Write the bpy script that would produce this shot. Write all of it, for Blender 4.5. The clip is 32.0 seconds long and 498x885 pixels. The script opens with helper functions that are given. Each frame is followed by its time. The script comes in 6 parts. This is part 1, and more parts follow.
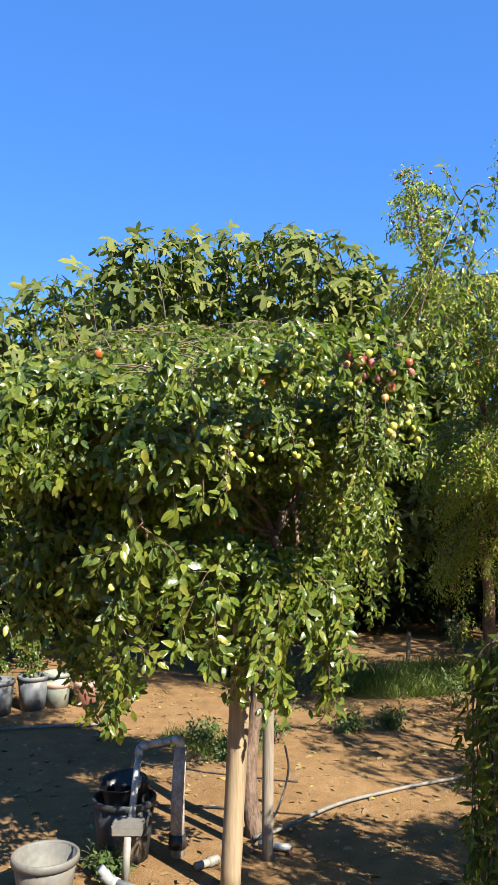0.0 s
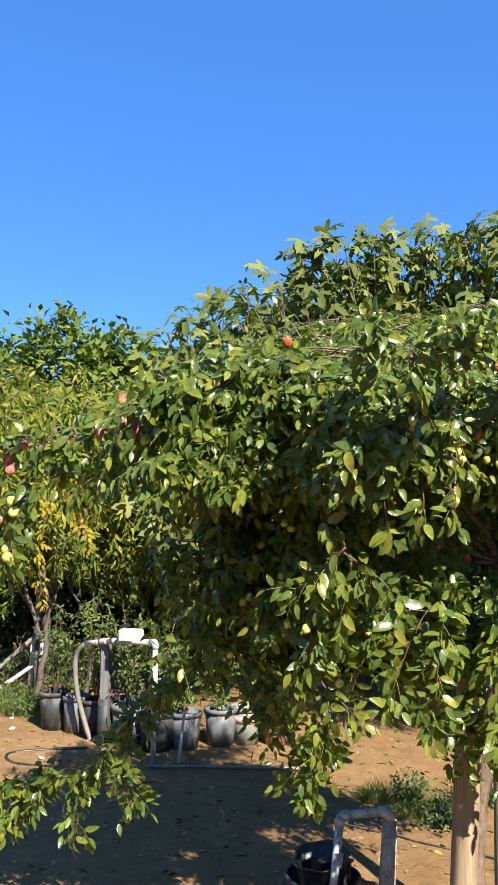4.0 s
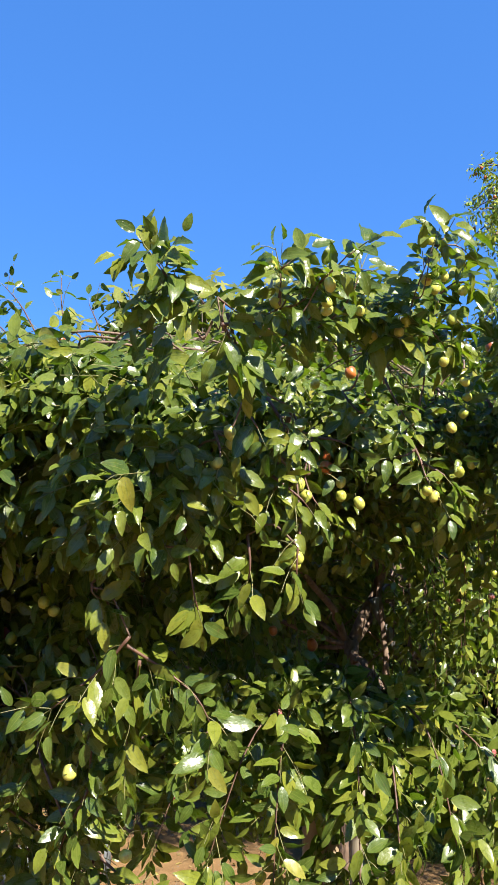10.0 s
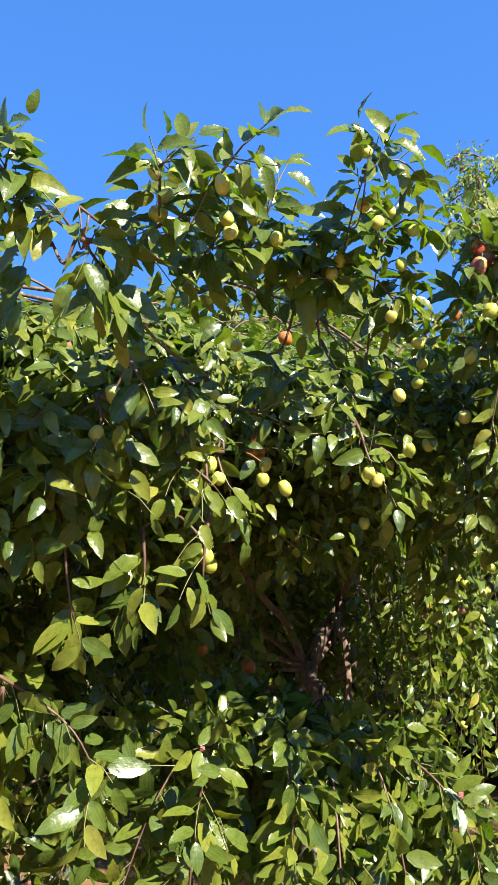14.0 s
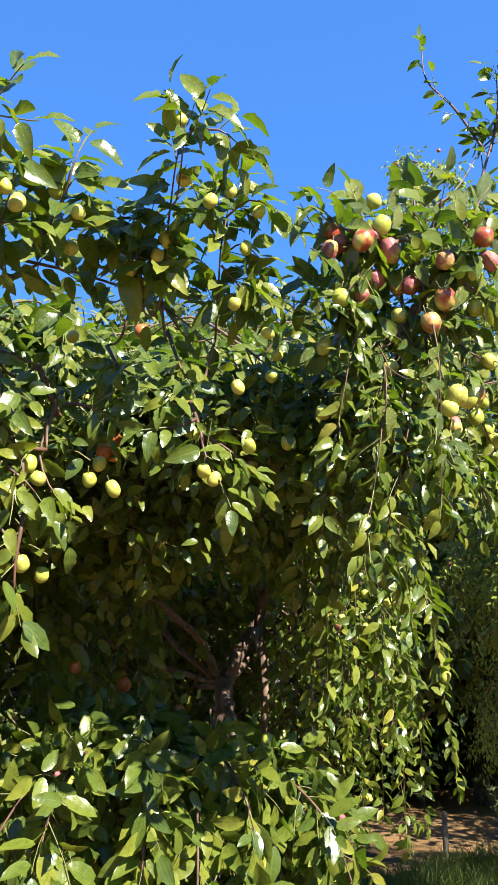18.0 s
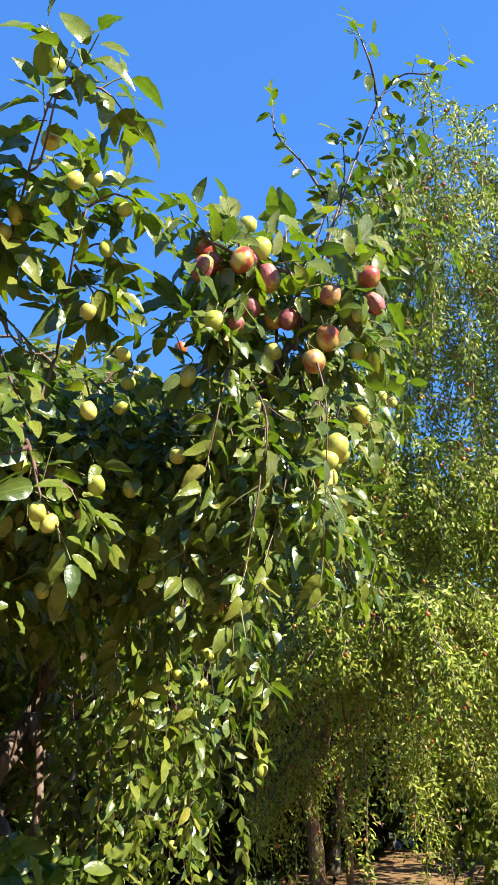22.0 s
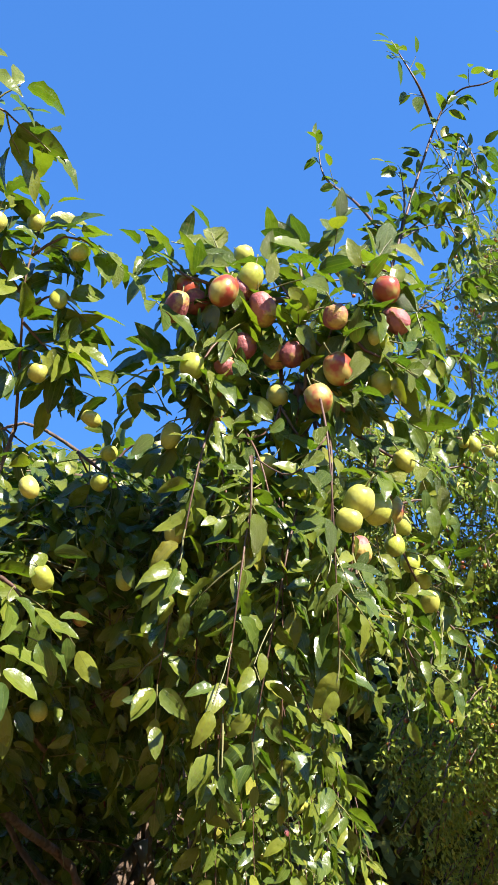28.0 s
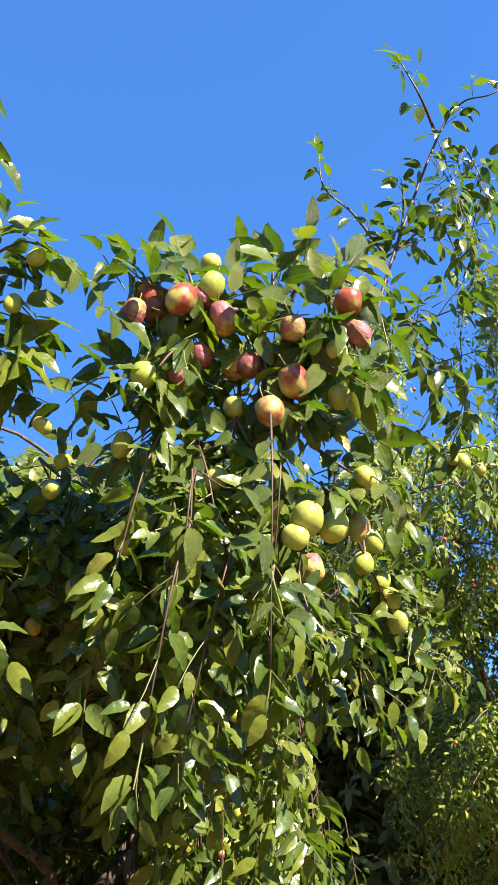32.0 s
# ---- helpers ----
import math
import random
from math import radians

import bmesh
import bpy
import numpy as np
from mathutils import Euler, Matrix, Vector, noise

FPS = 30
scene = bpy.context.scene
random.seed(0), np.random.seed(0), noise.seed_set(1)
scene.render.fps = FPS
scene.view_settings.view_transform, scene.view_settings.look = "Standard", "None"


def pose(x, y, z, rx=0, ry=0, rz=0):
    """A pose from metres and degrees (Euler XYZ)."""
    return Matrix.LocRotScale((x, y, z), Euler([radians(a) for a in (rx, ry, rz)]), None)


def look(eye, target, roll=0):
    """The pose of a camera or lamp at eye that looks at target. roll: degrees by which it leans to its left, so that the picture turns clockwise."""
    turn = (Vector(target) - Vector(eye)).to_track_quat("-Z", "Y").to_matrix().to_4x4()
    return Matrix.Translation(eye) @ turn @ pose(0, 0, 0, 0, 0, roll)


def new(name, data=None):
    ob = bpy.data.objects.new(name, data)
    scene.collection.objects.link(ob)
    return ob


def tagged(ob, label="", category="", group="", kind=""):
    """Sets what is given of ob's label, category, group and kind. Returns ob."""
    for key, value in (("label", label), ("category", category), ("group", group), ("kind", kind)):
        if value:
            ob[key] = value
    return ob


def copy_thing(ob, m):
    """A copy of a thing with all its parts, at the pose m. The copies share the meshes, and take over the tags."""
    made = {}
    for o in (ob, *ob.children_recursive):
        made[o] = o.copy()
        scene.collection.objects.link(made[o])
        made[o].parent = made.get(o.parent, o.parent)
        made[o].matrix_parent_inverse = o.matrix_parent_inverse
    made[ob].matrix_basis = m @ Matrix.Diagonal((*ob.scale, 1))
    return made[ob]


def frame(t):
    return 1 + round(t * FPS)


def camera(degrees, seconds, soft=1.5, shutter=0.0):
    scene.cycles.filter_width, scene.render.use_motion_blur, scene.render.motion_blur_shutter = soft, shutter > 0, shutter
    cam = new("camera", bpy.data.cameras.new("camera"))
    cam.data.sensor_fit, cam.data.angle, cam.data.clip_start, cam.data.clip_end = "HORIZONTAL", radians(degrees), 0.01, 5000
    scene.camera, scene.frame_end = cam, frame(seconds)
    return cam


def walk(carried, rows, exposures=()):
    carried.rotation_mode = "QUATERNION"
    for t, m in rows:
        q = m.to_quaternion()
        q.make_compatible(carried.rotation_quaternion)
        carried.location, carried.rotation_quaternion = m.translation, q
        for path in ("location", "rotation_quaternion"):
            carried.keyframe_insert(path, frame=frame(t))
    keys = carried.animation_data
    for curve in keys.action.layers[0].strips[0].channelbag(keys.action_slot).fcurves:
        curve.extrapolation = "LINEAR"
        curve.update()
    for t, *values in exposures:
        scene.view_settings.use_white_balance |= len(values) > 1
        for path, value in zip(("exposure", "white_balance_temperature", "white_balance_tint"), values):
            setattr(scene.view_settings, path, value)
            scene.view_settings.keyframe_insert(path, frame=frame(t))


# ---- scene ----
cam = camera(34.1, 32.0, 1.5)
METRES, EYE, TILT, LEAN, TURN = 3.0, 1.7, 4.5, 0.0, 0.0
ROWS = [
    (0.0, 0.0, 0.0, 0.0, 0.0, 0.0, 0.0),
    (0.5, 0.004, 0.0149, -0.0015, 1.28, -0.01, 0.18),
    (1.0, -0.0105, 0.0424, -0.0044, 1.91, 0.02, 0.35),
    (1.5, -0.0328, 0.0729, -0.0054, 2.09, -0.0, 0.49),
    (2.0, -0.0549, 0.0965, -0.0077, 2.22, 0.04, 0.59),
    (2.5, -0.0582, 0.1182, -0.0096, 3.35, 0.34, 0.81),
    (3.0, -0.0479, 0.1498, -0.0107, 5.7, 0.98, 0.89),
    (3.5, -0.0368, 0.1841, -0.0137, 9.29, 1.48, 0.64),
    (4.0, -0.0411, 0.2104, -0.0179, 13.17, 1.57, 0.45),
    (4.5, -0.0614, 0.2378, -0.018, 15.75, 2.1, 0.52),
    (6.5, -0.0858, 0.3303, -0.0284, 17.43, 6.17, 1.69),
    (7.0, -0.0645, 0.3589, -0.0312, 16.05, 6.66, 1.24),
    (7.5, -0.0571, 0.3767, -0.0337, 13.42, 6.96, 0.97),
    (8.0, -0.0663, 0.4018, -0.0338, 10.19, 7.19, 0.96),
    (8.5, -0.0792, 0.4299, -0.0351, 7.29, 7.31, 1.14),
    (9.0, -0.0842, 0.4512, -0.0379, 4.59, 7.28, 1.42),
    (9.5, -0.0673, 0.4708, -0.0416, 2.53, 7.27, 1.49),
    (10.0, -0.0397, 0.4887, -0.0453, 1.87, 7.32, 1.6),
    (10.5, -0.0198, 0.5025, -0.0477, 2.34, 7.34, 1.68),
    (11.0, -0.0145, 0.5143, -0.0492, 3.0, 7.37, 1.76),
    (11.5, -0.0198, 0.5321, -0.0495, 3.1, 7.4, 1.82),
    (12.0, -0.0251, 0.549, -0.0503, 1.94, 7.69, 1.91),
    (12.5, -0.0331, 0.561, -0.0526, -0.6, 8.26, 2.24),
    (13.0, -0.0326, 0.5703, -0.0549, -1.98, 8.58, 2.22),
    (13.5, -0.0178, 0.5813, -0.0571, -0.94, 8.69, 1.8),
    (15.5, 0.0461, 0.6101, -0.0621, 5.48, 8.91, 2.57),
    (16.0, 0.0563, 0.6089, -0.0633, 5.26, 8.89, 2.38),
    (16.5, 0.0604, 0.6101, -0.0656, 4.75, 8.93, 2.39),
    (17.0, 0.0621, 0.6142, -0.0668, 3.87, 9.02, 2.4),
    (17.5, 0.0683, 0.62, -0.0665, 2.33, 9.35, 2.3),
    (18.0, 0.0735, 0.6263, -0.0659, -0.2, 9.87, 2.32),
    (18.5, 0.0735, 0.6328, -0.0658, -2.96, 10.2, 2.2),
    (19.0, 0.0729, 0.6358, -0.0657, -5.24, 10.43, 1.9),
    (19.5, 0.0743, 0.6375, -0.0651, -6.99, 10.77, 1.52),
    (20.0, 0.0755, 0.6428, -0.0649, -8.39, 11.26, 1.34),
    (20.5, 0.0708, 0.6536, -0.0639, -9.76, 11.79, 1.24),
    (21.0, 0.0608, 0.6675, -0.0639, -11.55, 12.66, 1.28),
    (21.5, 0.0496, 0.6844, -0.0641, -14.2, 13.71, 1.38),
    (22.0, 0.0432, 0.7007, -0.0653, -16.99, 14.65, 1.53),
    (22.5, 0.0452, 0.7135, -0.0648, -17.9, 15.46, 1.65),
    (23.0, 0.0542, 0.7216, -0.0637, -17.14, 16.21, 1.63),
    (23.5, 0.0662, 0.7296, -0.0627, -15.59, 16.87, 1.88),
    (24.0, 0.0803, 0.7354, -0.0627, -13.14, 17.35, 2.5),
    (24.5, 0.0956, 0.7389, -0.0645, -10.37, 17.66, 3.3),
    (25.0, 0.1071, 0.7422, -0.0661, -7.88, 17.87, 3.96),
    (25.5, 0.112, 0.7482, -0.066, -6.06, 18.24, 4.46),
    (27.5, 0.1175, 0.7534, -0.0591, -4.63, 21.04, 4.29),
    (28.0, 0.1175, 0.7554, -0.0586, -4.34, 21.57, 4.0),
    (28.5, 0.1212, 0.7578, -0.0589, -3.73, 21.83, 3.5),
    (29.0, 0.1248, 0.76, -0.0591, -3.19, 21.95, 3.19),
    (29.5, 0.1298, 0.7602, -0.0587, -2.54, 21.93, 2.81),
    (30.0, 0.1338, 0.7608, -0.0588, -1.98, 21.97, 2.57),
    (30.5, 0.1384, 0.7615, -0.0587, -1.42, 22.0, 2.15),
    (31.0, 0.1415, 0.7617, -0.0582, -1.34, 22.01, 1.81),
    (31.5, 0.1434, 0.7608, -0.0574, -1.96, 22.11, 1.69),
    (32.0, 0.1447, 0.7591, -0.0566, -3.06, 22.28, 1.74),
]
# The walk is METRES long; EYE is the first eye's height.
walk(cam, [(t, pose(0, 0, EYE, TILT, LEAN, TURN) @ pose(METRES * x, METRES * y, METRES * z, 90 + pitch, roll, yaw)) for t, x, y, z, yaw, pitch, roll in ROWS], [(0, 1.6), (4, 1.55), (6.5, 1.49), (9, 1.6), (14, 1.74), (20, 1.8), (26, 1.74), (32, 1.72)])

# ---- world, sun, exposure ----
SUN = Vector((0.66, -0.74, 0.84)).normalized()
world = bpy.data.worlds.new("sky")
scene.world = world
world.use_nodes = True
wn = world.node_tree.nodes
wl = world.node_tree.links
sky = wn.new("ShaderNodeTexSky")
sky.sky_type = "NISHITA"
sky.sun_disc = False
sky.sun_elevation = math.asin(SUN.z)
sky.sun_rotation = math.atan2(SUN.x, SUN.y)
sky.air_density, sky.dust_density, sky.ozone_density = 1.0, 0.0, 5.0
sky.altitude = 1500
hue = wn.new("ShaderNodeHueSaturation")
hue.inputs["Saturation"].default_value = 1.2
hue.inputs["Hue"].default_value = 0.51
hue.inputs["Value"].default_value = 1.15
wl.new(sky.outputs[0], hue.inputs["Color"])
clear = wn.new("ShaderNodeMix")
clear.data_type = "RGBA"
clear.inputs[0].default_value = 0.5
clear.inputs[7].default_value = (0.34, 1.14, 3.1, 1)
wl.new(hue.outputs[0], clear.inputs[6])
wl.new(clear.outputs[2], wn["Background"].inputs[0])
wn["Background"].inputs[1].default_value = 0.098
lamp = bpy.data.lights.new("sun", "SUN")
lamp.energy, lamp.angle, lamp.color = 5.0, radians(0.55), (1.0, 0.94, 0.84)
sun_ob = new("sun", lamp)
sun_ob.matrix_world = look(SUN * 30, (0, 0, 0))

# ---- materials ----


def mat(name):
    m = bpy.data.materials.new(name)
    m.use_nodes = True
    return m, m.node_tree.nodes, m.node_tree.links, m.node_tree.nodes["Principled BSDF"]


def ramp(nodes, stops):
    r = nodes.new("ShaderNodeValToRGB")
    e = r.color_ramp.elements
    while len(e) < len(stops):
        e.new(0.5)
    for el, (p, c) in zip(e, stops):
        el.position, el.color = p, (*c, 1)
    return r


def math_node(nodes, links, op, a, b=None, c=None):
    n = nodes.new("ShaderNodeMath")
    n.operation = op
    for i, v in enumerate((a, b, c)):
        if v is None:
            continue
        if isinstance(v, (int, float)):
            n.inputs[i].default_value = v
        else:
            links.new(v, n.inputs[i])
    return n.outputs[0]


def noise_tex(nodes, links, scale, detail=4, rough=0.55, space="Object"):
    tc = nodes.new("ShaderNodeTexCoord")
    n = nodes.new("ShaderNodeTexNoise")
    n.inputs["Scale"].default_value, n.inputs["Detail"].default_value, n.inputs["Roughness"].default_value = scale, detail, rough
    links.new(tc.outputs[space], n.inputs["Vector"])
    return n.outputs["Fac"]


def mixc(nodes, links, fac, a, b, blend="MIX"):
    n = nodes.new("ShaderNodeMix")
    n.data_type, n.blend_type = "RGBA", blend
    for i, v in ((0, fac), (6, a), (7, b)):
        if isinstance(v, (int, float)):
            n.inputs[i].default_value = v
        elif isinstance(v, tuple):
            n.inputs[i].default_value = (*v, 1)
        else:
            links.new(v, n.inputs[i])
    return n.outputs[2]


def bump(nodes, links, bsdf, height, strength, distance):
    b = nodes.new("ShaderNodeBump")
    b.inputs["Strength"].default_value, b.inputs["Distance"].default_value = strength, distance
    links.new(height, b.inputs["Height"])
    links.new(b.outputs[0], bsdf.inputs["Normal"])


def leaf_material(name, stops, vein, rough=0.38, glow=0.3, spots=0.5, spec=0.5):
    """A leaf blade: colour by leaf, three pale veins along the blade, brown flecks, light passing through."""
    m, n, l, bsdf = mat(name)
    geo, info = n.new("ShaderNodeNewGeometry"), n.new("ShaderNodeObjectInfo")
    rnd = math_node(n, l, "FRACT", math_node(n, l, "ADD", geo.outputs["Random Per Island"], info.outputs["Random"]))
    col = ramp(n, stops)
    l.new(rnd, col.inputs[0])
    uv = n.new("ShaderNodeUVMap")
    sep = n.new("ShaderNodeSeparateXYZ")
    l.new(uv.outputs[0], sep.inputs[0])
    u = math_node(n, l, "ABSOLUTE", sep.outputs[0])
    mid = math_node(n, l, "LESS_THAN", u, 0.05)
    side = math_node(n, l, "LESS_THAN", math_node(n, l, "ABSOLUTE", math_node(n, l, "SUBTRACT", u, 0.5)), 0.04)
    lines = math_node(n, l, "MULTIPLY", math_node(n, l, "MAXIMUM", mid, math_node(n, l, "MULTIPLY", side, 0.6)), 0.55)
    blade = mixc(n, l, lines, col.outputs[0], vein)
    mott = noise_tex(n, l, 70, 3, 0.6)
    tone = ramp(n, [(0.3, (0.78, 0.8, 0.76)), (0.7, (1.15, 1.12, 1.05))])
    l.new(mott, tone.inputs[0])
    blade = mixc(n, l, 1.0, blade, tone.outputs[0], "MULTIPLY")
    fleck = ramp(n, [(0.66, (0, 0, 0)), (0.72, (1, 1, 1))])
    l.new(noise_tex(n, l, 160, 2, 0.5), fleck.inputs[0])
    blade = mixc(n, l, math_node(n, l, "MULTIPLY", fleck.outputs[0], spots), blade, (0.16, 0.11, 0.04))
    l.new(blade, bsdf.inputs["Base Color"])
    rr = math_node(n, l, "MULTIPLY_ADD", mott, 0.25, rough - 0.12)
    l.new(rr, bsdf.inputs["Roughness"])
    bsdf.inputs["Specular IOR Level"].default_value = spec
    bump(n, l, bsdf, math_node(n, l, "ADD", math_node(n, l, "MULTIPLY", lines, -1.0), math_node(n, l, "MULTIPLY", mott, 0.9)), 0.7, 0.0022)
    tr = n.new("ShaderNodeBsdfTranslucent")
    l.new(mixc(n, l, 1.0, blade, (1.1, 1.48, 0.36), "MULTIPLY"), tr.inputs[0])
    mx = n.new("ShaderNodeMixShader")
    mx.inputs[0].default_value = glow
    l.new(bsdf.outputs[0], mx.inputs[1])
    l.new(tr.outputs[0], mx.inputs[2])
    l.new(mx.outputs[0], n["Material Output"].inputs[0])
    return m


def rough_material(name, a, b, scale, rough=0.8, relief=0.3, dist=0.004, fine=6.0, stretch=None, metal=0.0, stain=None):
    """Two colours mixed at two scales, with relief: wood, bark, plastic, soil."""
    m, n, l, bsdf = mat(name)
    tc = n.new("ShaderNodeTexCoord")
    mp = n.new("ShaderNodeMapping")
    mp.inputs["Scale"].default_value = stretch or (1, 1, 1)
    l.new(tc.outputs["Object"], mp.inputs[0])
    n1, n2 = n.new("ShaderNodeTexNoise"), n.new("ShaderNodeTexNoise")
    for k, s in ((n1, scale), (n2, scale * fine)):
        k.inputs["Scale"].default_value, k.inputs["Detail"].default_value = s, 5
        l.new(mp.outputs[0], k.inputs["Vector"])
    h = math_node(n, l, "ADD", math_node(n, l, "MULTIPLY", n1.outputs[0], 0.55), math_node(n, l, "MULTIPLY", n2.outputs[0], 0.45))
    r = ramp(n, [(0.36, a), (0.64, b)])
    l.new(h, r.inputs[0])
    colour = r.outputs[0]
    if stain:
        sr = ramp(n, [(0.52, (0, 0, 0)), (0.62, (1, 1, 1))])
        l.new(noise_tex(n, l, scale * 0.5, 4, 0.6), sr.inputs[0])
        colour = mixc(n, l, math_node(n, l, "MULTIPLY", sr.outputs[0], 0.7), colour, stain)
    l.new(colour, bsdf.inputs["Base Color"])
    bsdf.inputs["Roughness"].default_value, bsdf.inputs["Metallic"].default_value = rough, metal
    bump(n, l, bsdf, h, relief, dist)
    return m


def fruit_material(name, a, b, blush, lo, hi, rough=0.32, wrinkle=0.3):
    """Fruit skin: a ground colour that differs a little from fruit to fruit, with a ripening blush in patches."""
    m, n, l, bsdf = mat(name)
    info = n.new("ShaderNodeObjectInfo")
    tc = n.new("ShaderNodeTexCoord")
    off = n.new("ShaderNodeVectorMath")
    off.operation = "MULTIPLY_ADD"
    l.new(info.outputs["Random"], off.inputs[0])
    off.inputs[1].default_value = (9, 7, 5)
    l.new(tc.outputs["Object"], off.inputs[2])
    ns = n.new("ShaderNodeTexNoise")
    ns.inputs["Scale"].default_value, ns.inputs["Detail"].default_value = 26, 3
    l.new(off.outputs[0], ns.inputs["Vector"])
    fine = n.new("ShaderNodeTexNoise")
    fine.inputs["Scale"].default_value, fine.inputs["Detail"].default_value = 240, 3
    l.new(off.outputs[0], fine.inputs["Vector"])
    base = mixc(n, l, info.outputs["Random"], a, b)
    edge = ramp(n, [(lo, (0, 0, 0)), (hi, (1, 1, 1))])
    l.new(math_node(n, l, "ADD", ns.outputs[0], math_node(n, l, "MULTIPLY", math_node(n, l, "SUBTRACT", fine.outputs[0], 0.5), 0.12)), edge.inputs[0])
    colour = mixc(n, l, edge.outputs[0], base, blush)
    tone = ramp(n, [(0.3, (0.85, 0.85, 0.85)), (0.7, (1.1, 1.1, 1.1))])
    l.new(fine.outputs[0], tone.inputs[0])
    l.new(mixc(n, l, 1.0, colour, tone.outputs[0], "MULTIPLY"), bsdf.inputs["Base Color"])
    bsdf.inputs["Roughness"].default_value = rough
    bsdf.inputs["Subsurface Weight"].default_value = 0.12
    bsdf.inputs["Subsurface Radius"].default_value = (0.01, 0.006, 0.003)
    bump(n, l, bsdf, math_node(n, l, "ADD", ns.outputs[0], math_node(n, l, "MULTIPLY", fine.outputs[0], 0.15)), wrinkle, 0.004 if wrinkle < 0.5 else 0.007)
    return m


JUJUBE_LEAF = leaf_material("jujube_leaf", [(0.0, (0.058, 0.096, 0.018)), (0.35, (0.095, 0.136, 0.021)), (0.7, (0.142, 0.176, 0.024)), (0.97, (0.205, 0.222, 0.031)), (1.0, (0.26, 0.235, 0.034))], (0.18, 0.21, 0.055), 0.29, 0.33, 0.5, 0.5)
SMALL_LEAF = leaf_material("small_jujube_leaf", [(0.0, (0.05, 0.092, 0.018)), (0.5, (0.095, 0.148, 0.022)), (0.9, (0.15, 0.195, 0.03)), (1.0, (0.27, 0.23, 0.036))], (0.13, 0.17, 0.05), 0.38, 0.3, 0.2, 0.5)
FIG_LEAF = leaf_material("fig_leaf", [(0.0, (0.07, 0.092, 0.024)), (0.6, (0.13, 0.15, 0.036)), (1.0, (0.21, 0.21, 0.055))], (0.16, 0.18, 0.07), 0.6, 0.24, 0.4, 0.18)
WEEPING_LEAF = leaf_material("weeping_leaf", [(0.0, (0.14, 0.19, 0.024)), (0.5, (0.23, 0.285, 0.034)), (0.9, (0.33, 0.35, 0.044)), (1.0, (0.32, 0.25, 0.04))], (0.2, 0.22, 0.06), 0.45, 0.2, 0.2, 0.3)
PEACH_LEAF = leaf_material("peach_leaf", [(0.0, (0.05, 0.088, 0.014)), (0.6, (0.115, 0.15, 0.02)), (1.0, (0.21, 0.21, 0.03))], (0.14, 0.17, 0.05), 0.5, 0.3, 0.3, 0.22)
BRIGHT_LEAF = leaf_material("bright_peach_leaf", [(0.0, (0.09, 0.125, 0.015)), (0.6, (0.175, 0.2, 0.022)), (1.0, (0.29, 0.26, 0.03))], (0.2, 0.22, 0.06), 0.5, 0.34, 0.3, 0.22)
YELLOW_LEAF = leaf_material("yellow_leaf", [(0.0, (0.20, 0.20, 0.02)), (0.5, (0.36, 0.29, 0.025)), (1.0, (0.34, 0.22, 0.025))], (0.3, 0.26, 0.06), 0.55, 0.35, 0.4, 0.2)
FAR_LEAF = leaf_material("far_leaf", [(0.0, (0.065, 0.10, 0.02)), (0.6, (0.12, 0.16, 0.026)), (1.0, (0.18, 0.2, 0.034))], (0.09, 0.12, 0.045), 0.6, 0.24, 0.2, 0.15)
# Near-black leaf colour: the deep shade among the far trees is put into it.
SHADED_LEAF = leaf_material("shaded_leaf", [(0.0, (0.014, 0.026, 0.009)), (0.7, (0.025, 0.044, 0.013)), (1.0, (0.045, 0.06, 0.018))], (0.06, 0.07, 0.036), 0.65, 0.12, 0.2, 0.12)
WEED_LEAF = leaf_material("weed_leaf", [(0.0, (0.036, 0.072, 0.018)), (0.6, (0.072, 0.122, 0.029)), (1.0, (0.144, 0.166, 0.050))], (0.130, 0.158, 0.058), 0.5, 0.3, 0.2)
GRASS_LEAF = leaf_material("grass_blade", [(0.0, (0.07, 0.115, 0.02)), (0.6, (0.13, 0.18, 0.03)), (1.0, (0.24, 0.23, 0.06))], (0.16, 0.19, 0.06), 0.5, 0.35, 0.1)
DRY_LEAF = leaf_material("dry_leaf", [(0.0, (0.115, 0.065, 0.029)), (0.5, (0.216, 0.144, 0.065)), (0.9, (0.302, 0.230, 0.086)), (1.0, (0.360, 0.274, 0.043))], (0.288, 0.216, 0.108), 0.7, 0.1, 0.5)
BARK = rough_material("jujube_bark", (0.07, 0.042, 0.026), (0.19, 0.125, 0.085), 22, 0.85, 0.9, 0.012, 4, (1, 1, 0.35))
TWIG = rough_material("red_brown_twig", (0.06, 0.028, 0.018), (0.13, 0.065, 0.04), 40, 0.55, 0.3, 0.002)
STEM = rough_material("green_stem", (0.115, 0.122, 0.036), (0.194, 0.173, 0.065), 60, 0.5, 0.2, 0.001)
GREY_BARK = rough_material("grey_bark", (0.05, 0.04, 0.03), (0.13, 0.105, 0.08), 14, 0.9, 0.8, 0.01, 4, (1, 1, 0.4))
POST_WOOD = rough_material("post_wood", (0.187, 0.133, 0.072), (0.302, 0.223, 0.130), 9, 0.75, 0.4, 0.003, 5, (4, 4, 0.25))
OLD_WOOD = rough_material("weathered_wood", (0.137, 0.112, 0.083), (0.252, 0.209, 0.151), 9, 0.85, 0.5, 0.004, 5, (4, 4, 0.25))
GREY_WOOD = rough_material("grey_post", (0.094, 0.094, 0.094), (0.187, 0.180, 0.173), 9, 0.8, 0.5, 0.004, 5, (4, 4, 0.25))
SPATTERED = rough_material("spattered_post", (0.16, 0.12, 0.075), (0.42, 0.385, 0.33), 26, 0.8, 0.5, 0.004, 5, (1, 1, 0.5))
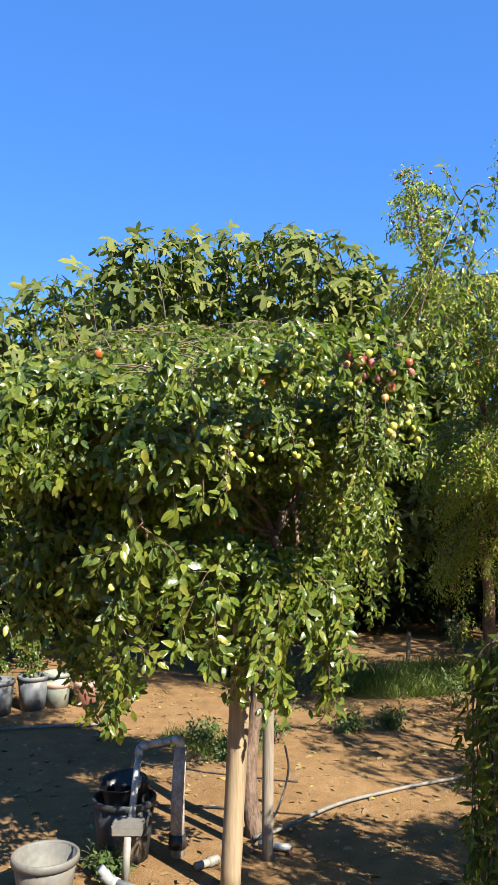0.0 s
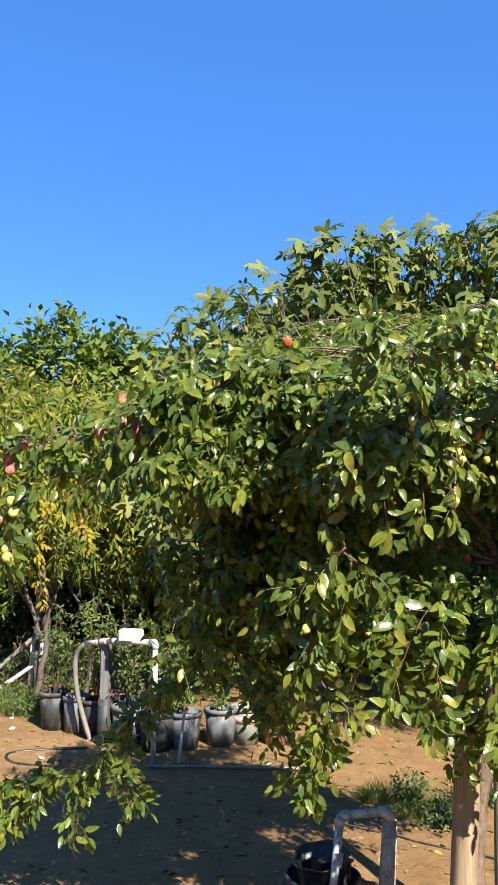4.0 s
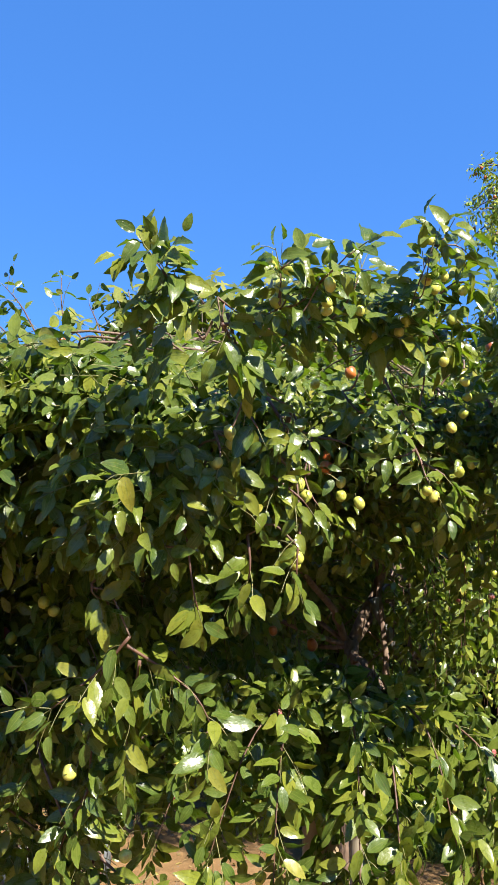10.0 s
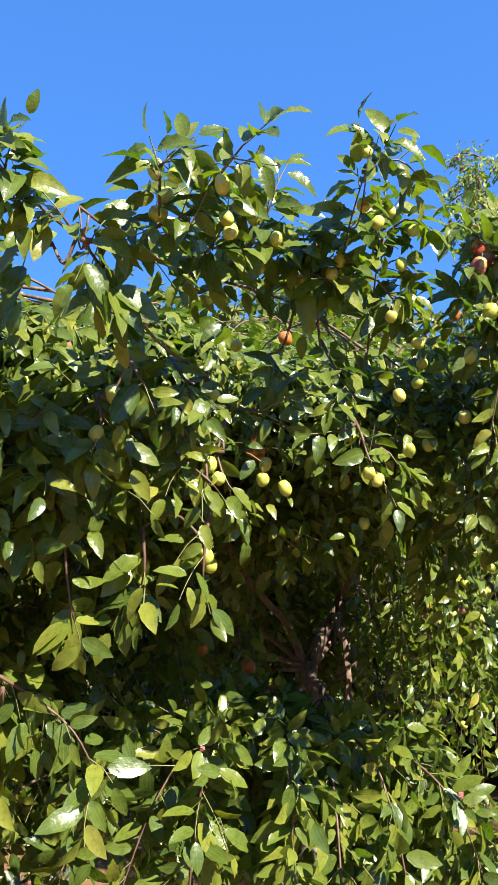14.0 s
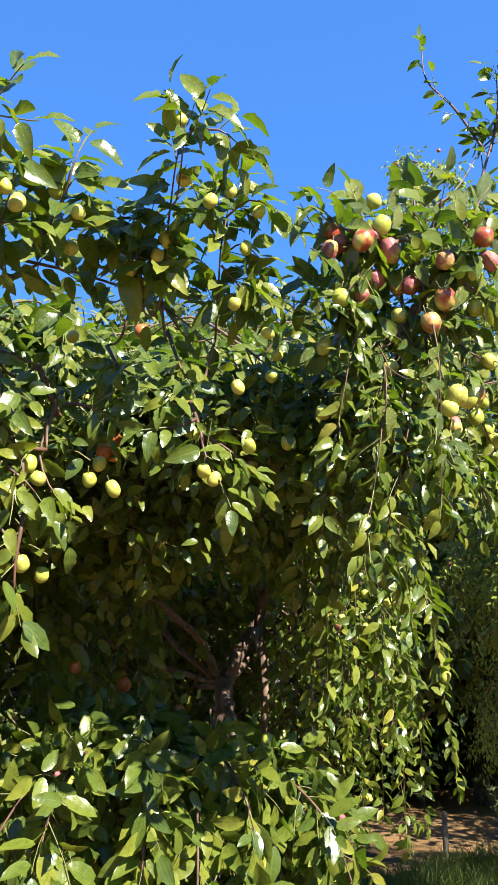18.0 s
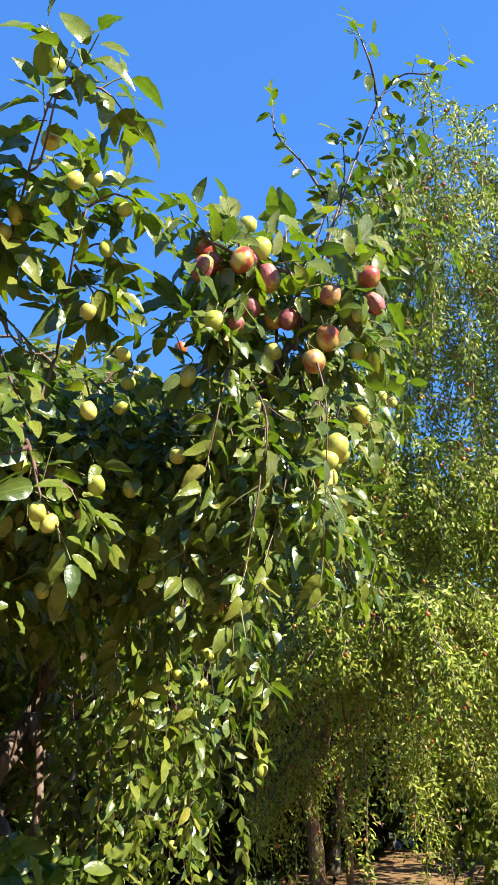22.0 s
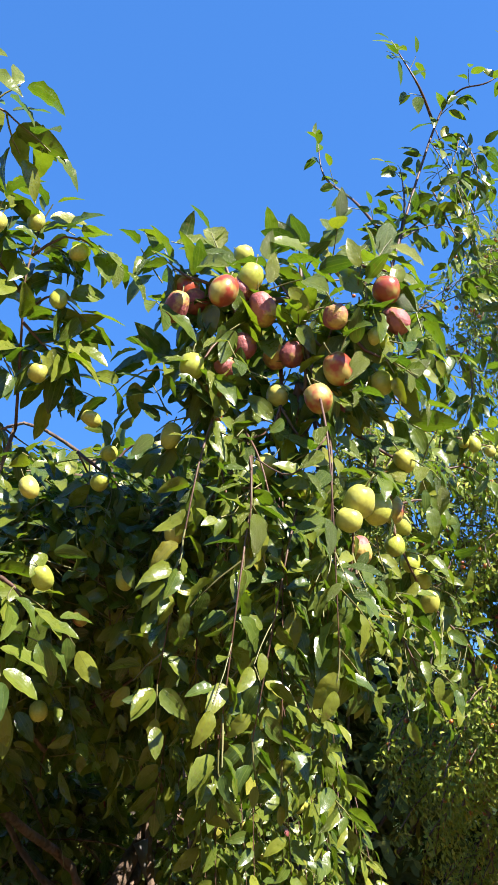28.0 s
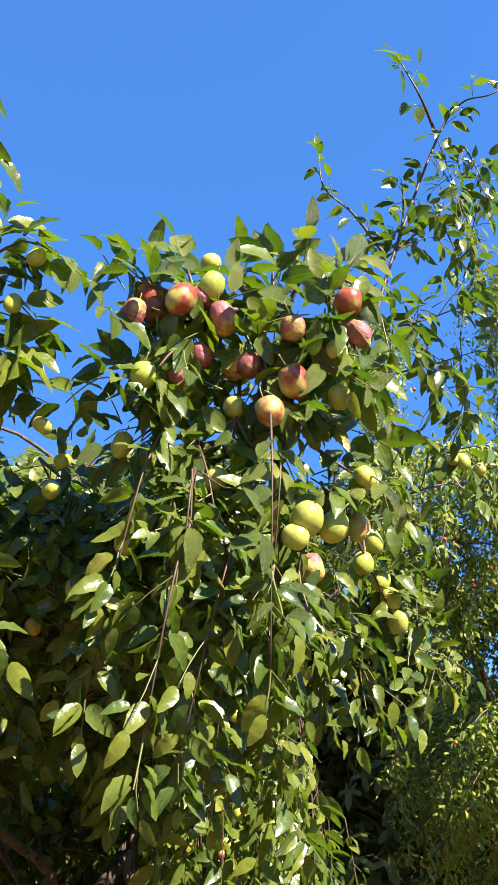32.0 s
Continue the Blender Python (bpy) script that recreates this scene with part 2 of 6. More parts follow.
WHITE_PVC = rough_material("white_pvc", (0.374, 0.367, 0.338), (0.490, 0.482, 0.454), 8, 0.42, 0.1, 0.001, 5, None, 0, (0.324, 0.295, 0.245))
GREY_PVC = rough_material("grey_pvc", (0.173, 0.184, 0.180), (0.259, 0.266, 0.256), 10, 0.5, 0.15, 0.001, 5, None, 0, (0.202, 0.187, 0.158))
SPATTERED_PIPE = rough_material("spattered_pipe", (0.13, 0.15, 0.155), (0.5, 0.5, 0.48), 34, 0.55, 0.2, 0.001, 5)
BLACK_PLASTIC = rough_material("black_plastic", (0.010, 0.010, 0.011), (0.025, 0.025, 0.027), 14, 0.42, 0.2, 0.002, 6, None, 0, (0.072, 0.061, 0.047))
DUSTY_BLACK = rough_material("dusty_black_pot", (0.014, 0.017, 0.018), (0.043, 0.043, 0.043), 12, 0.6, 0.2, 0.002, 6, (1, 1, 0.3), 0, (0.173, 0.137, 0.094))
GREY_POT = rough_material("faded_grey_pot", (0.075, 0.083, 0.09), (0.14, 0.15, 0.155), 9, 0.6, 0.2, 0.002, 6, (1, 1, 0.3), 0, (0.216, 0.180, 0.130))
SAGE_POT = rough_material("sage_pot", (0.158, 0.180, 0.137), (0.230, 0.245, 0.194), 9, 0.6, 0.2, 0.002, 6, None, 0, (0.245, 0.202, 0.144))
PINK_BAND = rough_material("faded_pink_band", (0.360, 0.238, 0.180), (0.418, 0.302, 0.238), 20, 0.6, 0.1, 0.001)
RED_POT = rough_material("terracotta_pot", (0.2, 0.075, 0.06), (0.27, 0.12, 0.095), 12, 0.65, 0.2, 0.002, 6, None, 0, (0.259, 0.180, 0.130))
OFF_WHITE = rough_material("dirty_white_bucket", (0.173, 0.162, 0.133), (0.259, 0.241, 0.202), 7, 0.55, 0.2, 0.002, 6, None, 0, (0.194, 0.158, 0.115))
TUB_GREY = rough_material("dirty_grey_tub", (0.10, 0.098, 0.085), (0.165, 0.155, 0.13), 7, 0.6, 0.2, 0.002, 6, None, 0, (0.15, 0.115, 0.075))
RED_PAINT = rough_material("red_plastic", (0.374, 0.032, 0.043), (0.446, 0.058, 0.065), 8, 0.4, 0.1, 0.001, 6, None, 0, (0.288, 0.086, 0.072))
HOSE_GREY = rough_material("grey_hose", (0.122, 0.115, 0.101), (0.194, 0.180, 0.155), 14, 0.6, 0.2, 0.001, 6, None, 0, (0.245, 0.187, 0.122))
SOIL = rough_material("potting_soil", (0.036, 0.025, 0.016), (0.086, 0.061, 0.040), 40, 0.95, 0.8, 0.01)
STONE = rough_material("field_stone", (0.11, 0.075, 0.045), (0.2, 0.145, 0.095), 30, 0.85, 0.5, 0.004)
FRUIT_PALE = fruit_material("pale_green_fruit", (0.36, 0.39, 0.06), (0.52, 0.48, 0.11), (0.30, 0.14, 0.04), 0.66, 0.76)
FRUIT_MIXED = fruit_material("ripening_fruit", (0.42, 0.38, 0.085), (0.48, 0.38, 0.12), (0.30, 0.055, 0.03), 0.44, 0.54)
FRUIT_RED = fruit_material("ripe_red_fruit", (0.2, 0.044, 0.05), (0.34, 0.1, 0.09), (0.45, 0.30, 0.075), 0.5, 0.58, 0.58, 1.0)
FRUIT_ORANGE = fruit_material("orange_fruit", (0.396, 0.108, 0.022), (0.432, 0.137, 0.029), (0.288, 0.065, 0.022), 0.5, 0.65)


def soil_material():
    m, n, l, bsdf = mat("dirt")
    big, mid, fine = noise_tex(n, l, 0.55, 5), noise_tex(n, l, 7, 6, 0.65), noise_tex(n, l, 90, 4, 0.7)
    r = ramp(n, [(0.32, (0.14, 0.078, 0.031)), (0.5, (0.21, 0.123, 0.052)), (0.68, (0.28, 0.173, 0.078))])
    l.new(math_node(n, l, "ADD", math_node(n, l, "MULTIPLY", big, 0.45), math_node(n, l, "MULTIPLY", mid, 0.55)), r.inputs[0])
    speck = ramp(n, [(0.30, (0.55, 0.5, 0.45)), (0.5, (1, 1, 1)), (0.74, (1.25, 1.22, 1.15))])
    l.new(fine, speck.inputs[0])
    l.new(mixc(n, l, 0.8, r.outputs[0], speck.outputs[0], "MULTIPLY"), bsdf.inputs["Base Color"])
    bsdf.inputs["Roughness"].default_value = 0.95
    bsdf.inputs["Specular IOR Level"].default_value = 0.2
    bump(n, l, bsdf, math_node(n, l, "ADD", mid, math_node(n, l, "MULTIPLY", fine, 0.5)), 0.7, 0.02)
    return m


DIRT = soil_material()

# ---- builders ----
UP = Vector((0, 0, 1))
R = random.Random(7)
NR = np.random.RandomState(11)


def part(name, mesh_or_bm, material, parent, label="", smooth=True):
    """Links a bmesh or mesh as one object under a thing or a part."""
    if isinstance(mesh_or_bm, bmesh.types.BMesh):
        me = bpy.data.meshes.new(name)
        mesh_or_bm.to_mesh(me)
        mesh_or_bm.free()
        if smooth:
            me.shade_smooth()
    else:
        me = mesh_or_bm
    if not me.materials and material:
        me.materials.append(material)
    ob = new(name, me)
    ob.parent = parent
    if label:
        tagged(ob, label)
    return ob


def thing(name, at, label, category, group="", turn=0.0, kind=""):
    e = new(name)
    e.empty_display_size = 0.1
    e.matrix_world = pose(*at, 0, 0, turn)
    return tagged(e, label, category, group, kind)


class Bag:
    """Gathers vertices, faces and leaf coordinates for one mesh."""

    def __init__(self):
        self.v, self.f, self.n = [], [], 0

    def tube(self, pts, radii, sides=6, cap=True):
        pts = [Vector(p) for p in pts]
        ref = Vector((0.31, 0.17, 0.93))
        rings = []
        for i, p in enumerate(pts):
            d = (pts[min(i + 1, len(pts) - 1)] - pts[max(i - 1, 0)]).normalized()
            a = d.cross(ref)
            if a.length < 0.1:
                a = d.cross(Vector((1, 0, 0)))
            a.normalize()
            b = d.cross(a)
            r = radii[i]
            rings.append([self.add(p + (a * math.cos(k * math.tau / sides) + b * math.sin(k * math.tau / sides)) * r) for k in range(sides)])
        for i in range(len(rings) - 1):
            for k in range(sides):
                k2 = (k + 1) % sides
                self.f.append((rings[i][k], rings[i + 1][k], rings[i + 1][k2], rings[i][k2]))
        if cap:
            self.f.append(tuple(rings[0]))
            self.f.append(tuple(reversed(rings[-1])))

    def add(self, p):
        self.v.append(tuple(p))
        self.n += 1
        return self.n - 1

    def mesh(self, name):
        me = bpy.data.meshes.new(name)
        me.from_pydata(self.v, [], self.f)
        me.shade_smooth()
        me.update()
        return me


def smooth_line(pts, n):
    """A Catmull-Rom line through a few points."""
    p = [Vector(q) for q in pts]
    p = [p[0] * 2 - p[1]] + p + [p[-1] * 2 - p[-2]]
    out = []
    segs = len(p) - 3
    for i in range(n + 1):
        s = min(i / n * segs, segs - 1e-6)
        k = int(s)
        t = s - k
        a, b, c, d = p[k:k + 4]
        out.append(0.5 * (2 * b + (c - a) * t + (2 * a - 5 * b + 4 * c - d) * t * t + (3 * b - a - 3 * c + d) * t ** 3))
    return out


def tube_part(name, pts, r0, r1, material, parent, label="", n=10, sides=8, wobble=0.0):
    line = smooth_line(pts, n)
    if wobble:
        line = [p + Vector([R.uniform(-wobble, wobble) for _ in range(3)]) if 0 < i < n else p for i, p in enumerate(line)]
    bag = Bag()
    bag.tube(line, [r0 + (r1 - r0) * i / n for i in range(n + 1)], sides)
    return part(name, bag.mesh(name), material, parent, label)


def blade(stations, fold, droop, wave=0.0):
    """A leaf template: rows of left edge, midrib, right edge between a pointed base and tip."""
    v, uv, f = [(0, 0, 0)], [(0, 0)], []
    for i, (t, w) in enumerate(stations):
        for u in (-1, 0, 1):
            v.append((u * w, t, fold * w * abs(u) - droop * t * t + wave * w * u * math.sin(2.3 * i + u)))
            uv.append((u, t))
    v.append((0, 1, -droop))
    uv.append((0, 1))
    k = len(stations)
    f += [(0, 2, 1), (0, 3, 2)]
    for i in range(k - 1):
        a, b = 1 + 3 * i, 4 + 3 * i
        f += [(a, a + 1, b + 1), (a, b + 1, b), (a + 1, a + 2, b + 2), (a + 1, b + 2, b + 1)]
    a, e = 1 + 3 * (k - 1), 1 + 3 * k
    f += [(a, a + 1, e), (a + 1, a + 2, e)]
    return np.array(v, float), np.array(f, int), np.array(uv, float)


OVATE = blade([(0.06, 0.1), (0.27, 0.222), (0.55, 0.225), (0.82, 0.13)], 0.24, 0.26, 0.13)
TOOTHED = blade([(t, 0.245 * math.sin(math.pi * t ** 0.78) ** 0.75 * (1.03 if k % 2 else 0.97)) for k, t in enumerate((0.025, 0.1, 0.2, 0.32, 0.45, 0.58, 0.7, 0.82, 0.92))], 0.36, 0.3, 0.1)
SIMPLE = blade([(0.3, 0.23), (0.65, 0.17)], 0.3, 0.14)
LANCE = blade([(0.2, 0.085), (0.5, 0.115), (0.8, 0.06)], 0.4, 0.35)
SLIM = blade([(0.45, 0.115)], 0.4, 0.35)
TINY = blade([(0.42, 0.25)], 0.35, 0.12)
GRASS = blade([(0.3, 0.014), (0.7, 0.01)], 0.3, 0.45)


def fig_blade():
    """A lobed fig leaf: five lobes round the stalk's end, cupped and hanging at the tips."""
    v, uv, f = [(0, 0.28, 0.0)], [(0.2, 0.3)], []
    rim = []
    for k in range(21):
        a = math.radians(-158 + k * 316 / 20)
        lobe = 0.5 + 0.5 * math.cos((k - 10) * math.tau / 5.0)
        r = (0.17 + 0.42 * lobe) * (1.12 if abs(k - 10) < 3 else 0.86)
        x, y = r * math.sin(a), 0.28 + r * math.cos(a)
        rim.append(len(v))
        v.append((x, y, -0.5 * r * r))
        uv.append((0.25 + 0.1 * lobe, y))
    for a, b in zip(rim, rim[1:]):
        f.append((0, b, a))
    return np.array(v, float), np.array(f, int), np.array(uv, float)


FIG = fig_blade()


def norm(a):
    return a / np.maximum(np.linalg.norm(a, axis=1, keepdims=True), 1e-9)


def leaf_mesh(name, P, D, N, size, template, width=1.0):
    """One mesh of many leaves: base points P, directions D, upper sides N, lengths."""
    tv, tf, tuv = template
    P, D, N, size = (np.asarray(a, float) for a in (P, D, N, size))
    D = norm(D)
    S = norm(np.cross(D, N))
    N = np.cross(S, D)
    curl = 0.6 + 0.9 * NR.rand(len(P))
    lv = (P[:, None] + size[:, None, None] * (tv[None, :, 0:1] * width * S[:, None] + tv[None, :, 1:2] * D[:, None] + tv[None, :, 2:3] * curl[:, None, None] * N[:, None])).reshape(-1, 3)
    k, nv = len(P), len(tv)
    lf = (tf[None] + (np.arange(k) * nv)[:, None, None]).reshape(-1, 3)
    me = bpy.data.meshes.new(name)
    me.vertices.add(len(lv))
    me.vertices.foreach_set("co", lv.ravel())
    me.loops.add(lf.size)
    me.loops.foreach_set("vertex_index", lf.ravel().astype(np.int32))
    me.polygons.add(len(lf))
    me.polygons.foreach_set("loop_start", np.arange(0, lf.size, 3, dtype=np.int32))
    me.polygons.foreach_set("loop_total", np.full(len(lf), 3, dtype=np.int32))
    uvl = me.uv_layers.new(name="UVMap")
    uvl.data.foreach_set("uv", np.tile(tuv[tf.ravel()], (k, 1)).ravel())
    me.update()
    me.validate()
    me.shade_smooth()
    return me


class Foliage:
    """Leaves, stems and fruit places of one plant."""

    def __init__(self):
        self.P, self.D, self.N, self.L, self.stems, self.fruit, self.shoots = [], [], [], [], Bag(), [], []

    def leaf(self, p, d, nrm, size):
        self.P.append(tuple(p)), self.D.append(tuple(d)), self.N.append(tuple(nrm)), self.L.append(size)

    def sprig(self, p, d, length, count, size, droop, out, fruit=0.0, spread=0.8, stem=0.0011):
        """A leafy shoot: a bending stem with leaves in two rows, and fruit hanging from some nodes."""
        p, d = Vector(p), Vector(d).normalized()
        out = Vector(out)
        side = d.cross(out + Vector((R.gauss(0, 0.4), R.gauss(0, 0.4), R.gauss(0, 0.4))))
        side.normalize()
        step = length / count
        line = [p.copy()]
        flip = R.choice((-1, 1))
        first = len(self.P)
        for i in range(count):
            d = (d + Vector((R.gauss(0, 0.1), R.gauss(0, 0.1), R.gauss(0, 0.08) - droop * (0.5 + i / count)))).normalized()
            p = p + d * step
            line.append(p.copy())
            flip = -flip
            last = i == count - 1
            ld = d * (1.0 if last else 0.5) + side * flip * (0.15 if last else spread) + Vector((R.gauss(0, 0.25), R.gauss(0, 0.25), R.gauss(-0.28, 0.36)))
            nr = out * 0.8 + UP * 0.4 + Vector((R.gauss(0, 0.6), R.gauss(0, 0.6), R.gauss(0, 0.5)))
            self.leaf(p + ld.normalized() * 0.006, ld, nr, size * R.uniform(0.72, 1.18) * (0.8 if i > count - 3 else 1.0))
            if fruit and R.random() < fruit:
                self.fruit.append(p + Vector((R.gauss(0, 0.008), R.gauss(0, 0.008), -0.028)))
        if not stem:
            return
        pts = line[::2] if len(line) > 4 else line
        if pts[-1] is not line[-1]:
            pts = pts + [line[-1]]
        self.shoots.append((pts, stem, first, len(self.P)))

    def grow(self, kept=None):
        """Builds the stems of the shoots that have kept their leaves."""
        for pts, stem, first, last in self.shoots:
            if kept is None or kept[first:last].mean() > 0.6 and kept[last - 1]:
                self.stems.tube(pts, [stem * (1 - 0.5 * i / len(pts)) for i in range(len(pts))], 3, False)


def cloud(blobs, total, spread, size, jitter=0.35, hang=0.4, shell=0.62):
    """Leaf clumps scattered through the outer part of some ellipsoids (centre, radii); returns P, D, N, sizes."""
    vol = np.array([b[1][0] * b[1][1] * b[1][2] for b in blobs]) ** 0.67
    pick = NR.choice(len(blobs), total // 24, p=vol / vol.sum())
    c = np.array([b[0] for b in blobs])[pick]
    r = np.array([b[1] for b in blobs])[pick]
    u = norm(NR.randn(len(pick), 3))
    rad = shell + (1 - shell) * NR.rand(len(pick), 1) ** 0.6
    heads = c + u * rad * r * (0.88 + 0.24 * NR.rand(len(pick), 1))
    idx = np.repeat(np.arange(len(pick)), 24)
    P = heads[idx] + NR.randn(len(idx), 3) * spread * np.array([1, 1, 1.2])
    outw = norm(u[idx] + 0.01)
    D = outw * 0.6 + NR.randn(len(idx), 3) * 0.6 + np.array([0, 0, -hang])
    N = outw * 0.5 + np.array([0, 0, 0.7]) + NR.randn(len(idx), 3) * jitter
    L = size * (0.7 + 0.6 * NR.rand(len(idx)))
    ok = P[:, 2] > 0.05
    return P[ok], D[ok], N[ok], L[ok]


# ---- ground ----
def ground_height(x, y):
    return 0.02 * noise.noise(Vector((x * 0.5, y * 0.5, 0))) + 0.008 * noise.noise(Vector((x * 3, y * 3, 2)))


def build_ground():
    near = np.linspace(-6, 5, 150)
    xs = np.concatenate([[-900, -200, -60, -25, -12, -8], near, [7, 10, 20, 60, 200, 900]])
    ys = np.concatenate([[-900, -200, -60, -20, -6, -2], np.linspace(0, 12, 160), [13, 15, 20, 40, 120, 400, 900]])
    v = [(x, y, ground_height(x, y) if abs(x) < 9 and -3 < y < 14 else -0.02) for y in ys for x in xs]
    w = len(xs)
    f = [(j * w + i, j * w + i + 1, (j + 1) * w + i + 1, (j + 1) * w + i) for j in range(len(ys) - 1) for i in range(w - 1)]
    me = bpy.data.meshes.new("ground")
    me.from_pydata(v, [], f)
    me.shade_smooth()
    me.materials.append(DIRT)
    return tagged(new("ground", me), "bare tan dirt orchard ground with scuffs and litter", "ground", kind="structure")


ground = build_ground()

# ---- the jujube tree ----
jujube = thing("jujube_tree", (0.04, 4.35, 0), "broad jujube tree heavy with green and red fruit", "tree")
AT = Vector((0.04, 4.35, 0))
HEART = Vector((-0.1, 3.7, 1.75))
foliage = Foliage()


def local(pts):
    return [Vector(p) - AT for p in pts]


FORK = Vector((0.14, 4.49, 1.55))
tube_part("trunk", local([(0.04, 4.35, -0.05), (0.0, 4.37, 0.35), (0.07, 4.38, 0.8), (0.12, 4.42, 1.2), (0.14, 4.48, 1.57)]), 0.048, 0.027, BARK, jujube, "rough brown bark", 16, 12, 0.006)
BRANCH_POINTS = []
BOUGHS = [
    [FORK, (0.20, 4.57, 1.66), (0.28, 4.6, 1.79), (0.31, 4.45, 1.92), (0.36, 4.1, 2.0), (0.45, 3.5, 2.05), (0.49, 3.2, 2.1), (0.5, 3.06, 2.16)],
    [FORK, (0.10, 4.47, 1.64), (0.06, 4.4, 1.70), (-0.05, 4.1, 1.82), (-0.1, 3.6, 1.98), (-0.08, 3.05, 2.08)],
    [(0.11, 4.42, 1.15), (0.24, 4.5, 1.35), (0.27, 4.55, 1.6), (0.26, 4.58, 1.82), (0.24, 4.5, 2.0)],
    [FORK, (-0.2, 4.3, 1.7), (-0.55, 3.7, 1.95), (-0.8, 3.1, 2.02)],
    [FORK, (-0.1, 4.5, 1.8), (-0.2, 4.5, 2.2), (-0.3, 4.3, 2.35)],
    [FORK, (0.3, 4.7, 1.75), (0.55, 4.6, 2.1), (0.8, 4.2, 2.3)],
]
BOUGHS += [
    [FORK, (0.2, 4.72, 1.62), (0.36, 4.85, 1.85), (0.3, 4.8, 2.2)],
    [FORK, (0.0, 4.75, 1.55), (-0.35, 4.85, 1.7), (-0.5, 4.8, 2.05)],
    [(0.11, 4.42, 1.15), (0.08, 4.7, 1.25), (-0.25, 4.85, 1.3), (-0.5, 4.8, 1.4)],
    [FORK, (0.16, 4.3, 1.5), (0.18, 3.95, 1.46), (0.12, 3.7, 1.48)],
]
for limb in BOUGHS:
    tube_part("limb", local(limb), 0.023 if limb is BOUGHS[0] else 0.009 if limb[-1][0] < -0.25 else 0.016, 0.005, BARK, jujube, "", 12, 8, 0.008)


tube_part("pruned_limb", local([(0.24, 4.57, 1.72), (0.32, 4.6, 1.52), (0.415, 4.6, 1.335), (0.507, 4.6, 1.165)]), 0.02, 0.017, GREY_WOOD, jujube, "dead grey pruned limb", 10, 9, 0.003)


ROOTS = [p for limb in BOUGHS for p in smooth_line(limb, 20)[6:]]


def bough(pts, size=0.055, every=0.024, length=0.08, count=4, fruit=0.02, droop=0.12, thick=0.0035, material=TWIG, rise=0.0, spread=0.8, trim=0.0, direct=0.5):
    """A leafy branch along a given line: single leaves in two rows on the stem, and short leafy spurs."""
    n = max(6, int(sum((Vector(b) - Vector(a)).length for a, b in zip(pts, pts[1:])) / 0.02))
    line = smooth_line(pts, n)
    if trim:
        line = [p for p in line if (p - line[-1]).length > trim]
        n = len(line) - 1
    bag = Bag()
    root = min(ROOTS + BRANCH_POINTS, key=lambda p: (p - line[0]).length)
    if (root - line[0]).length > 0.03:
        # The twig that ties this branch to the limb it grows from.
        sag = -0.03 if line[0].z > 2.0 else 0.03
        tie = smooth_line([root, root.lerp(line[0], 0.5) + UP * sag, line[0]], 8)
        link = Bag()
        link.tube([p - AT for p in tie], [thick * (0.7 - 0.02 * i) for i in range(9)], 5)
        part("twig", link.mesh("twig"), BARK, jujube)
    BRANCH_POINTS.extend(line[:int(n * 0.6)])
    bag.tube([p - AT for p in line], [thick * (1 - 0.65 * i / n) for i in range(n + 1)], 6)
    part("branch", bag.mesh("branch"), material, jujube)
    run, want, flip = 0.0, every * 0.5, 1
    for i in range(1, n + 1):
        a, b = line[i - 1], line[i]
        run += (b - a).length
        while run > want:
            want += every * R.uniform(0.7, 1.3)
            flip = -flip
            d = (b - a).normalized()
            rnd = Vector((R.gauss(0, 1), R.gauss(0, 1), R.gauss(0, 1)))
            rnd = (rnd - d * rnd.dot(d)).normalized()
            out = (b - HEART).normalized() * 0.6 + Vector((0.25, -0.5, 0.25))
            if R.random() < direct:
                side = d.cross(out + rnd * 0.6).normalized() * flip
                ld = d * 0.5 + side + Vector((R.gauss(0, 0.25), R.gauss(0, 0.25), R.gauss(-0.2, 0.3)))
                nr = out * 0.7 + UP * 0.4 + Vector((R.gauss(0, 0.6), R.gauss(0, 0.6), R.gauss(0, 0.5)))
                foliage.leaf(b + ld.normalized() * 0.007, ld, nr, size * R.uniform(0.75, 1.2))
            else:
                foliage.sprig(b, d * 0.7 + rnd * 0.9 + UP * rise, length * R.uniform(0.6, 1.25), count + R.randint(-1, 2), size, droop, out, fruit, spread)
    d = (line[-1] - line[-2]).normalized()
    foliage.sprig(line[-1], d, size * 0.75, 4, size, droop * 0.6, (line[-1] - HEART).normalized() + Vector((0, -0.4, 0.2)), fruit)


STEM_KIND = dict(size=0.046, every=0.022, length=0.05, count=3, fruit=0.0, thick=0.0034, direct=0.5)
S_KIND = dict(thick=0.002, size=0.047, every=0.009, length=0.045, count=3, fruit=0.0, droop=0.08, rise=0.2, direct=0.72, trim=0.02)
U_KIND = dict(size=0.056, every=0.019, length=0.07, count=4, fruit=0.0, droop=0.14, rise=-0.1, direct=0.5, trim=0.02)
D_KIND = dict(size=0.056, every=0.014, length=0.08, count=4, fruit=0.01, droop=0.16, rise=-0.15, direct=0.4, trim=0.03)
LB_KIND = dict(size=0.056, every=0.011, length=0.09, count=5, fruit=0.0, droop=0.12, rise=-0.1, direct=0.4)
W_KIND = dict(size=0.054, every=0.014, length=0.12, count=6, fruit=0.0, droop=0.12, direct=0.3, thick=0.0045, trim=0.03)
TOP_KIND = dict(size=0.042, every=0.03, length=0.07, count=3, fruit=0.0, droop=0.04, rise=0.2, thick=0.003, direct=0.5)
G_KIND = dict(size=0.05, every=0.014, length=0.05, count=3, fruit=0.0, droop=0.03, rise=0.25, direct=0.75, thick=0.0036, trim=0.02)
F_KIND = dict(size=0.044, every=0.011, length=0.07, count=4, fruit=0.0, droop=0.14, thick=0.0025, direct=0.55, trim=0.02)
